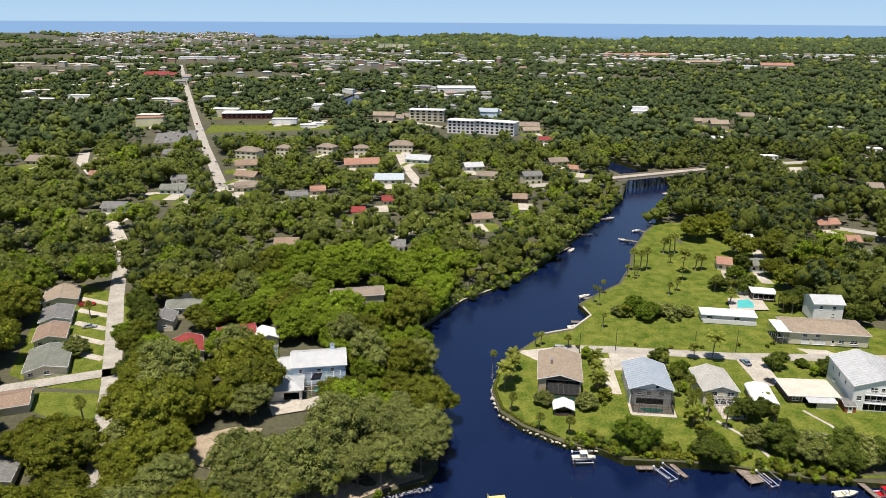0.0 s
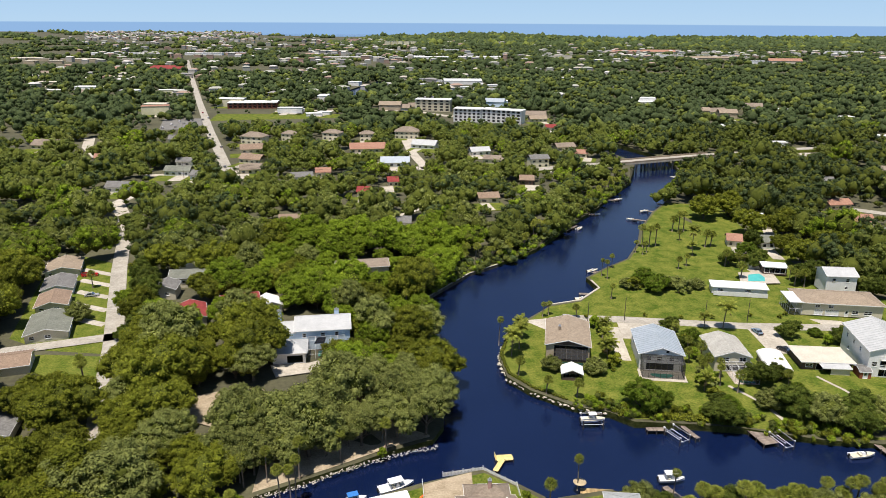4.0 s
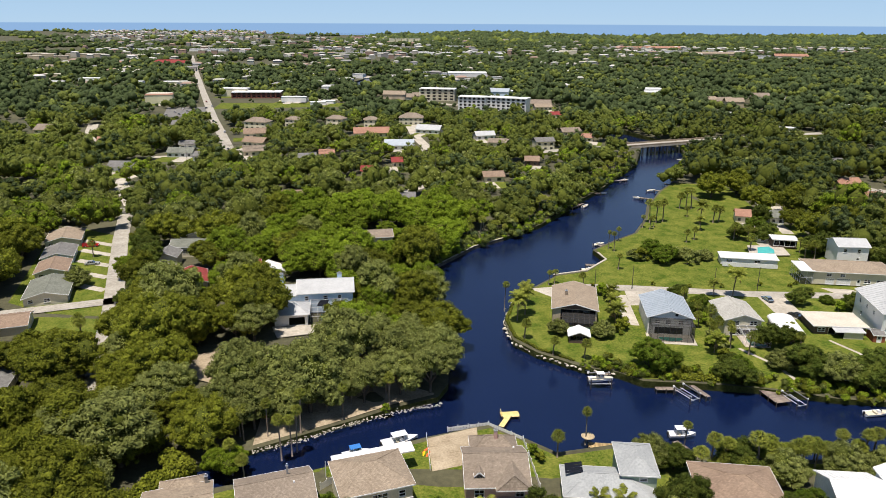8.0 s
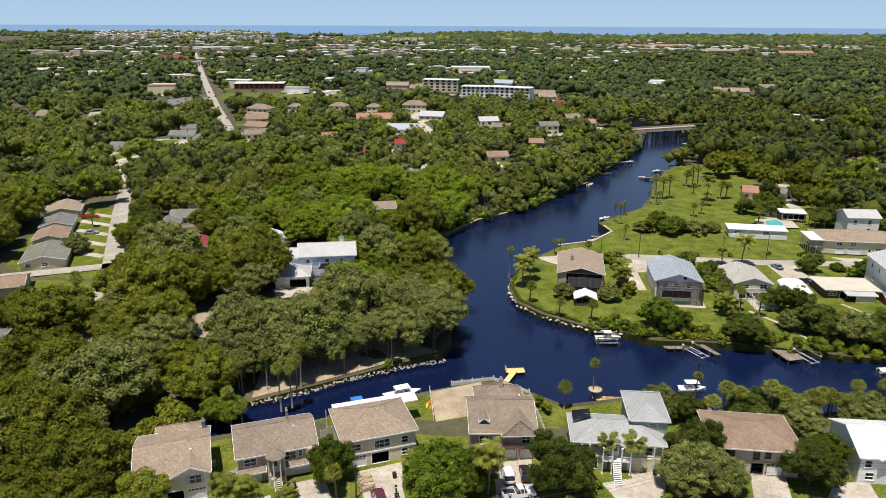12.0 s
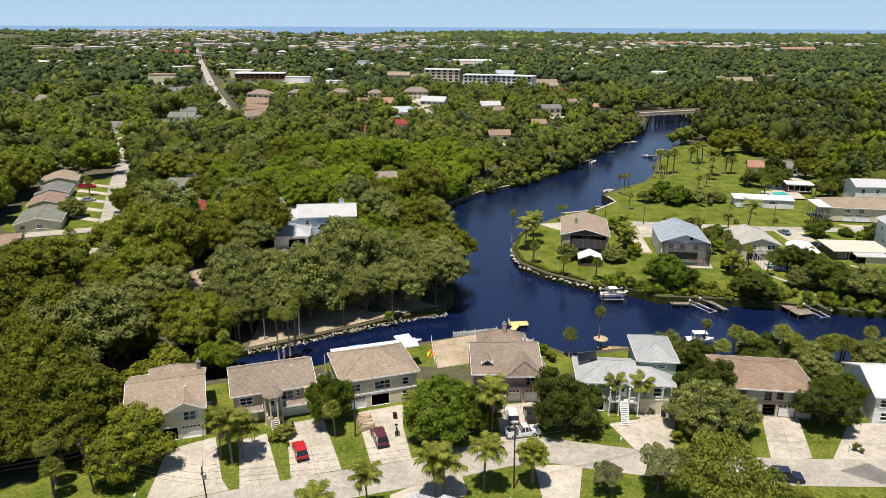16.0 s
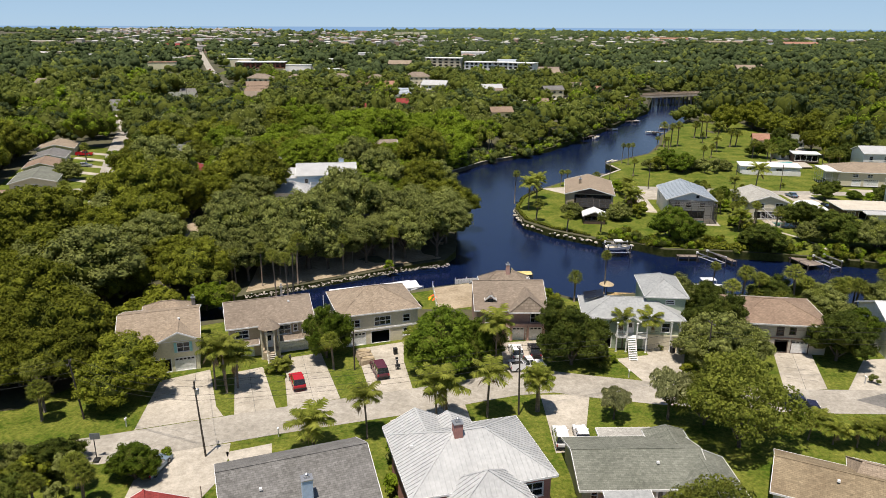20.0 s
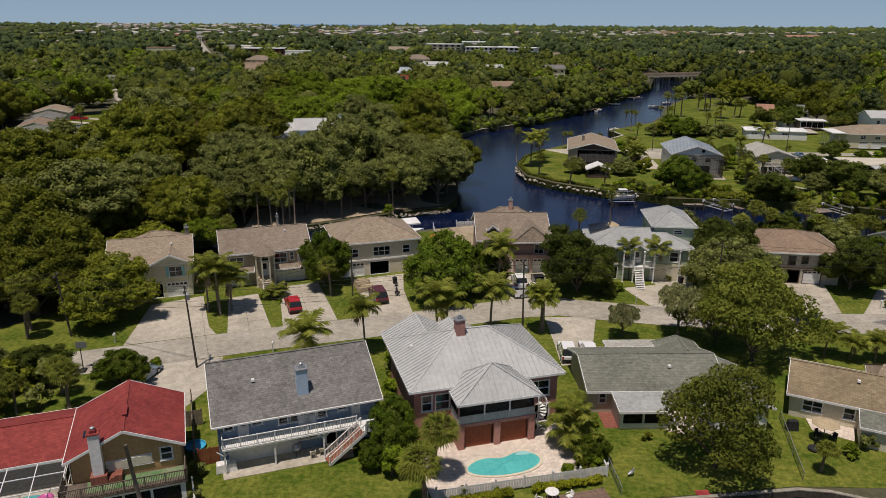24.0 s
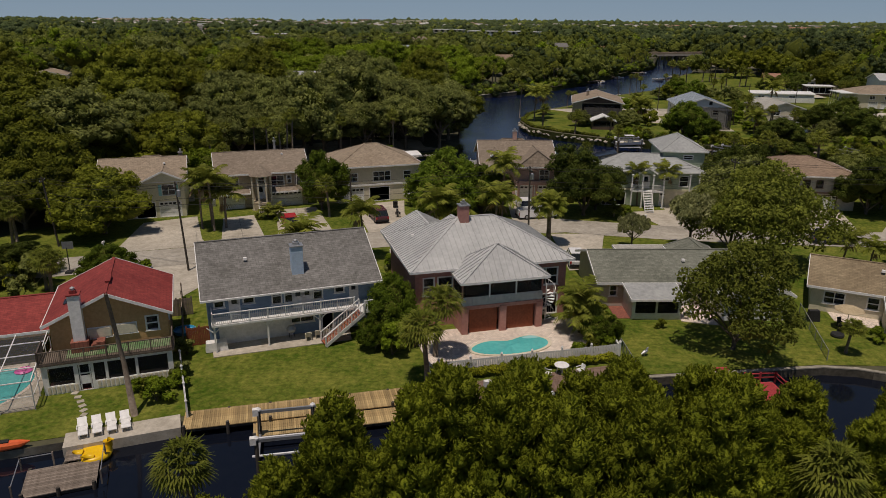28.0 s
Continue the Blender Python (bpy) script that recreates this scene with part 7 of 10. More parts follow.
part("wing", wall_panel(6.2, 2.7, [("w", 1.2, 2.6, 0.9, 2.1), ("w", 3.8, 5.0, 0.9, 2.1)], peak=1.4), M["white"], hD, at=pose(4.1, -8.6, 0))
part("wing_side", Shape().box(4.2, -6.5, 1.35, 0.2, 4.0, 2.7).box(10.2, -4, 1.35, 0.2, 9, 2.7), M["white"], hD)
roof(hD, 6.6, 3.4, 2.7, 0.12, "flat", M["r_palegrey"], 0.2, at=pose(0.6, 5.6, 0), name="carport_roof")
cross_gable(hD, 5.4, 4.5, 1.0, 6.2, 2.9, 1.3, M["beige"], M["r_green"], hip=True)
part("red_paving", Shape().box(-5.5, -6.3, 0.04, 1.5, 3.4, 0.06), M["brick"], hD)
part("patio", Shape().slab([(0.2, -4.9), (0.0, -8.8), (3.4, -9.8), (4.1, -5.0)], 0.03, 0.09), M["paver"], hD)
vent(hD, 2.0, -2.2, 4.1)

hE = house("low_tan_roof_house", "low cream house with tan shingle roof near the canal", 44.6, 68.1, 0, -25, 17.4, 8.4, 2.8, "gx", 1.9, M["cream"], M["r_sand"],
           front=[("w", 1.2, 3.0, 1.0, 2.2), ("w", 5.0, 6.0, 1.0, 2.2), ("w", 10, 12, 1.0, 2.2)])
roof(hE, 5.0, 3.4, 2.3, 0.5, "shed", M["r_green"], 0.2, at=pose(0.2, -6.0, 0), name="porch_roof")
part("porch_side", Shape().box(-2.2, -6.0, 1.1, 0.12, 3.0, 2.2).box(0.2, -7.5, 1.1, 4.8, 0.12, 2.2), M["cream"], hE)
cross_gable(hE, 2.5, 7.0, -0.5, 6.2, 2.9, 1.9, M["cream"], M["r_tan"], hip=True)
vent(hE, -2.6, -1.6, 4.3)
part("patio", Shape().slab([(-7.0, -4.2), (-2.4, -4.2), (-2.6, -6.8), (-6.4, -6.4)], 0.03, 0.08), M["paver"], hE)

# ---- vegetation ----
KEEP_CLEAR = [RIVER, CANAL, FAR_RIVER] + [o for n, o, l in lawns if "shaded" not in l] + [strip(l, w) for l, w in ((LEFT_STREET, 7.5), (SIDE_STREET, 8), (FAR_ROAD, 19), (BRIDGE_ROAD, 16), (RIGHT_ROAD, 14), (STREET, 9))] + KEEP_LANES + [[(-140, 176), (-112, 164), (-92, 158), (-92, 172), (-98, 196), (-104, 214), (-140, 205)]]
HOUSE_SPOTS += [(-46, 169, 5), (-37, 172, 4), (-44, 181, 9), (-42, 187, 9), (-43, 176, 7), (-98, 240, 7), (-97, 228, 6), (-101, 252, 7), (-92, 243, 7), (-93, 233, 4), (-40, 172, 8), (-46, 168, 7), (-34, 256, 5), (-52, 215, 4), (150, 508, 30), (-118, 172, 7)]


def clear_of(x, y, spare=3.0):
    ok = np.ones(len(x), bool)
    for poly in KEEP_CLEAR:
        ok &= ~inside(x, y, poly)
    for hx, hy, r in HOUSE_SPOTS:
        ok &= np.hypot(x - hx, y - hy) > r + spare
    return ok


def scatter(rng, x0, x1, y0, y1, step):
    """Jittered rows of places."""
    gx, gy = np.meshgrid(np.arange(x0, x1, step), np.arange(y0, y1, step * 0.87))
    gx = gx + (np.arange(gx.shape[0])[:, None] % 2) * step / 2
    return (gx + rng.uniform(-0.42, 0.42, gx.shape) * step).ravel(), (gy + rng.uniform(-0.42, 0.42, gy.shape) * step).ravel()


USED = set()
turn_rng = np.random.default_rng(77)


def place(model, x, y, scale=1.0, tall=1.0, z=None, label=""):
    """Set a tree at x, y; the model itself serves first, then its copies."""
    m = pose(x, y, land(x, y) if z is None else z, 0, 0, turn_rng.uniform(0, 360)) @ Matrix.Diagonal((scale, scale, scale * tall, 1))
    if model in USED:
        ob = copy_thing(model, m)
        ob.scale = (scale, scale, scale * tall)
    else:
        USED.add(model)
        ob = model
        ob.matrix_basis = m
    if label:
        ob["label"] = label
    return ob


OAKS = [tree_model("oak_tree", "broad dark green live oak in the riverside woods", 20 + i, rad, bole, tall, 130, 6400, 0.235, "oak", thick=0.38) for i, (rad, bole, tall) in enumerate(((7.6, 1.4, 9.6), (8.6, 1.3, 10.0), (6.8, 1.45, 10.2), (8.0, 1.3, 10.8)))]
BRIGHTS = [tree_model("leafy_tree", "rounded fresh green shade tree", 40 + i, rad, bole, tall, 120, 6000, 0.225, "bright", thick=0.26) for i, (rad, bole, tall) in enumerate(((7.0, 1.4, 9.8), (5.8, 1.3, 9.0)))]
MOSSY = [tree_model("mossy_oak", "grey-green oak hung with moss near the river", 50 + i, rad, bole, tall, 120, 6000, 0.235, "moss", thick=0.38) for i, (rad, bole, tall) in enumerate(((7.2, 3.0, 9.6), (6.4, 2.8, 10.4)))]
BANK_OAK = tree_model("mossy_oak", "tall mossy oak on bare trunks leaning over the canal bank", 54, 6.6, 3.4, 10.2, 130, 6800, 0.235, "moss", thick=0.34, limbs=7)
YARD = [tree_model("shade_tree", "leafy green shade tree in a front garden", 70 + i, 5.4, 0.7, 8.8, 120, 8000, 0.17, lf, thick=0.26) for i, lf in enumerate(("garden", "gardendark", "moss", "oak"))]
AIRY = tree_model("shade_tree", "tall open olive-green shade tree on the lawn", 76, 5.6, 0.9, 10.0, 130, 9500, 0.165, "airy", thick=0.2, solid_clumps=False, limbs=6)
WILLOW = tree_model("weeping_tree", "airy grey-green weeping tree on the verge", 80, 3.2, 2.2, 4.6, 46, 3000, 0.24, "willow", thick=0.16, tufts=-1, solid_clumps=False)
CYPRESS = [tree_model("cypress_tree", "dense green cypress with upward tufts on the canal bank", 90 + i, 3.6, 0.6, 9.4, 170, 14000, 0.17, "pine", flat=1.5, cone=0.78, thick=0.25, tufts=1) for i in range(3)]
SHRUB = [tree_model("garden_shrub", "rounded green garden shrub", 100 + i, 1.3, 0.1, 1.7, 9, 650, 0.15, lf, thick=0.05, category="shrub", limbs=3) for i, lf in enumerate(("oak", "bright", "moss"))]
SABAL = [palm_model("cabbage_palm", "cabbage palm with a round head of fan fronds", 60 + i, h, 1.6, 48, "fan", 0.4) for i, h in enumerate((7.5, 5.0, 10.5))]
QUEEN = [palm_model("queen_palm", "slender palm with drooping feather fronds", 65 + i, h, 2.9, 17, "feather", 0.5, 0.14, 2) for i, h in enumerate((6.4, 4.4))]
DATE = palm_model("date_palm", "stout date palm with a full round crown", 68, 5.2, 2.5, 44, "feather", 0.1, 0.3, 0)
PYGMY = palm_model("pygmy_palm", "low bushy palm with arching fronds", 69, 1.4, 2.1, 16, "feather", 0.1, 0.1, 0)

# front gardens and verges
for mdl, x, y, s, t in ((YARD[3], -48.4, 90.6, 1.2, 0.85), (SABAL[1], -56.9, 84.1, 1.1, 0.9), (QUEEN[0], -36.2, 93.6, 1.0, 1.05), (QUEEN[0], -34.2, 92.6, 1.1, 1.0), (QUEEN[1], -33.0, 94.0, 1.1, 1.0), (QUEEN[0], -35.2, 94.8, 0.9, 0.9),
                        (YARD[0], -21.6, 104.6, 0.78, 1.4), (SABAL[1], -19.8, 100.5, 1.05, 0.95), (YARD[0], -2.6, 101.2, 1.2, 1.0), (YARD[0], 2.6, 103.6, 0.9, 1.0), (QUEEN[0], 5.6, 102.2, 1.1, 1.1), (YARD[1], 17.8, 103.4, 1.0, 1.12), (YARD[1], 20.2, 106.6, 0.7, 1.1),
                        (QUEEN[0], 27.2, 109.6, 0.85, 1.0), (QUEEN[0], 31.2, 109.8, 0.9, 0.95), (YARD[2], 40.6, 104.4, 1.1, 1.0), (YARD[2], 44.8, 103.0, 0.95, 1.0), (YARD[1], 42.0, 110.8, 0.9, 1.2), (YARD[1], 61.0, 106.2, 0.95, 1.05), (YARD[0], 65.0, 109.5, 0.85, 1.1),
                        (QUEEN[0], -12.1, 81.2, 0.95, 1.0), (QUEEN[0], -3.1, 84.6, 1.05, 1.0), (QUEEN[1], -1.8, 85.2, 1.2, 1.0), (QUEEN[0], 3.8, 87.0, 1.1, 0.95), (DATE, 10.9, 88.8, 1.0, 1.0), (QUEEN[1], -18.6, 78.6, 1.25, 0.8), (WILLOW, 21.2, 87.0, 0.75, 1.0), (WILLOW, 28.7, 87.2, 1.12, 1.05),
                        (AIRY, 36.0, 80.6, 1.25, 1.05), (AIRY, 33.2, 86.0, 0.9, 1.0), (SABAL[1], 38.6, 96.2, 0.8, 0.9), (QUEEN[1], 45.7, 82.6, 0.8, 0.9), (QUEEN[1], 48.4, 81.6, 0.72, 0.8), (QUEEN[1], 51.2, 81.0, 0.75, 0.8), (QUEEN[1], 54.2, 81.6, 0.72, 0.8), (QUEEN[1], 57.4, 80.6, 0.75, 0.8),
                        (AIRY, 23.8, 58.2, 1.0, 1.05), (YARD[0], -6.4, 59.4, 0.56, 1.3), (YARD[0], -7.9, 57.2, 0.34, 1.1), (SHRUB[1], -6.2, 56.0, 1.4, 1.2), (SABAL[1], -3.1, 51.4, 1.3, 0.75), (SABAL[1], -2.6, 55.6, 1.3, 0.8), (PYGMY, 10.6, 61.0, 1.15, 1.2), (PYGMY, 11.6, 59.4, 1.0, 1.1), (YARD[0], 12.4, 58.6, 0.36, 1.0), (QUEEN[1], 10.9, 62.4, 0.95, 0.8), (SHRUB[1], 11.8, 61.6, 1.3, 1.0),
                        (SABAL[1], 33.6, 57.9, 0.75, 0.7), (YARD[0], -38.6, 71.6, 0.62, 0.9), (SABAL[1], -44.6, 69.8, 1.0, 0.75), (SABAL[1], -50.6, 68.2, 0.9, 0.7), (YARD[1], -52.0, 63.4, 0.8, 0.9), (YARD[2], -60.5, 64, 0.8, 0.9), (SABAL[1], -47.2, 65.5, 0.9, 0.8),
                        (PYGMY, 22.2, 102.6, 0.9, 0.9), (PYGMY, -28.6, 99.4, 0.8, 0.9), (PYGMY, -27.6, 100.4, 0.8, 0.9), (QUEEN[1], -7.6, 108.2, 0.8, 0.8), (YARD[2], 40.8, 134.6 - 6, 0.85, 0.9), (SABAL[2], 29.0, 134.8, 0.75, 1.0), (SABAL[1], 22.2, 129.6, 1.0, 1.0), (SABAL[2], 49.2, 131.6, 0.75, 0.9)):
    place(mdl, x, y, s, t)
for i, (x, y, s) in enumerate(((-23.4, 47.4, 1.1), (-22.6, 49.6, 0.8), (-23.0, 51.4, 0.8), (-24.6, 48.6, 0.7), (-25.6, 48.9, 0.6), (-24.2, 55.2, 0.9), (0.2, 53.2, 0.55), (3.0, 53.8, 0.4), (9.8, 56.4, 0.7), (11.2, 57.0, 0.8), (12.6, 57.6, 0.8), (17.4, 65.2, 0.5), (18.6, 65.1, 0.5), (24.4, 104.2, 0.8), (33.4, 109.0, 0.6), (35.2, 100.4, 1.1), (36.6, 101.6, 1.0), (62.8, 98.6, 0.8), (-29.8, 98.6, 0.5), (-26.9, 97.6, 0.4),
                               (0.4, 103.8, 0.6), (18.6, 62.6, 0.5), (37.6, 60.4, 0.8), (39.8, 61.6, 0.9), (-36.5, 76.0, 0.8), (-8.2, 77.5, 1.2), (-7.6, 75.0, 1.3), (-7.2, 72.6, 1.2), (-7.6, 70.0, 1.3), (14.0, 118, 1.0), (18.4, 128, 1.2), (17.2, 131, 1.2), (12.6, 62.8, 1.0), (13.0, 65.0, 0.9))):
    place(SHRUB[i % 3 if i % 4 else 1], x, y, s)
for x, y, s, t in ((-9.6, 29.6, 0.8, 0.8), (-6.8, 31.0, 0.95, 0.95), (-4.6, 30.6, 0.8, 0.82), (-2.6, 31.6, 0.95, 0.98), (0.6, 33.8, 0.8, 0.86), (3.2, 36.0, 0.9, 1.0), (1.8, 32.0, 1.0, 0.95), (5.4, 34.6, 0.85, 0.8), (7.8, 33.6, 0.95, 0.9), (10.0, 35.0, 0.9, 0.92), (12.6, 35.6, 0.95, 0.94), (15.4, 35.6, 0.9, 0.82), (12.4, 32.0, 1.0, 0.9), (17.6, 34.0, 0.8, 0.82), (-12.4, 28.4, 0.8, 0.66), (9.0, 31.2, 1.0, 0.9), (5.0, 31.0, 1.0, 0.9), (21.6, 33.2, 0.9, 0.85), (24.5, 36.0, 0.9, 0.9), (-0.9, 32.6, 1.15, 0.86), (3.2, 33.6, 1.15, 0.84), (6.4, 36.2, 1.0, 0.8), (8.6, 35.6, 1.1, 0.82), (14.2, 33.8, 1.1, 0.84), (18.8, 36.2, 1.0, 0.78)):
    place(CYPRESS[int(abs(x) * 7) % 3], x, y, s * 1.12, t, z=0.0)
for x, y, s, h in ((-14.8, 32.2, 1.15, 5.2), (20.4, 38.0, 0.8, 4.6), (19.4, 31.8, 1.3, 5.6)):
    place(SABAL[1], x, y, s, h / 5.0 / s, z=0.0)


def hedge(name, label, line, width, height, count, size, leaf, seed, z=0.0):
    rng = np.random.default_rng(seed)
    L = [Vector(p) for p in line]
    c = []
    for a, b in zip(L[:-1], L[1:]):
        n = max(2, int((b - a).length / (width * 0.6)))
        c += [(*(a.lerp(b, i / n) + Vector(rng.normal(scale=width * 0.08, size=2))), z + height * rng.uniform(0.42, 0.6)) for i in range(n)]
    c = np.array(c)
    r = np.full(len(c), width * 0.55) * rng.uniform(0.85, 1.15, len(c))
    v, q = leaves(rng, c, r, count, size, height / width)
    iv, iq = ICO1
    root = thing(name, label, "hedge", Matrix())
    part("leaves", raw_mesh("leaves", v, None, [M[leaf]], quads=q), None, root)
    # hedge core in the dark colour that stands for inner shade
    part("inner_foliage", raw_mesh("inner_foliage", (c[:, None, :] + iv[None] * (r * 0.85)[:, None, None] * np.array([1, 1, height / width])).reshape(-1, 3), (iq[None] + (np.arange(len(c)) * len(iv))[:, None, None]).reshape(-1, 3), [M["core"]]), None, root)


hedge("yellow_hedge", "clipped yellow-green hedge below the white fence", [(-1.2, 51.7), (4.6, 53.2)], 0.8, 0.7, 1800, 0.1, "yellowleaf", 1, 0.12)
hedge("yellow_hedge", "clipped yellow-green hedge below the white fence", [(6.6, 53.8), (12.9, 55.5)], 0.8, 0.7, 2000, 0.1, "yellowleaf", 2, 0.12)
hedge("garden_hedge", "low mangrove scrub along the canal edge", [(46, 166), (56, 164.6), (66, 163.6), (75, 162.6)], 2.4, 1.8, 2400, 0.28, "oak", 5, 0.5)
hedge("garden_hedge", "low green shrubs round the river point", [(26, 225), (19.5, 214), (16.4, 200), (18, 188), (24, 180), (33, 173)], 1.1, 0.9, 1400, 0.2, "oak", 6, 0.8)
hedge("garden_hedge", "dark hedge along the oak wood edge", [(-58, 112), (-53, 121), (-60, 126)], 4.5, 4.5, 2600, 0.34, "oak", 7, 0.2)

# mixed planting between the point gardens
rng = np.random.default_rng(44)
for line, n in (([(50.4, 222), (50.2, 206), (48.8, 190)], 11), ([(75, 222), (74.8, 206), (74.0, 190), (73, 178), (74, 166)], 20), ([(97, 200), (97, 186), (96, 172)], 8)):
    for i in range(n):
        f = (i + rng.uniform(0, 0.6)) / n * (len(line) - 1)
        k = min(int(f), len(line) - 2)
        p = Vector(line[k]).lerp(Vector(line[k + 1]), f - k)
        m = rng.random()
        mdl, s_ = (SHRUB[int(rng.integers(3))], rng.uniform(1.2, 2.1)) if m < 0.5 else (YARD[int(rng.integers(2))], rng.uniform(0.35, 0.6)) if m < 0.75 else (SABAL[1], rng.uniform(0.8, 1.05)) if m < 0.9 else (QUEEN[1], 1.0)
        place(mdl, p.x + rng.uniform(-1.6, 1.6), p.y, s_, rng.uniform(0.8, 1.15))

# trees of the river point and the lawn beyond
for mdl, x, y, s, t in ((YARD[0], 51.5, 168.5, 1.1, 1.0), (YARD[0], 55.8, 169.5, 0.8, 0.9), (YARD[1], 71.2, 162.8, 0.95, 0.75), (YARD[0], 74.2, 166, 0.8, 0.8), (YARD[1], 92.5, 166.5, 1.1, 0.85), (YARD[2], 98, 162, 1.1, 0.9), (YARD[1], 104, 160.5, 1.15, 0.9), (YARD[2], 110.5, 162.5, 1.0, 0.9), (YARD[1], 116.5, 161.5, 1.0, 0.85), (YARD[2], 86.8, 171, 0.8, 0.8), (YARD[1], 123, 160, 1.0, 0.9),
                        (YARD[1], 88.6, 183.2, 0.85, 0.95), (YARD[2], 30.6, 190.6, 0.62, 0.85), (YARD[2], 43.0, 189.6, 0.7, 0.8), (YARD[0], 76.6, 262.0, 0.95, 0.95), (YARD[2], 84.6, 259.6, 0.85, 0.7), (YARD[2], 69.6, 259.4, 0.7, 0.7), (YARD[2], 90, 262, 0.7, 0.7), (SABAL[0], 83.4, 303.5, 0.85, 0.8), (SABAL[0], 86, 301, 0.85, 0.8), (SABAL[0], 88.5, 304, 0.8, 0.8), (SABAL[1], 109, 323, 0.9, 0.9), (QUEEN[0], 107.6, 300, 0.9, 0.9),
                        (SABAL[2], 63.6, 269, 0.75, 0.95), (SABAL[2], 62.0, 272.5, 0.7, 0.95), (SABAL[0], 60.6, 247.6, 0.9, 0.8), (SABAL[2], 12.6 + 3.6, 207.5, 0.8, 1.05), (QUEEN[0], 22.4, 204.6, 1.2, 1.0), (QUEEN[0], 19.6, 199.5, 1.2, 1.0), (QUEEN[0], 23.4, 213, 1.0, 0.95), (SABAL[1], 20.6, 187.0, 1.1, 0.9), (SABAL[1], 27.4, 176.6, 1.0, 0.9), (SABAL[1], 35.6, 174.6, 1.05, 0.9), (SABAL[0], 33.0, 230.5, 0.8, 0.8), (SABAL[0], 35.2, 232, 0.8, 0.75), (SABAL[1], 44.8, 230, 1.0, 0.8),
                        (SABAL[0], 68.5, 283.0, 0.8, 0.9), (YARD[1], 111.6, 215.5, 0.72, 0.9), (YARD[0], 121.6, 217, 0.5, 0.6), (YARD[1], 127, 211.5, 0.72, 0.85), (QUEEN[0], 86.6, 221.8, 0.9, 0.8), (SABAL[1], 76.6, 196, 1.1, 1.1), (SABAL[0], 79.0, 186.5, 0.9, 0.8), (SABAL[0], 77.5, 182, 0.9, 0.9), (SABAL[1], 81, 178, 1.1, 1.0), (SABAL[1], 76, 189, 1.1, 1.0), (SABAL[0], 137, 270, 0.9, 0.8), (SABAL[0], 124, 284, 0.9, 0.8), (YARD[1], 141, 268, 0.9, 1.0), (YARD[1], 128.5, 285, 0.9, 1.0), (YARD[1], 119.5, 289, 0.8, 0.9), (YARD[0], 131.5, 300, 0.9, 0.9), (SABAL[1], 96, 282, 1.0, 0.9), (SABAL[1], 100.5, 286, 1.0, 0.9), (YARD[1], 160, 252, 0.9, 1.0), (YARD[1], 164, 262, 1.0, 1.0), (YARD[1], 160, 212, 0.8, 0.9)):
    place(mdl, x, y, s, t)
rng = np.random.default_rng(31)
for i in range(56):
    x = 50 + i * 1.08
    place(SABAL[1] if rng.random() < 0.75 else SABAL[0], x, 122.6 + rng.uniform(0, 6.2) + (1.5 if x > 60 else 0), rng.uniform(0.95, 1.3), rng.uniform(0.5, 0.95))
for x, y, s in ((58, 124, 0.9), (66, 123, 0.9), (79, 124.5, 1.0), (90, 125, 1.0), (100, 126, 1.0), (45.5, 126, 0.8), (107, 125, 1.0)):
    place(YARD[2 if x > 60 else 1], x, y, s, 0.85)
for x, y in ((48, 229.6), (69, 231.5), (81, 229.6), (92, 230), (106, 232), (116, 231), (119, 233.5), (122, 234.5)):
    place(SHRUB[0], x, y, 0.8)

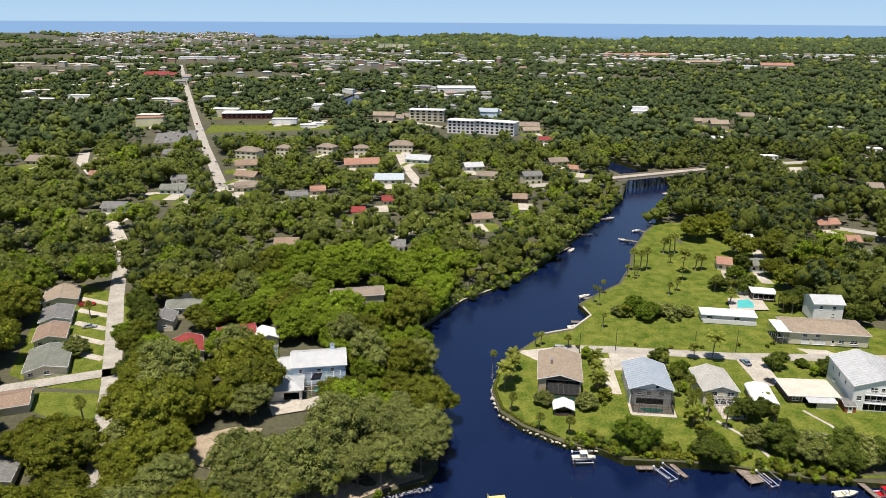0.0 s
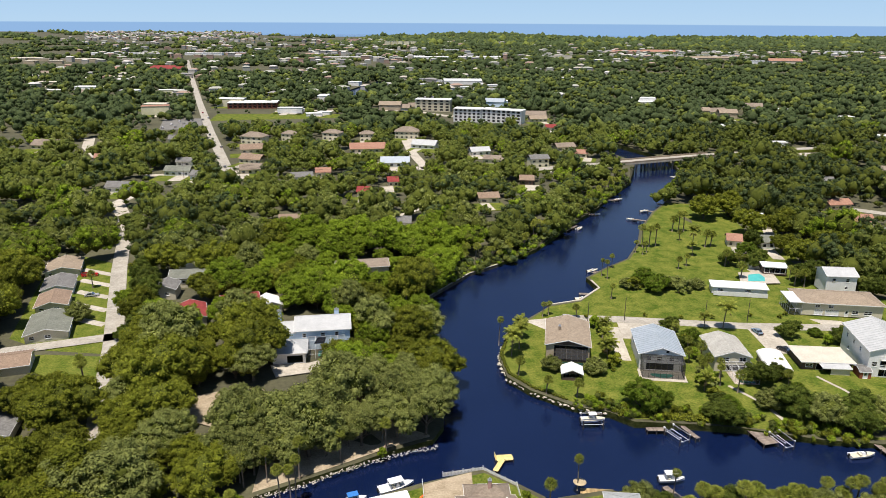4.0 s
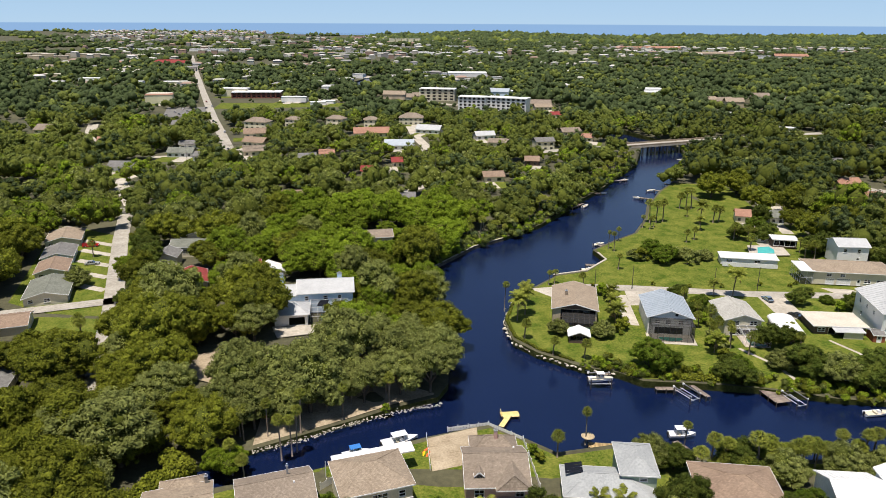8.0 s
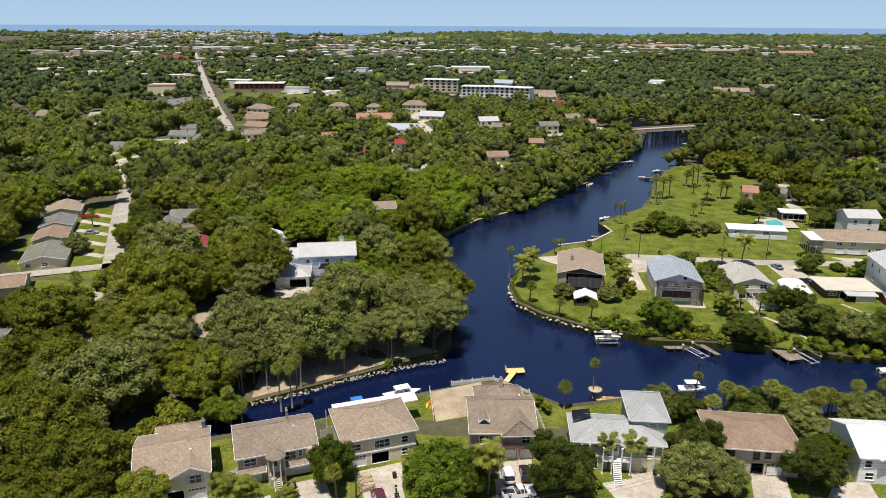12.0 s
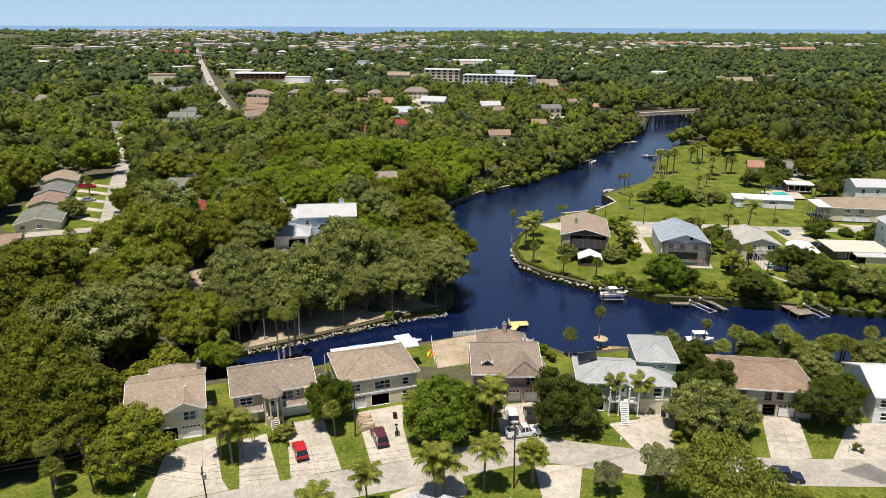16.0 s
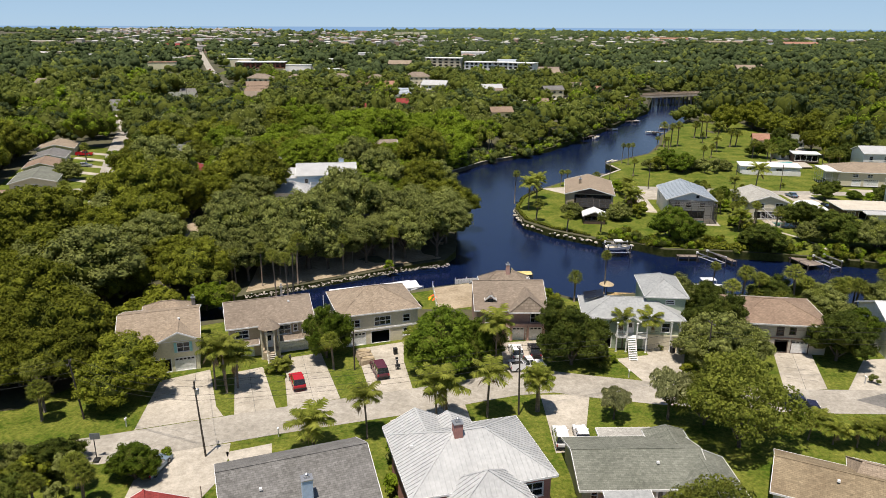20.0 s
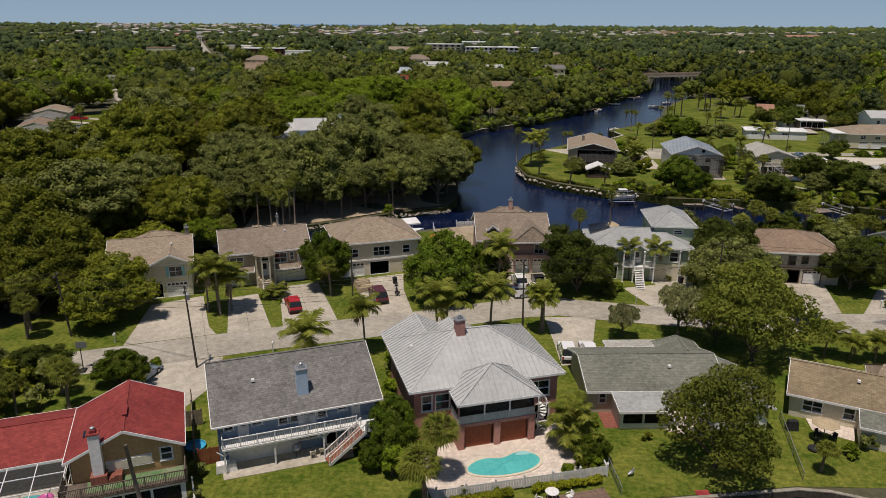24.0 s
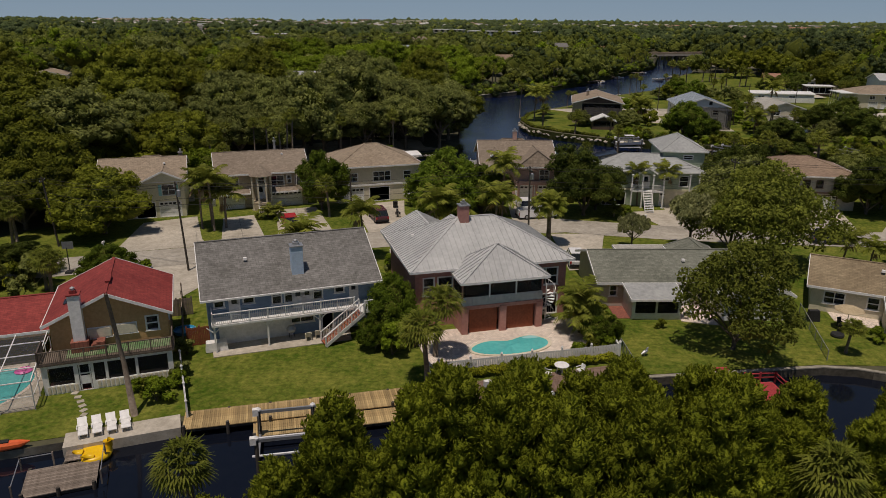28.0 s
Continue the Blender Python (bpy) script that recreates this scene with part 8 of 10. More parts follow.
for mdl, x, y, s, t in ((SABAL[1], -98.5, 171.5, 1.3, 1.15), (YARD[2], -122.4, 214.6, 0.85, 0.9), (YARD[1], -100.0, 199.6, 0.55, 0.9), (YARD[1], -94.8, 198.2, 0.85, 1.0), (YARD[1], -96.5, 207, 0.95, 1.1), (YARD[1], -100.6, 218, 0.95, 1.15), (YARD[1], -104.5, 229, 0.95, 1.15), (YARD[1], -109, 239, 0.95, 1.1), (YARD[1], -114.5, 250, 0.95, 1.1), (SABAL[1], -131, 244, 1.1, 1.0),
                        (BRIGHTS[1], -44.3, 122.4, 0.7, 0.9), (SABAL[2], -32.9, 130.6, 0.85, 1.1), (SABAL[0], -45.4, 134.5, 1.0, 1.0), (SABAL[0], -46.6, 136, 1.0, 0.9), (SABAL[0], -25.2, 144.4, 1.0, 1.05), (SABAL[0], -14.8, 148.6, 1.0, 1.1), (BANK_OAK, -5.4, 156.0, 0.98, 1.06), (BANK_OAK, -12.6, 154.8, 0.9, 1.02), (BANK_OAK, -21, 150.6, 0.84, 1.0), (BANK_OAK, -28.9, 146.6, 0.88, 1.0), (BANK_OAK, -36.8, 141.8, 0.86, 1.0), (BANK_OAK, -44.2, 139.0, 0.85, 1.05),
                        (MOSSY[0], -3.6, 165.5, 0.95, 1.15), (MOSSY[1], -9.5, 163, 0.95, 1.15), (MOSSY[0], -14.8, 161.5, 0.95, 1.15), (MOSSY[1], -28, 157.5, 0.98, 1.2), (MOSSY[0], -33, 152.5, 1.0, 1.25), (MOSSY[1], -41, 149, 1.0, 1.25), (MOSSY[0], -49, 145.5, 0.95, 1.2),
                        (MOSSY[1], -27, 168.5, 0.8, 1.0), (MOSSY[0], -19.5, 171, 0.9, 1.1), (MOSSY[1], -12, 172.5, 0.95, 1.1), (OAKS[2], -82.5, 205, 0.72, 1.0), (BRIGHTS[1], -73.5, 212.5, 0.75, 1.0), (OAKS[0], -92, 186, 0.75, 1.0), (OAKS[2], -83.5, 171, 0.85, 1.0), (OAKS[1], -91.5, 151, 0.8, 1.05), (OAKS[0], -101, 163, 0.8, 0.9), (OAKS[3], -104.5, 155, 0.85, 0.9), (OAKS[2], -75.5, 140, 0.85, 1.05), (OAKS[0], -67, 140.5, 0.85, 1.0), (OAKS[3], -58.5, 138.5, 0.8, 1.0), (OAKS[1], -79, 150, 0.8, 1.0), (OAKS[2], -76, 160, 0.75, 1.0), (OAKS[0], -74, 171, 0.85, 1.0), (SABAL[0], -51.5, 139, 1.1, 0.9), (SABAL[0], -50.4, 140.6, 1.0, 1.0), (SHRUB[1], -15.4, 146.6, 1.1, 1.2)):
    place(mdl, x, y, s, t)

# large trees round the sheds and houses beyond the lawn
for mdl, x, y, s, t in ((OAKS[1], 133, 361, 1.1, 1.1), (OAKS[0], 147, 364, 1.1, 1.15), (OAKS[3], 146, 333, 0.95, 1.1), (YARD[1], 139.5, 314, 0.9, 1.05), (OAKS[2], 149, 305, 0.8, 1.1), (OAKS[1], 151, 288, 0.95, 1.15), (YARD[1], 143.6, 268.6, 0.95, 1.1), (OAKS[3], 164, 295, 1.05, 1.15), (OAKS[0], 161, 330, 1.15, 1.1), (BRIGHTS[0], 171, 318, 1.15, 1.1), (OAKS[2], 185, 308, 1.1, 1.1), (OAKS[0], 158, 382, 1.2, 1.1), (OAKS[1], 171, 276, 0.95, 1.1), (OAKS[2], 178, 291, 1.1, 1.1),
                        (SABAL[0], 112.4, 336, 1.5, 0.85), (SABAL[0], 115.7, 338.4, 1.5, 0.8), (SABAL[1], 110, 338, 1.5, 0.85), (QUEEN[0], 110.4, 309, 1.3, 1.1), (SABAL[1], 117.6, 312.9, 1.5, 0.9), (SABAL[1], 120.5, 314, 1.5, 0.8), (SABAL[0], 88.7, 312, 1.4, 0.9), (SABAL[0], 91.7, 312.1, 1.4, 0.85), (SABAL[0], 95.2, 314, 1.4, 0.9), (SABAL[1], 116.9, 286, 1.4, 0.9), (SABAL[1], 117.4, 269.9, 1.5, 0.8), (SABAL[1], 122.3, 284.6, 1.4, 0.8), (QUEEN[0], 92.6, 221.3, 1.4, 0.9), (SABAL[1], 136, 263.5, 1.4, 0.8), (SABAL[1], 139, 262, 1.4, 0.85),
                        (YARD[0], 80.2, 255.5, 0.95, 0.9), (SHRUB[2], 92, 256, 2.4, 1.2), (SHRUB[2], 88, 254, 2.0, 1.1), (SHRUB[0], 71.4, 257.8, 2.4, 1.2), (YARD[2], 96, 260, 0.6, 0.8), (SHRUB[1], 122, 210, 1.6, 1.2), (YARD[0], 78.3, 210.6, 0.6, 1.0)):
    place(mdl, x, y, s, t)

# tall oaks, palms and thicket west of the yellow house and of the red-roofed one
for mdl, x, y, s, t in ((OAKS[1], -63, 99, 1.1, 1.05), (OAKS[3], -71.5, 106, 1.1, 1.1), (OAKS[0], -73.5, 114.5, 1.0, 1.1), (OAKS[2], -82, 119.5, 1.1, 1.1), (OAKS[1], -80.5, 104, 1.1, 1.1), (OAKS[0], -90, 112, 1.2, 1.1), (OAKS[3], -72, 92.5, 1.0, 1.0), (OAKS[2], -94, 131, 1.1, 1.1), (OAKS[3], -60, 92, 0.8, 1.0), (BRIGHTS[1], -47.5, 123, 0.6, 0.9),
                        (SABAL[0], -57.8, 86.4, 1.15, 0.8), (SABAL[2], -44.2, 122.2, 0.9, 0.75), (SABAL[0], -40.6, 118.6, 0.95, 0.9), (SABAL[2], -35.5, 127.5, 0.9, 1.0), (SABAL[2], -33.6, 129.0, 0.85, 0.95), (YARD[1], -48.6, 73.4, 0.6, 0.8), (YARD[2], -53.6, 71.8, 0.6, 0.8), (SABAL[1], -41.9, 66.2, 1.1, 0.8), (SHRUB[0], -50, 70, 1.8, 1.2), (SHRUB[2], -46.4, 71.2, 1.7, 1.2), (SHRUB[0], -52.5, 67, 1.9, 1.2), (SHRUB[0], -49, 65, 1.8, 1.1), (SHRUB[2], -45.4, 66.4, 1.4, 1.1), (YARD[1], -57.5, 69, 0.75, 0.8), (YARD[1], -63, 72, 0.8, 0.8)):
    place(mdl, x, y, s, t)

# oak woods of the left bank
rng = np.random.default_rng(11)
x, y = scatter(rng, -175, 4, 80, 305, 9.4)
sel = clear_of(x, y, 2.2) & (x > -0.66 * y - 52) & ~((x > -55) & (y < 118)) & ((y < 260) | (x > -75))
models = OAKS + BRIGHTS + MOSSY + SABAL
odds = np.array([0.17, 0.17, 0.16, 0.16, 0.12, 0.10, 0.08, 0.07, 0.03, 0.02, 0.02])
for px, py in zip(x[sel], y[sel]):
    stand = math.sin(px * 0.055 + 1.3) + math.sin(py * 0.047 + px * 0.021)
    w = odds * np.array([1, 1, 1, 1, 4 if stand > 0.7 else 0.4, 4 if stand > 0.7 else 0.4, 3 if stand < -0.5 else 0.6, 3 if stand < -0.5 else 0.6, 1, 1, 1])
    k = int(rng.choice(len(models), p=w / w.sum()))
    if -75 < px < 4 and 208 < py and rng.random() < 0.85:
        k = 4 + int(rng.integers(2))
    if px > -42 and py < 176 and k < 6:
        k = 6 + int(rng.integers(2))
    if any(inside(np.array([px]), np.array([py + o]), next(o for n_, o, l in lawns if "clearing" in l))[0] for o in (5, 11, 17)):
        if rng.random() < 0.5:
            continue
        k = 6 + int(rng.integers(2))
    if -44 < px < 4 and py < 139 + (px + 43) * 0.52:
        continue
    if -45 < px < 2 and away(np.array([px]), np.array([py]), [(-43, 130), (-33, 135), (-23, 142), (-16, 146), (-3, 151)])[0] < 8:
        continue
    sc = rng.choice((0.7, 0.85, 0.95, 1.1, 1.4), p=(0.15, 0.25, 0.25, 0.2, 0.15)) * rng.uniform(0.94, 1.06)
    if px > -48 and py < 172:
        sc *= 0.9
    place(models[k], px, py, sc, rng.uniform(0.9, 1.15))
for px, py, s in ((-33.5, 137.4, 0.95), (-40.5, 136.0, 0.8), (-29, 146, 0.8), (-16, 153, 0.8), (-24, 150, 0.7), (-38, 141, 0.8)):
    place(SABAL[2], px, py, s)


SPOTS = np.array(HOUSE_SPOTS)
OPEN_PLOTS = [o for n, o, l in lawns if "playing" in l] + [[(-262, 640), (-228, 648), (-245, 720), (-285, 712)]]


def woods(name, seed, x0, x1, y0, y1, step, count, size, rad, tall, label, keep, clumps, mix, big=lambda x, y: 1.0):
    """Far woods in one mesh: each tree a heap of uneven clumps with leaf sprays on them."""
    rng = np.random.default_rng(seed)
    x, y = scatter(rng, x0, x1, y0, y1, step)
    sel = clear_of(x, y, rad * 0.45) & keep(x, y) & (np.abs(x) < 0.66 * y + 90)
    for poly in OPEN_PLOTS:
        sel &= ~inside(x, y + 14, poly) & ~inside(x, y + 30, poly)
    x, y = x[sel], y[sel]
    z = land(x, y)
    forms = []
    for i in range(8):
        if clumps > 8:
            c, r, lc, lr, sq = dome_form(rng, rad, tall, clumps, 4, low=0.6)
            cv, cf = lumps(rng, c, r * 0.8, ICO1, 0.85)
            # lobes take the dark core colour, painted shade behind the leaf sprays
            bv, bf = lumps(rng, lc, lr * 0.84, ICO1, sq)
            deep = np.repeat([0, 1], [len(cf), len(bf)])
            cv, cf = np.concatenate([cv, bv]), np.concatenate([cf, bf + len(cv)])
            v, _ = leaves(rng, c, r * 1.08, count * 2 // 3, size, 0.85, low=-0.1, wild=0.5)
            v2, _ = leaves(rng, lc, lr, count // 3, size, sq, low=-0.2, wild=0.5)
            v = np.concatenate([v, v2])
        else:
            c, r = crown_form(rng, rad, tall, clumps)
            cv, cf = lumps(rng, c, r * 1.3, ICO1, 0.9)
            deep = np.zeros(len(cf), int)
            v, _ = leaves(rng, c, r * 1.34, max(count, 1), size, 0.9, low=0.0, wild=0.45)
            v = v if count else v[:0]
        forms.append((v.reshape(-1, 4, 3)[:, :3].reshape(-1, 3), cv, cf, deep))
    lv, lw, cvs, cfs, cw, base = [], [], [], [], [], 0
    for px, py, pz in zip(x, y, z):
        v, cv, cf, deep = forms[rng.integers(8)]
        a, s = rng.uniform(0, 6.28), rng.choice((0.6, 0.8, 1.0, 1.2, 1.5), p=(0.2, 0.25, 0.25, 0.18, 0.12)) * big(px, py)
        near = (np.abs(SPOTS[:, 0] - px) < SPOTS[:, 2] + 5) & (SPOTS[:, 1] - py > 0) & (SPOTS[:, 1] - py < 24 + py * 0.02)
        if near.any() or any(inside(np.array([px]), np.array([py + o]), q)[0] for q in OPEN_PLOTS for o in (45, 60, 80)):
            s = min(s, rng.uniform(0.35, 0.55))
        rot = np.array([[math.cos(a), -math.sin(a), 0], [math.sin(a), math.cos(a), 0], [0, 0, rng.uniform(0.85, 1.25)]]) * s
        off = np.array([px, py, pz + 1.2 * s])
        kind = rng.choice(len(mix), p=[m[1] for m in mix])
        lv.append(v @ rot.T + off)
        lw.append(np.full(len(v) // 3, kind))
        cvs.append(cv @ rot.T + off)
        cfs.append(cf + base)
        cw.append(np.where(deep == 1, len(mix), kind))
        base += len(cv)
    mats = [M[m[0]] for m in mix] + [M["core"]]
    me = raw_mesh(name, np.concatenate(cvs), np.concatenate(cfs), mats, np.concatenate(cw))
    me.polygons.foreach_set("use_smooth", np.ones(len(me.polygons), bool))
    ob = tagged(new(name, me), label, "woods", kind="stuff")
    if count:
        lv = np.concatenate(lv)
        part("leaf_sprays", raw_mesh("leaf_sprays", lv, np.arange(len(lv)).reshape(-1, 3), mats, np.concatenate(lw)), None, ob)


def not_near(x, y):
    left = (x > -175) & (x < 6) & (y > 78) & (y < 305) & ((y < 260) | (x > -75))
    point = (x > 0) & (x < 176) & (y < 262)
    return ~left & ~point & (y > 125)


LEAF_MIX = (("midoak", 0.5), ("hazeoak", 0.28), ("bright", 0.12), ("moss", 0.1))
DARK_MIX = (("midoak", 0.34), ("hazeoak", 0.6), ("bright", 0.03), ("moss", 0.03))
# distant woods: haze put into the leaf colour, darker and bluer
FAR_HAZE_MIX = (("midoak", 0.2), ("hazeoak", 0.8))


def low_by_bridge(x, y):
    """Small trees before the bridge, where the view up the river stays open."""
    return 0.4 if 0.235 < x / y < 0.335 and 405 < y < 520 else 1.2 if x > 110 and y < 420 else 1.0


woods("near_woods", 5, -330, 440, 125, 330, 10.5, 1300, 0.36, 6.8, 9.2, "dense green tree canopy beside the river gardens", lambda x, y: not_near(x, y) & (x < 60), 24, LEAF_MIX)
woods("right_woods", 6, 60, 440, 125, 620, 10.5, 800, 0.42, 7.0, 9.6, "dense dark green tree canopy beyond the gardens", lambda x, y: not_near(x, y) & ((y < 330) | (x > 0.335 * y)) & ~((x < 118) & (y < 400)), 24, DARK_MIX, lambda x, y: 1.2 if y < 420 else 1.0)
woods("mid_woods", 1, -330, 220, 335, 620, 10.8, 620, 0.46, 6.6, 8.8, "dense green tree canopy on both banks of the river", lambda x, y: not_near(x, y) & (x <= 0.335 * y), 22, LEAF_MIX, low_by_bridge)
woods("far_woods", 2, -800, 1000, 620, 1300, 12.4, 26, 1.0, 6.6, 7.6, "distant dark green tree canopy beyond the bridge", lambda x, y: y > 0, 5, FAR_HAZE_MIX)
woods("distant_woods", 3, -1500, 1900, 1300, 2700, 22, 0, 3.4, 10.0, 6.0, "hazy dark green canopy towards the sea", lambda x, y: (y > 0) & (np.sin(x * 0.013) * np.sin(y * 0.009 + x * 0.004) > np.where(x < -100, -0.25, -0.8)), 3, FAR_HAZE_MIX)
woods("shore_woods", 4, -3300, 3600, 2700, 5850, 50, 0, 3.4, 22.0, 4.6, "low dark green mangrove along the sea", lambda x, y: (y > 0) & inside(x, y + 30, SHORE) & ((x > -450) | (np.sin(x * 0.011) * np.sin(y * 0.009) > 0.5)), 3, FAR_HAZE_MIX)


def palm_grove(name, label, spots, seed):
    """Far cabbage palms along the water, in one mesh."""
    rng = np.random.default_rng(seed)
    heads, trunks = [], []
    for m in SABAL[:2]:
        kids = {c.name.split(".")[0]: c.data for c in m.children}
        for key, out in (("crown", heads), ("trunk", trunks)):
            me = kids[key]
            out.append((np.array([v.co[:] for v in me.vertices]), [tuple(p.vertices) for p in me.polygons]))
    s, t = Shape(), Shape()
    for x, y in spots:
        k, a, sc = int(rng.integers(2)), rng.uniform(0, 6.28), rng.uniform(0.85, 1.25)
        rot = np.array([[math.cos(a), -math.sin(a), 0], [math.sin(a), math.cos(a), 0], [0, 0, rng.uniform(0.8, 1.1)]]) * sc
        for sh, (v, f) in ((s, heads[k]), (t, trunks[k])):
            b = len(sh.v)
            sh.v += (v @ rot.T + np.array([x, y, land(x, y)])).tolist()
            sh.f += [tuple(b + i for i in q) for q in f]
    ob = solid(name, s, M["frond"], label, "palm trees", "stuff")
    part("trunks", t, M["palmbark"], ob)


rng = np.random.default_rng(61)
spots = []
for line, off, n in ((LEFT_BANK[10:21], (-4.0, 2.0), 74), (RIGHT_BANK[3:6], (4.5, -1.0), 12)):
    L = [Vector(p) for p in line]
    for i in range(n):
        f = (i + rng.random()) / n * (len(L) - 1)
        p = L[int(f)].lerp(L[min(int(f) + 1, len(L) - 1)], f - int(f))
        spots.append((p.x + off[0] * rng.uniform(0.4, 2.2), p.y + off[1] * rng.uniform(0.4, 2.2)))
palm_grove("river_palms", "cabbage palms crowded along the far river banks", spots, 62)


def bank_scrub(name, label, line, side, n, size, seed, mix):
    """Low trees and bushes hanging over the water's edge, in one mesh."""
    rng = np.random.default_rng(seed)
    L = [Vector(p) for p in line]
    c, r = [], []
    for i in range(n):
        f = (i + rng.random()) / n * (len(L) - 1)
        a, b = L[int(f)], L[min(int(f) + 1, len(L) - 1)]
        p = a.lerp(b, f - int(f))
        d = (b - a).normalized() if (b - a).length > 0 else Vector((1, 0))
        o = rng.uniform(-0.6, 5.5)
        x, y = p.x - d.y * side * o, p.y + d.x * side * o
        k = size * rng.uniform(0.5, 1.3)
        for j in range(4):
            c.append((x + rng.normal(scale=0.6 * k), y + rng.normal(scale=0.6 * k), land(x, y) + k * rng.uniform(0.2, 1.7) - (0.6 if o < 0.6 else 0)))
            r.append(k * rng.uniform(0.6, 0.95))
    c, r = np.array(c), np.array(r)
    cv, cf = lumps(rng, c, r * 0.85, ICO1, 0.9)
    which = rng.integers(len(mix), size=len(c))
    mats = [M[m] for m in mix]
    ob = tagged(new(name, raw_mesh(name, cv, cf, mats, np.repeat(which, len(ICO1[1])))), label, "bushes", kind="stuff")
    for k in range(len(mix)):
        v, _ = leaves(rng, c[which == k], r[which == k], 60 * int((which == k).sum()), 0.34, 0.9, low=-0.3)
        part("leaf_sprays", raw_mesh("leaf_sprays", v.reshape(-1, 4, 3)[:, :3].reshape(-1, 3), np.arange(len(v) * 3 // 4).reshape(-1, 3), [mats[k]]), None, ob)


bank_scrub("bank_bushes", "mangrove and green bushes along the wooded river bank", LEFT_BANK[8:21], 1, 170, 1.9, 71, ("midoak", "bright", "hazeoak"))
bank_scrub("bank_bushes", "low green scrub along the edge of the point gardens", RIGHT_BANK[22:30], 1, 70, 1.0, 73, ("midoak", "bright", "oak"))
bank_scrub("bank_bushes", "green bushes along the river bank below the bridge", RIGHT_BANK[2:6], 1, 34, 1.7, 72, ("midoak", "bright"))

# ---- vehicles ----


def wheel(root, x, y, r=0.36):
    ty = part("wheel", Shape().tube([(x, y - 0.12, r), (x, y + 0.12, r)], [r, r], 14), M["black"], root)
    part("rim", Shape().tube([(x, y - 0.13, r), (x, y + 0.13, r)], [r * 0.55, r * 0.55], 10), M["galv"], ty)


def extrude(profile, w, top_w, z_split):
    """A side outline (x, z) drawn out to width w, pulled in to top_w above z_split."""
    s = Shape()
    n = len(profile)
    for sg in (-1, 1):
        s.v += [(x, sg * (w if z <= z_split else top_w) / 2, z) for x, z in profile]
    s.f = [tuple(range(n))[::-1], tuple(range(n, 2 * n))]
    s.f += [(i, (i + 1) % n, n + (i + 1) % n, n + i) for i in range(n)]
    return s


def car(name, label, x, y, heading, paint, kind="suv", z=0.07):
    """A parked vehicle: body, glazed cabin, roof, lamps, bumpers and wheels; heading in degrees, nose first."""
    L, W, h = {"suv": (4.8, 1.9, 1.78), "sedan": (4.7, 1.8, 1.45), "van": (5.2, 1.98, 1.85), "pickup": (5.7, 1.98, 1.85)}[kind]
    root = thing(name, label, "car", pose(x, y, z, 0, 0, heading), "parked vehicles")
    belt = h * 0.56
    hood = 1.25 if kind != "van" else 1.0
    body = [(-L / 2, 0.32), (L / 2, 0.32), (L / 2, belt * 0.72), (L / 2 - 0.15, belt * 0.86), (L / 2 - hood, belt), (-L / 2 + 0.08, belt), (-L / 2, belt * 0.85)]
    part("body", extrude(body, W, W * 0.95, belt * 0.8), paint, root)
    rear = {"suv": -L / 2 + 0.12, "sedan": -L / 2 + 0.75, "van": -L / 2 + 0.1, "pickup": -0.55}[kind]
    front = L / 2 - hood - 0.1
    tz = h - 0.06
    cab = [(rear, belt), (front, belt), (front - 0.75, tz), (rear + (0.35 if kind != "sedan" else 0.6), tz)]
    g = part("cabin", extrude(cab, W * 0.93, W * 0.78, belt + 0.01), M["pane"], root)
    part("roof", Shape().box((front - 0.75 + rear + 0.4) / 2, 0, h - 0.03, front - 0.75 - rear - 0.3, W * 0.78, 0.07), paint, g)
    for xx in (rear + (front - rear) * 0.36, rear + (front - rear) * 0.66):
        for sg in (-1, 1):
            part("pillar", Shape().bar((xx, sg * W * 0.468, belt), (xx - 0.08, sg * W * 0.395, tz), 0.09), paint, g)
    if kind == "pickup":
        part("bed", Shape().box((rear - L / 2) / 2 + 0.02, 0, belt + 0.012, -rear + L / 2 - 0.35 if False else L / 2 + rear - 0.25, W * 0.78, 0.03), M["black"], root)
        for sg in (-1, 1):
            part("bed_side", Shape().box((rear - L / 2) / 2, sg * W * 0.44, belt + 0.16, L / 2 + rear - 0.1, 0.12, 0.34), paint, root)
        part("tailgate", Shape().box(-L / 2 + 0.06, 0, belt + 0.16, 0.1, W * 0.86, 0.34), paint, root)
    for sg in (-1, 1):
        for xx in (L * 0.31, -L * 0.31):
            wheel(root, xx, sg * (W / 2 - 0.1))
        part("headlight", Shape().box(L / 2 - 0.02, sg * W * 0.36, belt * 0.72, 0.08, 0.36, 0.16), M["alu"], root)
        part("taillight", Shape().box(-L / 2 + 0.01, sg * W * 0.42, belt * 0.78, 0.07, 0.2, 0.3), M["carred"], root)
        part("mirror", Shape().box(front - 0.25, sg * W * 0.53, belt + 0.12, 0.12, 0.16, 0.14), paint, root)
    part("bumper", Shape().box(L / 2 + 0.02, 0, 0.45, 0.14, W * 0.94, 0.22), M["black"], root)
    part("bumper", Shape().box(-L / 2 - 0.02, 0, 0.45, 0.14, W * 0.94, 0.22), M["black"], root)
    return root


car("red_suv", "bright red off-road wagon parked on a concrete drive", -24.4, 95.4, 112, M["carred"], "suv")
car("maroon_van", "dark maroon passenger van parked on a drive", -12.5, 99.6, 110, M["carmaroon"], "van")
car("white_suv", "white sport utility car parked before the rose garage", 9.2, 106.6, 96, M["carwhite"], "suv")
car("black_sedan", "black sedan parked before the rose garage", 12.3, 107.4, 92, M["carblack"], "sedan")
car("white_pickup", "white pickup truck parked across the drive", 10.6, 101.7, 14, M["carwhite"], "pickup")
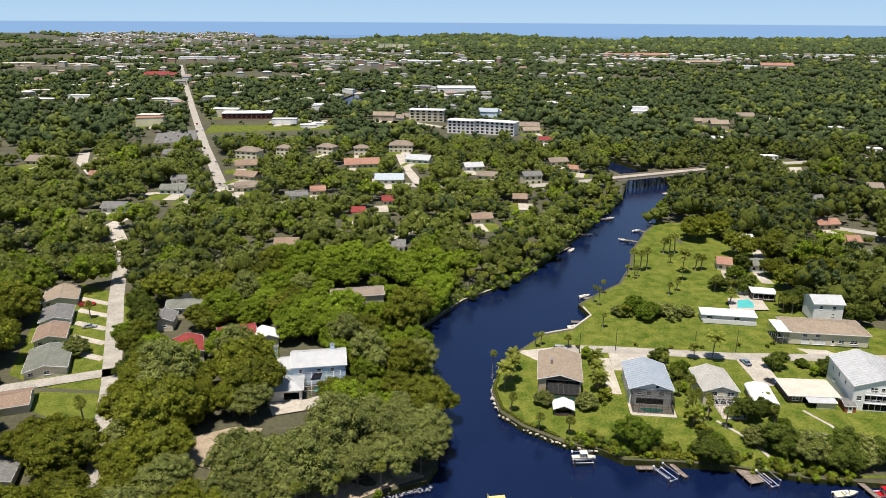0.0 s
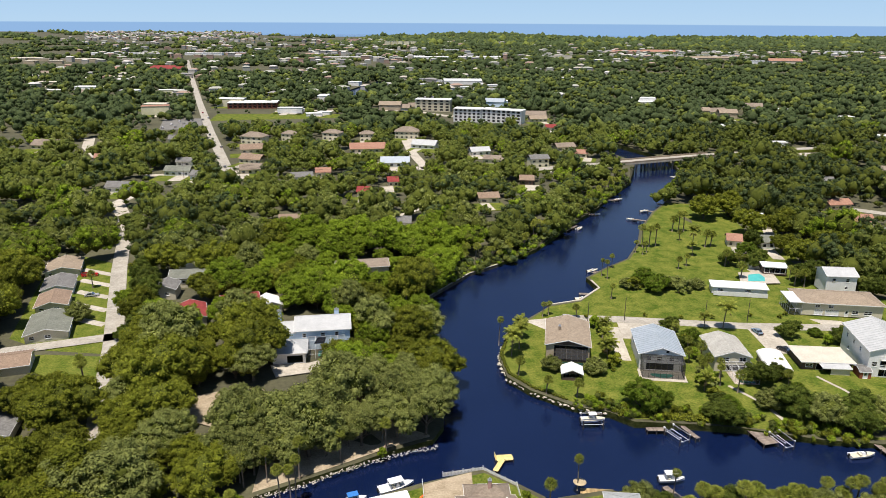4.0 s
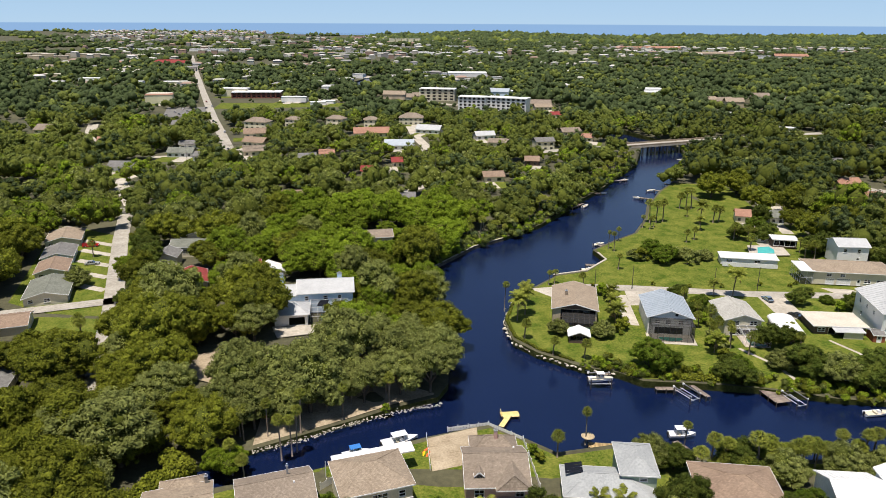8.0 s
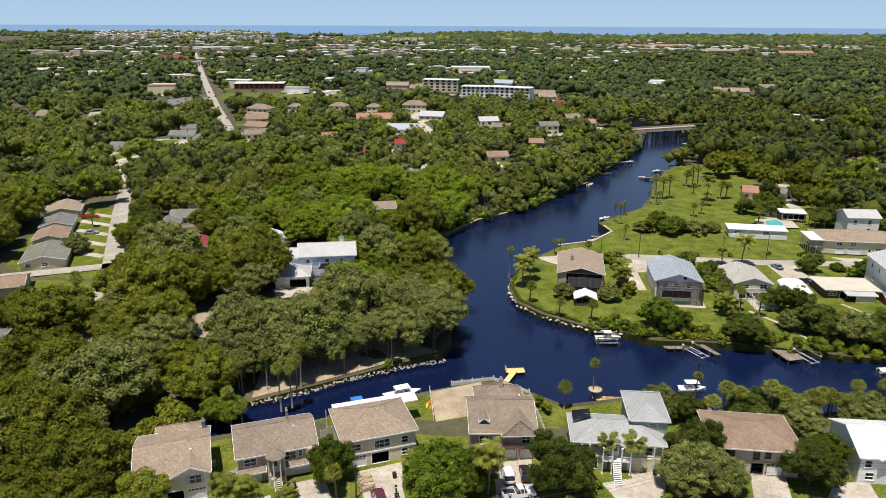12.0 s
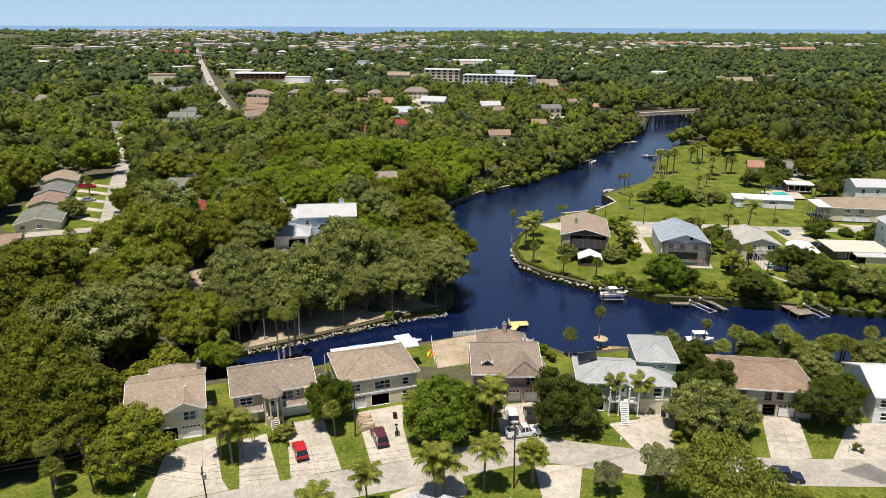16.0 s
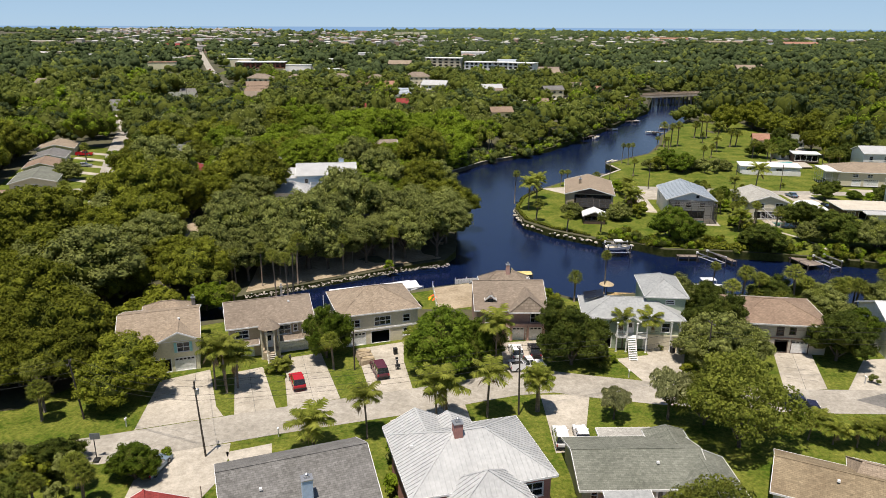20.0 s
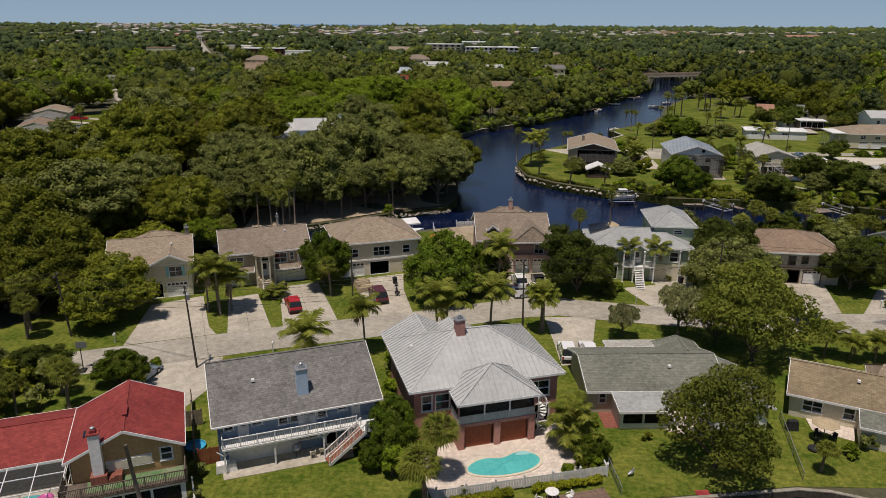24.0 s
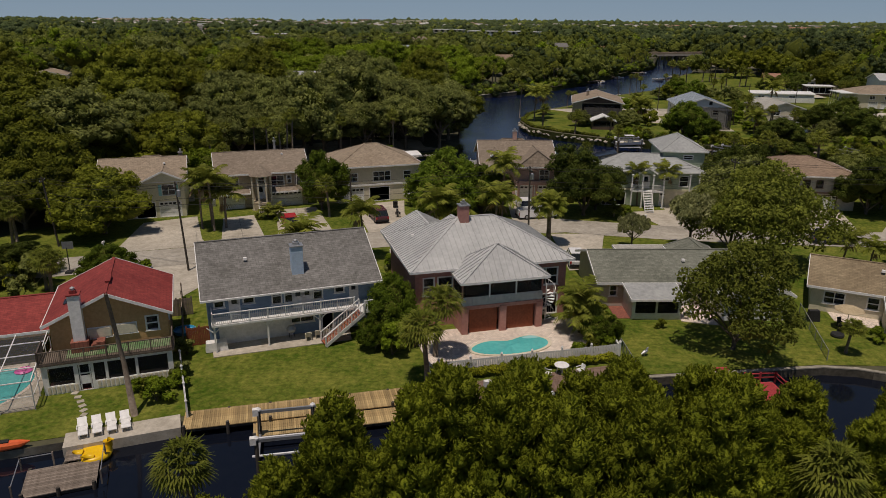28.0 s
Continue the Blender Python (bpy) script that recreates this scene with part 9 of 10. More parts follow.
car("white_suv", "white wagon with dark rear window on a near drive", 13.2, 81.4, 90, M["carwhite"], "suv")
car("white_sedan", "white sedan parked under the shade on a near drive", 16.0, 82.0, 92, M["carwhite"], "sedan")
car("navy_suv", "dark navy wagon parked at the street edge", 48.4, 90.9, -8, M["carnavy"], "suv")
car("silver_car", "silver-blue hatchback parked beside a bushy tree", -36.9, 73.6, 80, M["carsilver"], "sedan")
car("silver_wagon", "silver wagon at the end of the point lane", 41.5, 227.8, -6, M["carsand"], "suv", z=1.1)
car("blue_car", "blue car parked on a drive of the point", 103.0, 218.5, 100, M["carsilver"], "sedan", z=1.08)
car("dark_car", "dark sedan parked by the white garage", 106.0, 205.0, 120, M["carblack"], "sedan", z=1.08)
car("red_pickup", "red pickup parked on a lawn drive", -138.2, 256.6, 15, M["carred"], "pickup", z=5.06)
car("silver_car", "silver car parked on a lawn drive", -127.6, 236.0, 15, M["carsand"], "sedan", z=5.06)
for x, y, pt in ((-176, 545, "carwhite"), (-206, 610, "carblack"), (-243, 720, "carwhite"), (-262, 760, "carred"), (-150, 468, "carsand")):
    car("far_car", "small car driving on the long far road", x, y, 110, M[pt], "sedan", z=land(x, y) + 0.08)
for i in range(9):
    px, py = -262 + (i % 3) * 9, 650 + i * 7
    car("far_car", "small parked car in the far parking lot", px, py, 100, M[("carwhite", "carsand", "carblack")[i % 3]], "sedan", z=land(px, py) + 0.08)
car("bridge_car", "small dark car on the river bridge", 166, 513.5, 23, M["carmaroon"], "sedan", z=4.13)


def motorcycle(x, y, heading):
    root = thing("motorcycle", "black touring motorcycle parked on a drive", "motorcycle", pose(x, y, 0.07, 0, 0, heading))
    for xx in (-0.7, 0.7):
        part("wheel", Shape().tube([(xx, -0.07, 0.32), (xx, 0.07, 0.32)], [0.32, 0.32], 12), M["black"], root)
    part("frame", Shape().bar((-0.7, 0, 0.35), (0.5, 0, 0.5), 0.3, 0.35).bar((0.5, 0, 0.5), (0.68, 0, 1.0), 0.1), M["galv"], root)
    part("tank", Shape().box(0.15, 0, 0.82, 0.7, 0.34, 0.3, 0, 0.7), M["carblack"], root)
    part("seat", Shape().box(-0.5, 0, 0.78, 0.75, 0.36, 0.16, 0, 0.85), M["black"], root)
    part("windscreen", Shape().box(0.66, 0, 1.15, 0.06, 0.45, 0.4), M["pane"], root)
    part("handlebar", Shape().bar((0.55, -0.4, 1.02), (0.55, 0.4, 1.02), 0.05), M["galv"], root)
    part("pannier", Shape().box(-0.85, 0.28, 0.6, 0.5, 0.2, 0.3).box(-0.85, -0.28, 0.6, 0.5, 0.2, 0.3), M["carblack"], root)


motorcycle(-9.9, 101.6, 100)
bx = thing("covered_heap", "tan tarp-covered heap of boards beside a garage", "heap", pose(-15.4, 104.6, 0.06, 0, 0, 110))
for i in range(7):
    part("board_bundle", Shape().box(-2 + i * 0.62, 0.2 * (-1) ** i, 0.35 + 0.1 * (i % 3), 0.9, 2.4 - 0.2 * (i % 2), 0.7, 12 * (-1) ** i, 0.8), M["thatch" if i % 2 else "sand"], bx)
for x, y in ((-28.3, 102.6), (-27.4, 102.9), (-10.6, 106.2), (35.2, 108.2)):
    b = thing("wheelie_bin", "dark wheeled rubbish bin beside the drive", "bin", pose(x, y, 0.06, 0, 0, 20), "rubbish bins")
    part("body", Shape().box(0, 0, 0.5, 0.55, 0.6, 1.0, 0, 1.12), M["black"], b)
    part("lid", Shape().box(0, -0.03, 1.04, 0.66, 0.72, 0.08, 0, 0.9), M["black"], b)

# ---- boats, docks and the water's edge ----


def boat(name, label, x, y, z, heading, length, beam, hull, deckm, top=None, topm=None):
    root = thing(name, label, "boat", pose(x, y, z, 0, 0, heading))
    st, s = 9, Shape()
    for i in range(st):
        t = i / (st - 1)
        xx = -length / 2 + length * t
        b = beam / 2 * (1 - max(0, (t - 0.45) / 0.55) ** 2.2)
        dz = 0.25 * t * t
        s.v += [(xx, 0, 0.0 + dz * 0.9), (xx, -b * 0.8, 0.28 + dz), (xx, -b, 0.85 + dz), (xx, b, 0.85 + dz), (xx, b * 0.8, 0.28 + dz)]
    for i in range(st - 1):
        a = i * 5
        for j, k in ((0, 1), (1, 2), (3, 4), (4, 0)):
            s.f.append((a + j, a + k, a + 5 + k, a + 5 + j))
    s.f.append((0, 4, 3, 2, 1))
    part("hull", s, hull, root, smooth=False)
    d = Shape()
    for i in range(st - 1):
        a, b = s.v[i * 5 + 2], s.v[i * 5 + 7]
        lo = 0.22 if i < 5 else 0.03
        d.face([(a[0], a[1] * 0.9, a[2] - lo), (b[0], b[1] * 0.9, b[2] - lo), (b[0], -b[1] * 0.9, b[2] - lo), (a[0], -a[1] * 0.9, a[2] - lo)])
    part("deck", d, deckm, root)
    part("console", Shape().box(0.1, 0, 1.05, 0.8, beam * 0.45, 0.7, 0, 0.8), hull, root)
    part("windscreen", Shape().box(0.5, 0, 1.5, 0.06, beam * 0.5, 0.4), M["pane"], root)
    part("seat", Shape().box(-0.8, 0, 0.95, 0.5, beam * 0.6, 0.4), M["cream"], root)
    part("outboard", Shape().box(-length / 2 - 0.3, 0, 0.95, 0.45, 0.4, 0.6, 0, 0.8).box(-length / 2 - 0.25, 0, 0.4, 0.15, 0.12, 0.8), M["black"], root)
    if top:
        tp_ = part("canopy", Shape().box(-0.2, 0, 2.3, top, beam * 0.75, 0.08), topm, root)
        for xx in (-top / 2 - 0.1, top / 2 - 0.3):
            for sg in (-1, 1):
                part("strut", Shape().bar((xx, sg * beam * 0.34, 0.9), (xx, sg * beam * 0.34, 2.3), 0.05), M["alu"], tp_)
    return root


def dock(name, label, x, y, z, yaw, length, width, material, plank=0.16, piles=True, pile_top=0.3, across=True):
    """A deck of planks on stringers and piles; it runs along its x."""
    root = thing(name, label, "dock", pose(x, y, z, 0, 0, yaw))
    n = int((length if across else width) / plank)
    me = (Shape().box(0, 0, 0, plank * 0.92, width, 0.06) if across else Shape().box(0, 0, 0, length, plank * 0.92, 0.06)).mesh("plank", material)
    for i in range(n):
        o = -((length if across else width) / 2) + plank * (i + 0.5)
        part("plank", me, None, root, at=pose(o if across else 0, 0 if across else o, 0.0))
    part("stringer", Shape().box(0, -width / 2 + 0.1, -0.14, length, 0.1, 0.22).box(0, width / 2 - 0.1, -0.14, length, 0.1, 0.22), M["pile"], root)
    if piles:
        k = max(2, int(length / 3))
        for i in range(k + 1):
            for sg in (-1, 1):
                part("pile", Shape().tube([(-length / 2 + 0.12 + (length - 0.24) * i / k, sg * (width / 2 - 0.02), -2.4 - z), (-length / 2 + 0.12 + (length - 0.24) * i / k, sg * (width / 2 - 0.02), pile_top if sg < 0 else 0.05)], [0.13, 0.12], 8), M["pile"], root)
    return root


def boat_lift(name, label, x, y, yaw, length, width, height=2.2, z=0.0):
    root = thing(name, label, "boat lift", pose(x, y, z, 0, 0, yaw))
    for sx in (-1, 1):
        for sy in (-1, 1):
            po = part("post", Shape().tube([(sx * length / 2, sy * width / 2, -2.5 - z), (sx * length / 2, sy * width / 2, height)], [0.14, 0.13], 8), M["pile"], root)
            part("post_cap", Shape().lathe([(0.2, height), (0.2, height + 0.1), (0.02, height + 0.25)], 8, sx * length / 2, sy * width / 2), M["alu"], po)
            part("cable", Shape().bar((sx * length / 2, sy * width / 2 * 0.9, 0.1), (sx * length / 2, sy * width / 2 * 0.9, height), 0.03), M["galv"], root)
    for sy in (-1, 1):
        part("top_beam", Shape().box(0, sy * width / 2, height - 0.12, length + 0.5, 0.14, 0.22), M["galv"], root)
        part("motor", Shape().box(-length / 2 - 0.2, sy * width / 2, height - 0.1, 0.4, 0.36, 0.5), M["white"], root)
    for sx in (-1, 1):
        part("cradle_beam", Shape().box(sx * length / 2, 0, 0.1, 0.16, width, 0.2), M["galv"], root)
    for sy in (-0.3, 0.3):
        part("bunk", Shape().box(0, sy * width, 0.26, length + 0.8, 0.14, 0.1), M["alu"], root)
    return root


def rocks(name, label, line, n, size, seed, z=-0.5, spread=1.0):
    rng = np.random.default_rng(seed)
    root = thing(name, label, "riprap", Matrix())
    forms = []
    for i in range(6):
        s = Shape()
        v, f = ICO1 if i % 2 else ico(1)
        k = rng.uniform(0.7, 1.25, (len(v), 1))
        s.v = [tuple(p) for p in v * k * np.array([1.15, 0.9, 0.6])]
        s.f = [tuple(q) for q in f]
        forms.append(s.mesh("rock", M["rock"]))
    L = [Vector(p) for p in line]
    tot = sum((b - a).length for a, b in zip(L[:-1], L[1:]))
    for i in range(n):
        t = tot * (i + rng.random()) / n
        for a, b in zip(L[:-1], L[1:]):
            ln = (b - a).length
            if t <= ln:
                p = a.lerp(b, t / ln)
                break
            t -= ln
        s = size * rng.uniform(0.55, 1.5)
        q = rng.normal(scale=spread * 0.5, size=2)
        part("rock", forms[int(rng.integers(6))], None, root, at=pose(p.x + q[0], p.y + q[1], z + rng.uniform(0, 0.5), rng.uniform(-25, 25), rng.uniform(-25, 25), rng.uniform(0, 360)) @ Matrix.Scale(s, 4))
    return root


rocks("riprap_bank", "pale limestone boulders along the shaded canal bank", [(-43, 130.2), (-33, 134.8), (-23, 141.8), (-16, 145.6), (-7.4, 149.6), (-2.5, 151)], 298, 0.17, 3, -0.05, 0.9)
rocks("riprap_bank", "pale limestone boulders round the grassy river point", [(27, 227.5), (20, 216.5), (16, 199.5), (17.6, 186.3), (23.5, 178.8), (34, 170.6), (43, 167.8)], 250, 0.42, 4, 0.05, 1.0)
solid("seawall", Shape().slab(strip([(-27.6, 41.7), (-20.6, 44.5)], 1.9), -1.6, 0.16), M["concrete"], "stained concrete canal walkway", "seawall", "structure")
# faces below the caps get the dark colour painted as shade
solid("seawall", Shape().slab(strip([(13.6, 52.4), (30.2, 55.0), (33, 54.75), (36.1, 53.6), (48, 54.8), (90, 60.3)], 0.35), -1.6, 0.06), M["stained"], "seawall face coloured dark for shade", "seawall", "structure")
solid("seawall_cap", Shape().slab(strip([(13.6, 52.4), (30.2, 55.0), (33, 54.75), (36.1, 53.6), (48, 54.8), (90, 60.3)], 0.38), 0.06, 0.16), M["bulkhead"], "pale concrete seawall cap along the canal", "seawall", "structure")
solid("seawall", Shape().slab(strip([(-8.4, 249), (8.4, 276.4), (21, 288.3)], 0.60), -1.6, 0.41), M["stained"], "seawall face coloured dark for shade", "seawall", "structure")
solid("seawall_cap", Shape().slab(strip([(-8.4, 249), (8.4, 276.4), (21, 288.3)], 0.7), 0.41, 0.55), M["concrete"], "pale seawall along the left bank", "seawall", "structure")
solid("seawall", Shape().slab(strip([(57, 268), (58.6, 259.5), (49, 246.6), (36, 241.4)], 0.70), -1.6, 0.98), M["stained"], "seawall face coloured dark for shade", "seawall", "structure")
solid("seawall_cap", Shape().slab(strip([(57, 268), (58.6, 259.5), (49, 246.6), (36, 241.4)], 0.8), 0.98, 1.12), M["concrete"], "pale seawall round the cove", "seawall", "structure")
dock("wooden_deck", "tan weathered plank deck along the canal", -11.6, 46.9, 0.12, 15, 18.2, 2.5, M["plank"], 0.15)
dock("wooden_deck", "lower tan plank deck standing over the canal", -9.6, 45.15, -0.02, 14.5, 11.4, 1.9, M["plank"], 0.15)
dock("brown_deck", "dark brown plank deck with white chairs by the canal", 5.6, 51.0, 0.14, 15.6, 15.6, 3.1, M["brownplank"], 0.16, across=False)
boat_lift("boat_lift", "empty galvanised boat lift on dark piles", -12.2, 41.7, 13, 3.7, 3.6, 2.0)
boat_lift("boat_lift", "empty boat lift beside the brown deck", 4.0, 47.3, 14, 4.0, 2.6, 1.8)
rd = dock("red_dock", "red painted dock with low railings over the canal", 21.9, 50.4, 0.0, 6, 6.4, 3.2, M["redplank"], 0.16, across=False)
dock("red_gangway", "red painted gangway to the lawn", 21.6, 53.3, 0.06, 98, 2.8, 1.2, M["redplank"], 0.16, piles=False)
for a, b in (((-3.4, 1.6, 0), (-1.3, 1.6, 0)), ((0.8, 1.6, 0), (3.4, 1.6, 0)), ((3.4, 1.6, 0), (3.4, -1.6, 0)), ((-3.4, 1.6, 0), (-3.4, -0.9, 0))):
    rr = part("rail", Shape().bar(Vector(a) + Vector((0, 0, 0.8)), Vector(b) + Vector((0, 0, 0.8)), 0.08).bar(Vector(a) + Vector((0, 0, 0.45)), Vector(b) + Vector((0, 0, 0.45)), 0.07), M["redplank"], rd)
    for t in (0, 0.5, 1):
        p = Vector(a).lerp(Vector(b), t)
        part("post", Shape().box(p.x, p.y, 0.45, 0.14, 0.14, 0.95), M["redplank"], rr)
dock("corner_dock", "grey plank dock with blue chairs at the canal corner", 36.6, 51.5, 0.05, -62, 4.6, 2.6, M["oldplank"], 0.17)
wd = dock("old_dock", "old grey plank landing with rope rails", -26.0, 38.3, -0.3, 22, 4.3, 3.2, M["oldplank"], 0.17, across=False)
dock("old_gangway", "old grey plank gangway from the seawall", -26.6, 41.2, -0.1, 112, 3.0, 1.0, M["oldplank"], 0.17, piles=False)
for a, b in (((-2.5, 1.6, 0), (-0.6, 1.6, 0)), ((2.5, 1.6, 0), (2.5, -1.6, 0)), ((-2.5, 1.6, 0), (-2.5, -1.6, 0))):
    rr = part("rail", Shape().bar(Vector(a) + Vector((0, 0, 0.9)), Vector(b) + Vector((0, 0, 0.9)), 0.05), M["galv"], wd)
    for t in (0, 1):
        p = Vector(a).lerp(Vector(b), t)
        part("post", Shape().box(p.x, p.y, 0.5, 0.1, 0.1, 1.0), M["oldplank"], rr)
yd = dock("yellow_dock", "new yellow pine landing stage on the river", 13.6, 147.6, -0.2, 8, 4.4, 2.4, M["yellowplank"], 0.2)
dock("yellow_gangway", "new yellow pine gangway", 12.2, 144.4, -0.1, 66, 5.0, 1.3, M["yellowplank"], 0.2, piles=False)
railing("dock_rail", yd, (-2.1, 1.1, 0), (-2.1, -1.1, 0), 0.9, M["yellowplank"], 0.4)
dock("island_dock", "grey dock beside a boat lift", 39.6, 169.0, 0.3, 100, 4.4, 2.6, M["oldplank"], 0.2)
boat_lift("boat_lift", "boat lift carrying a white boat off the point", 37.6, 163.0, 2, 5.2, 3.2, 2.2)
boat("white_boat", "white runabout resting high on a boat lift", 37.8, 163.0, 0.6, 4, 6.4, 2.2, M["carwhite"], M["cream"], 2.0, M["white"])
dock("grey_dock", "weathered grey dock with boat lift", 53.5, 160.2, 0.2, 0, 5.0, 1.6, M["oldplank"], 0.2)
boat_lift("boat_lift", "empty boat lift with pale beams", 58.0, 157.4, -62, 5.4, 3.2, 1.4)
dock("grey_gangway", "long narrow grey dock", 61.2, 160.2, 0.3, -68, 9.0, 1.3, M["oldplank"], 0.2)
dock("grey_dock", "weathered grey plank dock beside the lawn", 79.2, 158.2, 0.3, -75, 9.0, 4.2, M["oldplank"], 0.2)
boat_lift("boat_lift", "empty boat lift beside a grey dock", 83.4, 155.2, -72, 5.0, 3.0, 1.6)
dock("long_dock", "grey dock among mangroves", 107, 152, 0.2, -78, 8, 1.5, M["oldplank"], 0.2)
boat("white_boat", "white motor boat moored by the mangroves", 101, 150.5, -0.95, 8, 6.6, 2.3, M["carwhite"], M["cream"])
boat("red_covered_boat", "white boat with a red cover at a dock", 111.5, 150.6, -0.95, 4, 6.4, 2.4, M["carwhite"], M["carred"], 3.0, M["carred"])
dock("small_dock", "small dock behind the sage house", 50.6, 133.6, 0.1, -62, 7.0, 1.6, M["oldplank"], 0.2)
boat("white_pontoon", "white pontoon boat on a lift", 51.4, 139.4, -0.4, 2, 6.0, 2.4, M["carwhite"], M["white"], 3.0, M["white"])
dock("back_dock", "timber dock with tiki shade behind the sage house", 33.4, 134.4, 0.1, -4, 7.5, 2.4, M["plank"], 0.2)
tk = thing("tiki_umbrella", "straw thatch umbrella on a post", "umbrella", pose(29.6, 135.6, 0.1))
part("post", Shape().tube([(0, 0, 0), (0, 0, 2.3)], [0.07, 0.06], 8), M["pile"], tk)
part("thatch", Shape().lathe([(1.5, 1.75), (1.45, 1.85), (0.8, 2.25), (0.05, 2.7)], 16), M["thatch"], tk)
boat("blue_top_boat", "white boat with blue canvas top behind the cream house", -20.4, 131.2, -0.95, 22, 6.0, 2.3, M["carwhite"], M["white"], 2.4, M["bluetarp"])
boat("cabin_cruiser", "white cabin cruiser moored in the side canal", -11.4, 136.4, -0.95, 24, 8.4, 2.9, M["carwhite"], M["white"], 3.4, M["carwhite"])
for i, (x, y, m_) in enumerate(((-5.6, 131.6, "orange"), (-5.0, 130.2, "orange"), (-5.9, 130.6, "yellowplastic"))):
    k = thing("kayak", "bright plastic kayak leaning near the seawall", "kayak", pose(x, y, 0.25, 0, 0, 60 + 12 * i), "stored kayaks")
    part("hull", Shape().tube([(-1.5, 0, 0.1), (-1.0, 0, 0), (0, 0, 0), (1.0, 0, 0), (1.5, 0, 0.1)], [0.04, 0.26, 0.34, 0.26, 0.04], 10), M[m_], k)
kk = thing("kayak", "red kayak lying on the canal walkway", "kayak", pose(-31.2, 40.6, 0.35, 0, 0, 20))
part("hull", Shape().tube([(-1.7, 0, 0.1), (-1.1, 0, 0), (0, 0, 0), (1.1, 0, 0), (1.7, 0, 0.1)], [0.04, 0.28, 0.36, 0.28, 0.04], 10), M["orange"], kk)
part("cockpit", Shape().box(0, 0, 0.33, 0.9, 0.4, 0.06), M["black"], kk)
part("stripe", Shape().box(-0.9, 0, 0.27, 0.7, 0.3, 0.04), M["white"], kk)
for x, y, yw, L_ in ((102, 360.3, 150, 11.5), (113.6, 378.6, 157, 9.5), (121, 395.7, 132, 5.6), (95.7, 405, 13, 8), (75.4, 372.6, 0, 6), (61.4, 345.5, 52, 12), (53, 254.4, 175, 6), (62.7, 280, 27, 7)):
    dock("river_dock", "small grey boat dock on the river bank", x, y, 0.3, yw, L_, 2.0, M["oldplank"], 0.3)
for x, y, yw in ((96.5, 364.6, 150), (108, 382.4, 20), (79.5, 374.6, 10), (99.4, 408.6, 20), (66, 347, 52), (60.5, 283, 27), (50.5, 251, 10), (-5.4, 236, 80), (-3.6, 216, 90)):
    boat("moored_boat", "small white boat moored at a river dock", x, y, -0.9, yw, 5.5, 2.1, M["carwhite"], M["cream"])

# ---- yard things ----
for i, (x, y) in enumerate(((-26.8, 42.6), (-25.95, 42.95), (-25.1, 43.3), (-24.25, 43.65))):
    lo = thing("sun_lounger", "white plastic sun lounger on the canal walkway", "sun lounger", pose(x, y + 0.15, 0.16, 0, 0, -62), "sun loungers")
    part("bed", Shape().box(0.35, 0, 0.34, 1.25, 0.62, 0.05), M["white"], lo)
    part("backrest", Shape().bar((-0.28, 0, 0.36), (-0.9, 0, 0.72), 0.62, 0.05), M["white"], lo)
    for sx in (-0.2, 0.85):
        for sy in (-0.27, 0.27):
            part("leg", Shape().box(sx, sy, 0.17, 0.06, 0.06, 0.34), M["white"], lo)
    part("arm", Shape().box(0.1, 0.34, 0.5, 0.6, 0.05, 0.05).box(0.1, -0.34, 0.5, 0.6, 0.05, 0.05), M["white"], lo)
du = solid("pool_float", Shape().lathe([(0.1, 0.0), (1.05, 0.08), (1.15, 0.3), (0.95, 0.5), (0.5, 0.52), (0.1, 0.42)], 18).tube([(-0.75, 0, 0.4), (-0.95, 0, 0.8), (-0.9, 0, 1.15)], [0.32, 0.26, 0.3], 12).tube([(-0.9, 0, 1.2), (-1.3, 0, 1.12)], [0.2, 0.06], 8).tube([(0.8, 0, 0.4), (1.3, 0, 0.7)], [0.35, 0.08], 8).tube([(0, 0.7, 0.5), (0.7, 0.95, 0.75)], [0.25, 0.05], 8), M["yellowplastic"], "large yellow inflatable bird float tied at the dock", "pool float", m=pose(-25.2, 41.0, -0.62, 0, 0, 200), smooth=True)


def table_set(x, y, z, m):
    t = thing("garden_table", "round white plastic garden table on the deck", "table", pose(x, y, z))
    part("top", Shape().lathe([(0.6, 0.7), (0.62, 0.73), (0.6, 0.76)], 18), m, t)
    for a in range(4):
        part("leg", Shape().bar((0.4 * math.cos(a * 1.57), 0.4 * math.sin(a * 1.57), 0), (0.3 * math.cos(a * 1.57), 0.3 * math.sin(a * 1.57), 0.7), 0.06), m, t)


def plastic_chair(x, y, z, rz, m, label):
    c = thing("garden_chair", label, "chair", pose(x, y, z, 0, 0, rz), "garden chairs")
    part("seat", Shape().box(0, 0, 0.42, 0.5, 0.5, 0.05), m, c)
    part("backrest", Shape().bar((0, 0.24, 0.42), (0, 0.34, 0.86), 0.48, 0.04), m, c)
    for sx in (-0.22, 0.22):
        for sy in (-0.22, 0.22):
            part("leg", Shape().box(sx, sy, 0.21, 0.05, 0.05, 0.42), m, c)
        part("armrest", Shape().box(sx * 1.15, 0, 0.64, 0.06, 0.5, 0.04), m, c)


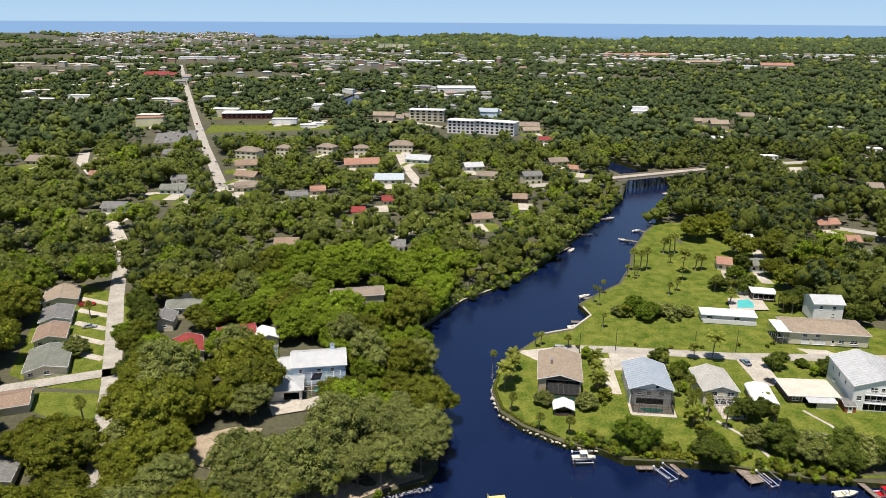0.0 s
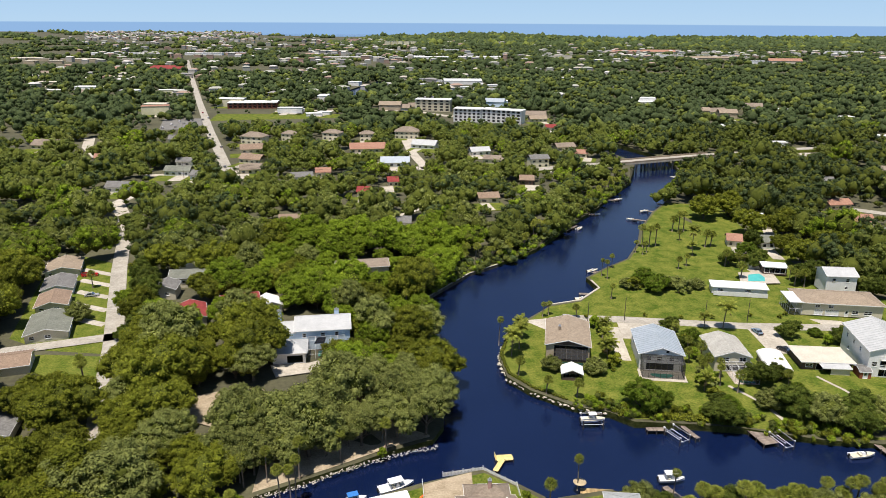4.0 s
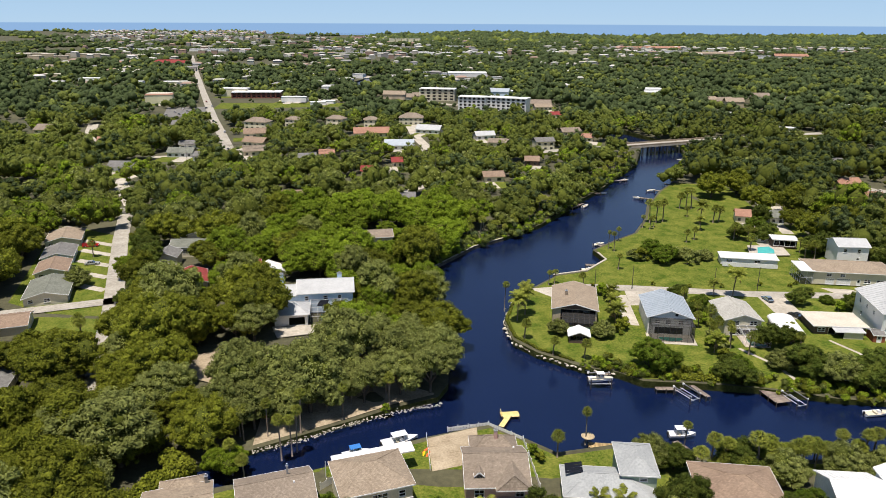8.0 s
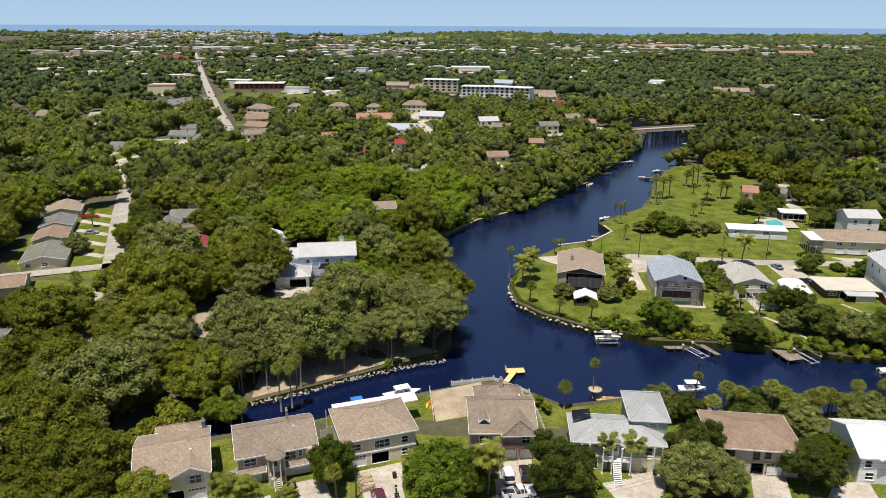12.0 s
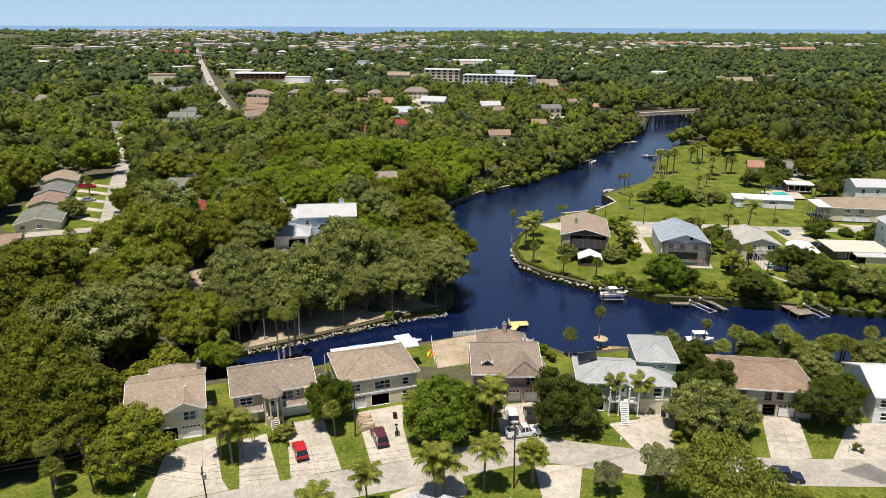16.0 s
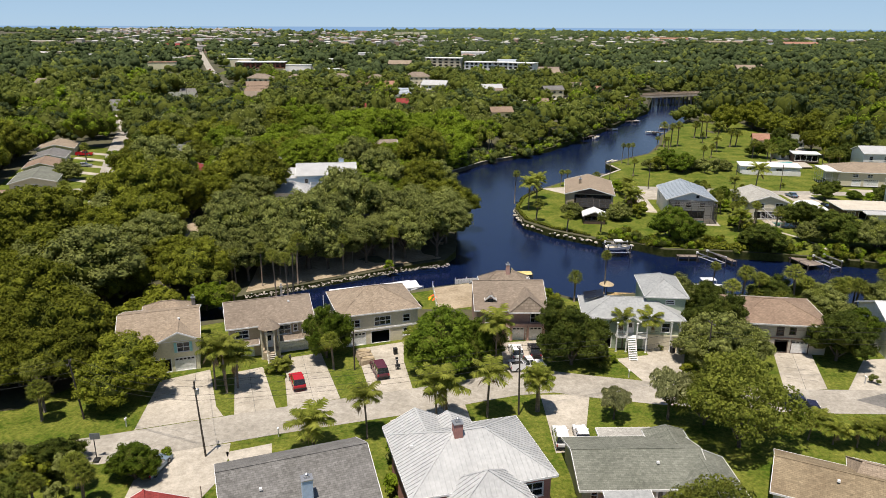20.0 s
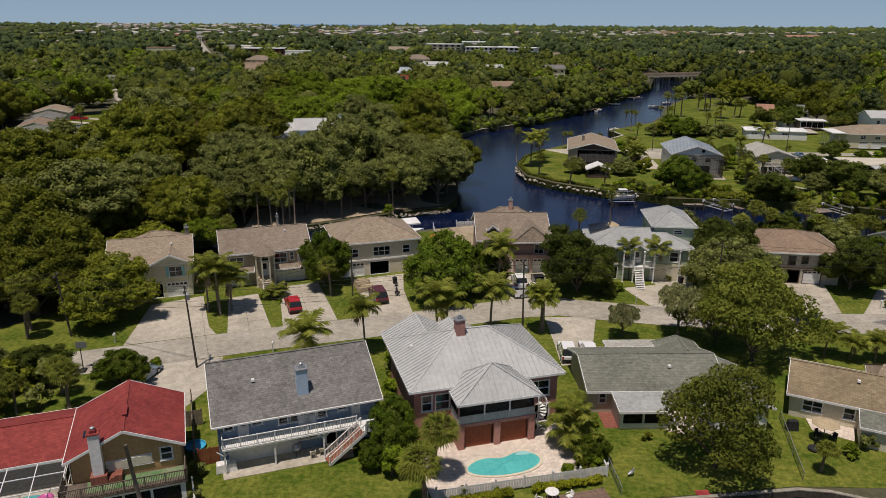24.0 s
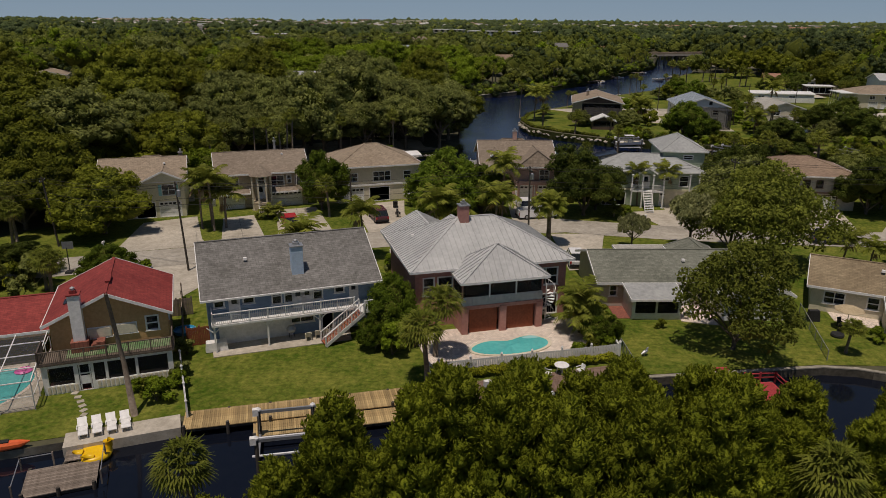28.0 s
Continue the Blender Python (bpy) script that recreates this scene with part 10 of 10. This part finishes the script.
table_set(7.9, 52.9, 0.17, M["white"])
plastic_chair(9.4, 52.7, 0.17, -60, M["white"], "white plastic garden chair on the brown deck")
plastic_chair(6.7, 52.0, 0.17, 70, M["white"], "white plastic garden chair on the brown deck")
for x, y, r in ((21.2, 66.0, 30), (22.2, 65.4, -40), (21.6, 64.8, 170)):
    plastic_chair(x, y, 0.09, r, M["carsand"], "grey metal patio chair near a table")
for x, y, r in ((36.0, 63.6, 20), (37.2, 63.0, -60), (35.4, 62.4, 150)):
    plastic_chair(x, y, 0.08, r, M["black"], "dark patio chair under a straw umbrella")
for x, y, r in ((36.2, 52.8, 150), (37.4, 52.4, 170)):
    plastic_chair(x, y, 0.08, r, M["aqua"], "aqua blue plastic chair on the corner dock")
um = thing("patio_umbrella", "tan patio umbrella open over dark chairs", "umbrella", pose(36.2, 63.0, 0.08))
part("pole", Shape().tube([(0, 0, 0), (0, 0, 2.3)], [0.04, 0.03], 8), M["pile"], um)
part("canopy", Shape().lathe([(1.35, 1.95), (1.3, 2.02), (0.7, 2.25), (0.05, 2.45)], 8), M["thatch"], um)
gl = thing("covered_grill", "black covered barbecue grill on the lawn", "grill", pose(34.0, 65.0, 0.03))
part("body", Shape().box(0, 0, 0.55, 1.2, 0.6, 1.1, 0, 0.8), M["black"], gl)
ti = solid("tyre_ring", Shape().lathe([(0.3, 0.05), (0.55, 0.0), (0.6, 0.15), (0.55, 0.3), (0.35, 0.28)], 16), M["black"], "black round planter on the lawn", "planter", m=pose(34.6, 61.4, 0.03))
eb = solid("garden_bird_statue", Shape().tube([(-0.35, 0, 0.25), (0, 0, 0.35), (0.25, 0, 0.45), (0.3, 0, 0.7), (0.42, 0, 0.74)], [0.05, 0.2, 0.14, 0.08, 0.03], 8).box(0, 0, 0.1, 0.1, 0.1, 0.25), M["galv"], "small grey bird statue on the lawn", "statue", m=pose(15.6, 56.6, 0.03, 0, 0, 30))
wb = thing("white_storage_box", "white covered box under the balcony", "box", pose(-21.8, 56.2, 0.1, 0, 0, 21.5))
part("cover", Shape().box(0, 0, 0.4, 1.9, 0.9, 0.8, 0, 0.9), M["white"], wb)
gr = thing("barbecue_grill", "dark grill with round lid on the patio", "grill", pose(-15.8, 58.8, 0.1, 0, 0, 30))
part("bowl", Shape().lathe([(0.3, 0.6), (0.45, 0.8), (0.45, 0.95), (0.25, 1.2), (0.05, 1.26)], 12), M["galv"], gr)
for a in range(3):
    part("leg", Shape().bar((0.3 * math.cos(a * 2.1), 0.3 * math.sin(a * 2.1), 0), (0.2 * math.cos(a * 2.1), 0.2 * math.sin(a * 2.1), 0.7), 0.04), M["black"], gr)
for x, y, r in ((-14.2, 58.5, 200), (-13.4, 59.0, 190), (-12.7, 59.6, 170)):
    plastic_chair(x, y, 0.1, r, M["cream"], "pale cushioned patio chair under the balcony")
bp = solid("paddling_pool", Shape().lathe([(0.95, 0.0), (1.0, 0.3), (0.92, 0.32), (0.88, 0.12)], 18), M["bluepool"], "bright blue plastic paddling pool by the fence", "paddling pool", m=pose(-26.0, 59.8, 0.05))

# pool court of the pink house
solid("pool_court", sheet([(-2.6, 52.6), (13.2, 56.6), (10.4, 66.0), (8.8, 64.4), (-2.0, 61.0), (-4.6, 59)], lift=0.16, step=5), M["paver"], "pinkish paved pool court behind a white fence", "patio", "structure")
po = thing("swimming_pool", "curved turquoise swimming pool with pale coping", "pool", pose(4.0, 57.8, 0.17, 0, 0, 19))
ring = [(3.6 * math.cos(t), 1.65 * math.sin(t) * (1 + 0.12 * math.cos(t)) - (0.75 * math.exp(-((math.cos(t) - 0.05) ** 2) / 0.12) if math.sin(t) > 0 else 0.0)) for t in np.linspace(0, 2 * math.pi, 36, endpoint=False)]
part("coping", Shape().slab([(x * 1.09, y * 1.16) for x, y in ring], 0.0, 0.08), M["cream"], po)
part("water", Shape().slab(ring, 0.02, 0.095), M["pool"], po, "turquoise pool water")
for i in range(3):
    part("pool_step", Shape().slab([(2.3 + (0.9 - 0.22 * i) * math.cos(t), 0.6 + (0.8 - 0.16 * i) * math.sin(t)) for t in np.linspace(0.2, 2.6, 9)], 0.09, 0.1 + 0.004 * i), M["aqua"], po)


def board_fence(name, label, a, b, h, material, board=0.16, gap=0.02, z=0.0, caps=True):
    a, b = Vector((*a, z)), Vector((*b, z))
    ln = (b - a).length
    yaw = math.degrees(math.atan2(b.y - a.y, b.x - a.x))
    root = thing(name, label, "fence", pose(a.x, a.y, z, 0, 0, yaw))
    me = Shape().box(0, 0, h / 2, board, 0.03, h - 0.1).mesh("board", material)
    for i in range(int(ln / (board + gap))):
        part("board", me, None, root, at=pose((i + 0.5) * (board + gap), 0, 0.02))
    part("rail", Shape().box(ln / 2, 0.05, h * 0.85, ln, 0.06, 0.1).box(ln / 2, 0.05, h * 0.2, ln, 0.06, 0.1), material, root)
    for i in range(max(2, int(ln / 2.4)) + 1):
        x = ln * i / max(2, int(ln / 2.4))
        p = part("post", Shape().box(x, 0.03, h / 2 + 0.06, 0.14, 0.14, h + 0.12), material, root)
        if caps:
            part("cap", Shape().lathe([(0.1, h + 0.12), (0.12, h + 0.2), (0.02, h + 0.34)], 8, x, 0.03), M["white"], p)
    return root


board_fence("white_picket_fence", "white board fence with globe lamps round the pool", (-2.2, 52.3), (13.4, 56.4), 1.1, M["white"], 0.12, 0.03, 0.16)
board_fence("white_picket_fence", "white board fence at the side of the pool", (13.4, 56.4), (13.0, 60.5), 1.1, M["white"], 0.12, 0.03, 0.1)
board_fence("white_picket_fence", "short white board fence by the deck", (-3.0, 51.8), (-2.2, 48.0), 1.1, M["white"], 0.12, 0.03, 0.1)
board_fence("white_fence", "white vinyl fence beside the canal house", (-23.8, 53.0), (-20.3, 45.0), 1.3, M["white"], 0.16, 0.01)
board_fence("wooden_gate", "red-brown board gate beside the blue house", (-24.6, 56.8), (-22.6, 57.6), 1.8, M["redfence"], 0.14, 0.01, caps=False)
board_fence("wooden_fence", "weathered brown board fence between houses", (-25.0, 57.0), (-29.4, 68.2), 1.6, M["oldplank"], 0.16, 0.02, caps=False)
board_fence("wooden_gate", "weathered brown board gate between houses", (-29.4, 63.0), (-26.8, 64.0), 1.8, M["oldplank"], 0.14, 0.01, caps=False)
board_fence("white_fence", "white vinyl fence round the sandy yard", (-5.6, 136.2), (-4.4, 124.5), 1.5, M["white"], 0.3, 0.01)
board_fence("white_fence", "white picket fence above the river", (-1.0, 139.4), (8.3, 141.8), 1.2, M["white"], 0.3, 0.04)
board_fence("white_fence", "white picket fence on the river corner", (8.3, 141.8), (15.6, 136.0), 1.2, M["white"], 0.3, 0.04)
board_fence("white_fence", "white fence beside the rose house", (15.6, 135.6), (17.4, 119), 1.4, M["white"], 0.3, 0.01)
board_fence("white_fence", "white gate and fence beside the cream house", (-25.6, 117.8), (-23.4, 120.2), 1.8, M["white"], 0.2, 0.01)
solid("sandy_yard", sheet([(-5.4, 136), (5.6, 140.8), (6.0, 128), (1.6, 126), (-3.9, 124)], lift=0.06, step=4), M["sand"], "bare sandy yard behind a white fence", "ground", "structure")
for a, b in (((33.6, 67.0), (31.2, 56.3)), ((13.8, 58.0), (14.1, 53.6))):
    cf = thing("chain_fence", "low green chain-link fence between gardens", "fence", Matrix())
    A, B = Vector((*a, 0.02)), Vector((*b, 0.02))
    part("wire", Shape().face([A, B, B + Vector((0, 0, 1.0)), A + Vector((0, 0, 1.0))]), see_through("green_chain_link", (0.05, 0.14, 0.07), 0.4), cf)
    part("rail", Shape().bar(A + Vector((0, 0, 1.0)), B + Vector((0, 0, 1.0)), 0.05), M["galv"], cf)
    for i in range(6):
        p = A.lerp(B, i / 5)
        part("post", Shape().bar(p, p + Vector((0, 0, 1.05)), 0.06), M["galv"], cf)
st_ = thing("stepping_stones", "line of pale stepping stones across the lawn", "stepping stones", Matrix())
for i in range(9):
    t = i / 8
    part("stone", Shape().box(-30.3 + 2.9 * t + 0.5 * math.sin(3 * t), 48.3 - 5.0 * t, 0.06, 0.5, 0.42, 0.06, 17 * i), M["concrete"], st_)

# ---- poles and wires ----


def pole(x, y, z, h, lean=(0, 0), arm=True, lamp=False):
    p = thing("utility_pole", "dark timber utility pole carrying wires along the street", "utility pole", pose(x, y, z), "utility poles")
    part("shaft", Shape().tube([(0, 0, -0.3), (lean[0], lean[1], h)], [0.14, 0.09], 8), M["pile"], p)
    if arm:
        part("crossarm", Shape().box(lean[0], lean[1], h - 0.5, 0.12, 2.0, 0.12, 15), M["pile"], p)
        for sg in (-0.8, 0, 0.8):
            part("insulator", Shape().lathe([(0.05, h - 0.44), (0.07, h - 0.36), (0.02, h - 0.25)], 6, lean[0] - 0.2 * sg, lean[1] + sg), M["galv"], p)
    if lamp:
        part("transformer", Shape().lathe([(0.22, h - 1.7), (0.24, h - 1.0), (0.05, h - 0.9)], 10, lean[0] + 0.3, lean[1]), M["galv"], p)
    return Vector((x + lean[0], y + lean[1], z + h))


tops = [pole(-78, 76, 0, 9.5), pole(-51.4, 84.7, 0, 9.0, (-0.8, 0)), pole(-31.8, 76.5, 0, 10.5, (-0.5, 0), lamp=True), pole(8.2, 87.7, 0, 10.5, (-0.2, 0), lamp=True), pole(37.9, 99.8, 0, 9.5), pole(78, 99, 0, 9.5)]
side = pole(-16.5, 100.4, 0, 6.5, arm=False)


def wire(a, b, sag, n=8, r=0.03):
    s = Shape()
    pts = [a.lerp(b, i / n) - Vector((0, 0, sag * 4 * (i / n) * (1 - i / n))) for i in range(n + 1)]
    s.tube(pts, [r * 0.6] * len(pts), 4)
    return solid("power_line", s, M["black"], "thin black power line between poles", "wire")


for a, b in zip(tops[:-1], tops[1:]):
    for dz, o in ((-0.3, 0.8), (-0.3, -0.8), (-1.9, 0), (-2.6, 0)):
        wire(a + Vector((0, o, dz)), b + Vector((0, o, dz)), 0.8)
wire(tops[2] - Vector((0, 0, 1)), side, 0.5)
wire(tops[2] - Vector((0, 0, 1)), Vector((-40, 98, 5.4)), 0.5)
wire(tops[3] - Vector((0, 0, 1)), Vector((12, 112, 5.6)), 0.5)
for x, y in ((61, 228), (88, 226), (47.5, 224), (103, 227)):
    pole(x, y, 1.0, 8.5, arm=False)
for x0, y0, x1, y1 in ((-160, 420, -40, 392), (-40, 392, -10, 385)):
    for k in range(3):
        wire(Vector((x0, y0, 17 + k * 0.8)), Vector((x1, y1, 17 + k * 0.8)), 0.6, r=0.09)
pole(-40, 392, 4, 15), pole(-160, 420, 4, 15), pole(-10, 385, 3, 15)
dt = thing("dead_palm_trunk", "tall bare brown palm trunk leaning over the lawn", "tree trunk", pose(-24.3, 45.3, 0))
part("trunk", Shape().tube([(0, 0, -0.2), (-0.5, 0.5, 4.0), (-1.3, 0.9, 9.2)], [0.27, 0.17, 0.13], 10), M["palmbark"], dt, smooth=True)
for x, y, yw in ((-45.0, 75.3, 100), (62.0, 86.0, 30)):
    bh_ = thing("basketball_hoop", "black basketball hoop on a pole at the kerb", "basketball hoop", pose(x, y, 0.05, 0, 0, yw))
    part("pole", Shape().tube([(0, 0, 0), (0, 0, 2.9)], [0.06, 0.06], 8), M["black"], bh_)
    part("backboard", Shape().box(0.4, 0, 3.1, 0.05, 1.2, 0.85), M["galv"], bh_)
    part("base", Shape().box(-0.2, 0, 0.12, 1.1, 0.8, 0.24, 0, 0.8), M["black"], bh_)
    part("rim", Shape().lathe([(0.22, 2.85), (0.25, 2.87), (0.22, 2.89)], 12, 0.7, 0), M["orange"], bh_)
for x, y in ((-44.8, 83.0), (-23.8, 81.2), (-4.4, 97.0), (26.0, 99.2), (61.5, 98.4)):
    mb = thing("mailbox", "white mailbox on a post by the kerb", "mailbox", pose(x, y, 0.03), "mailboxes")
    part("post", Shape().box(0, 0, 0.55, 0.1, 0.1, 1.1), M["white"], mb)
    part("box", Shape().box(0, 0, 1.2, 0.2, 0.46, 0.24), M["white"], mb)
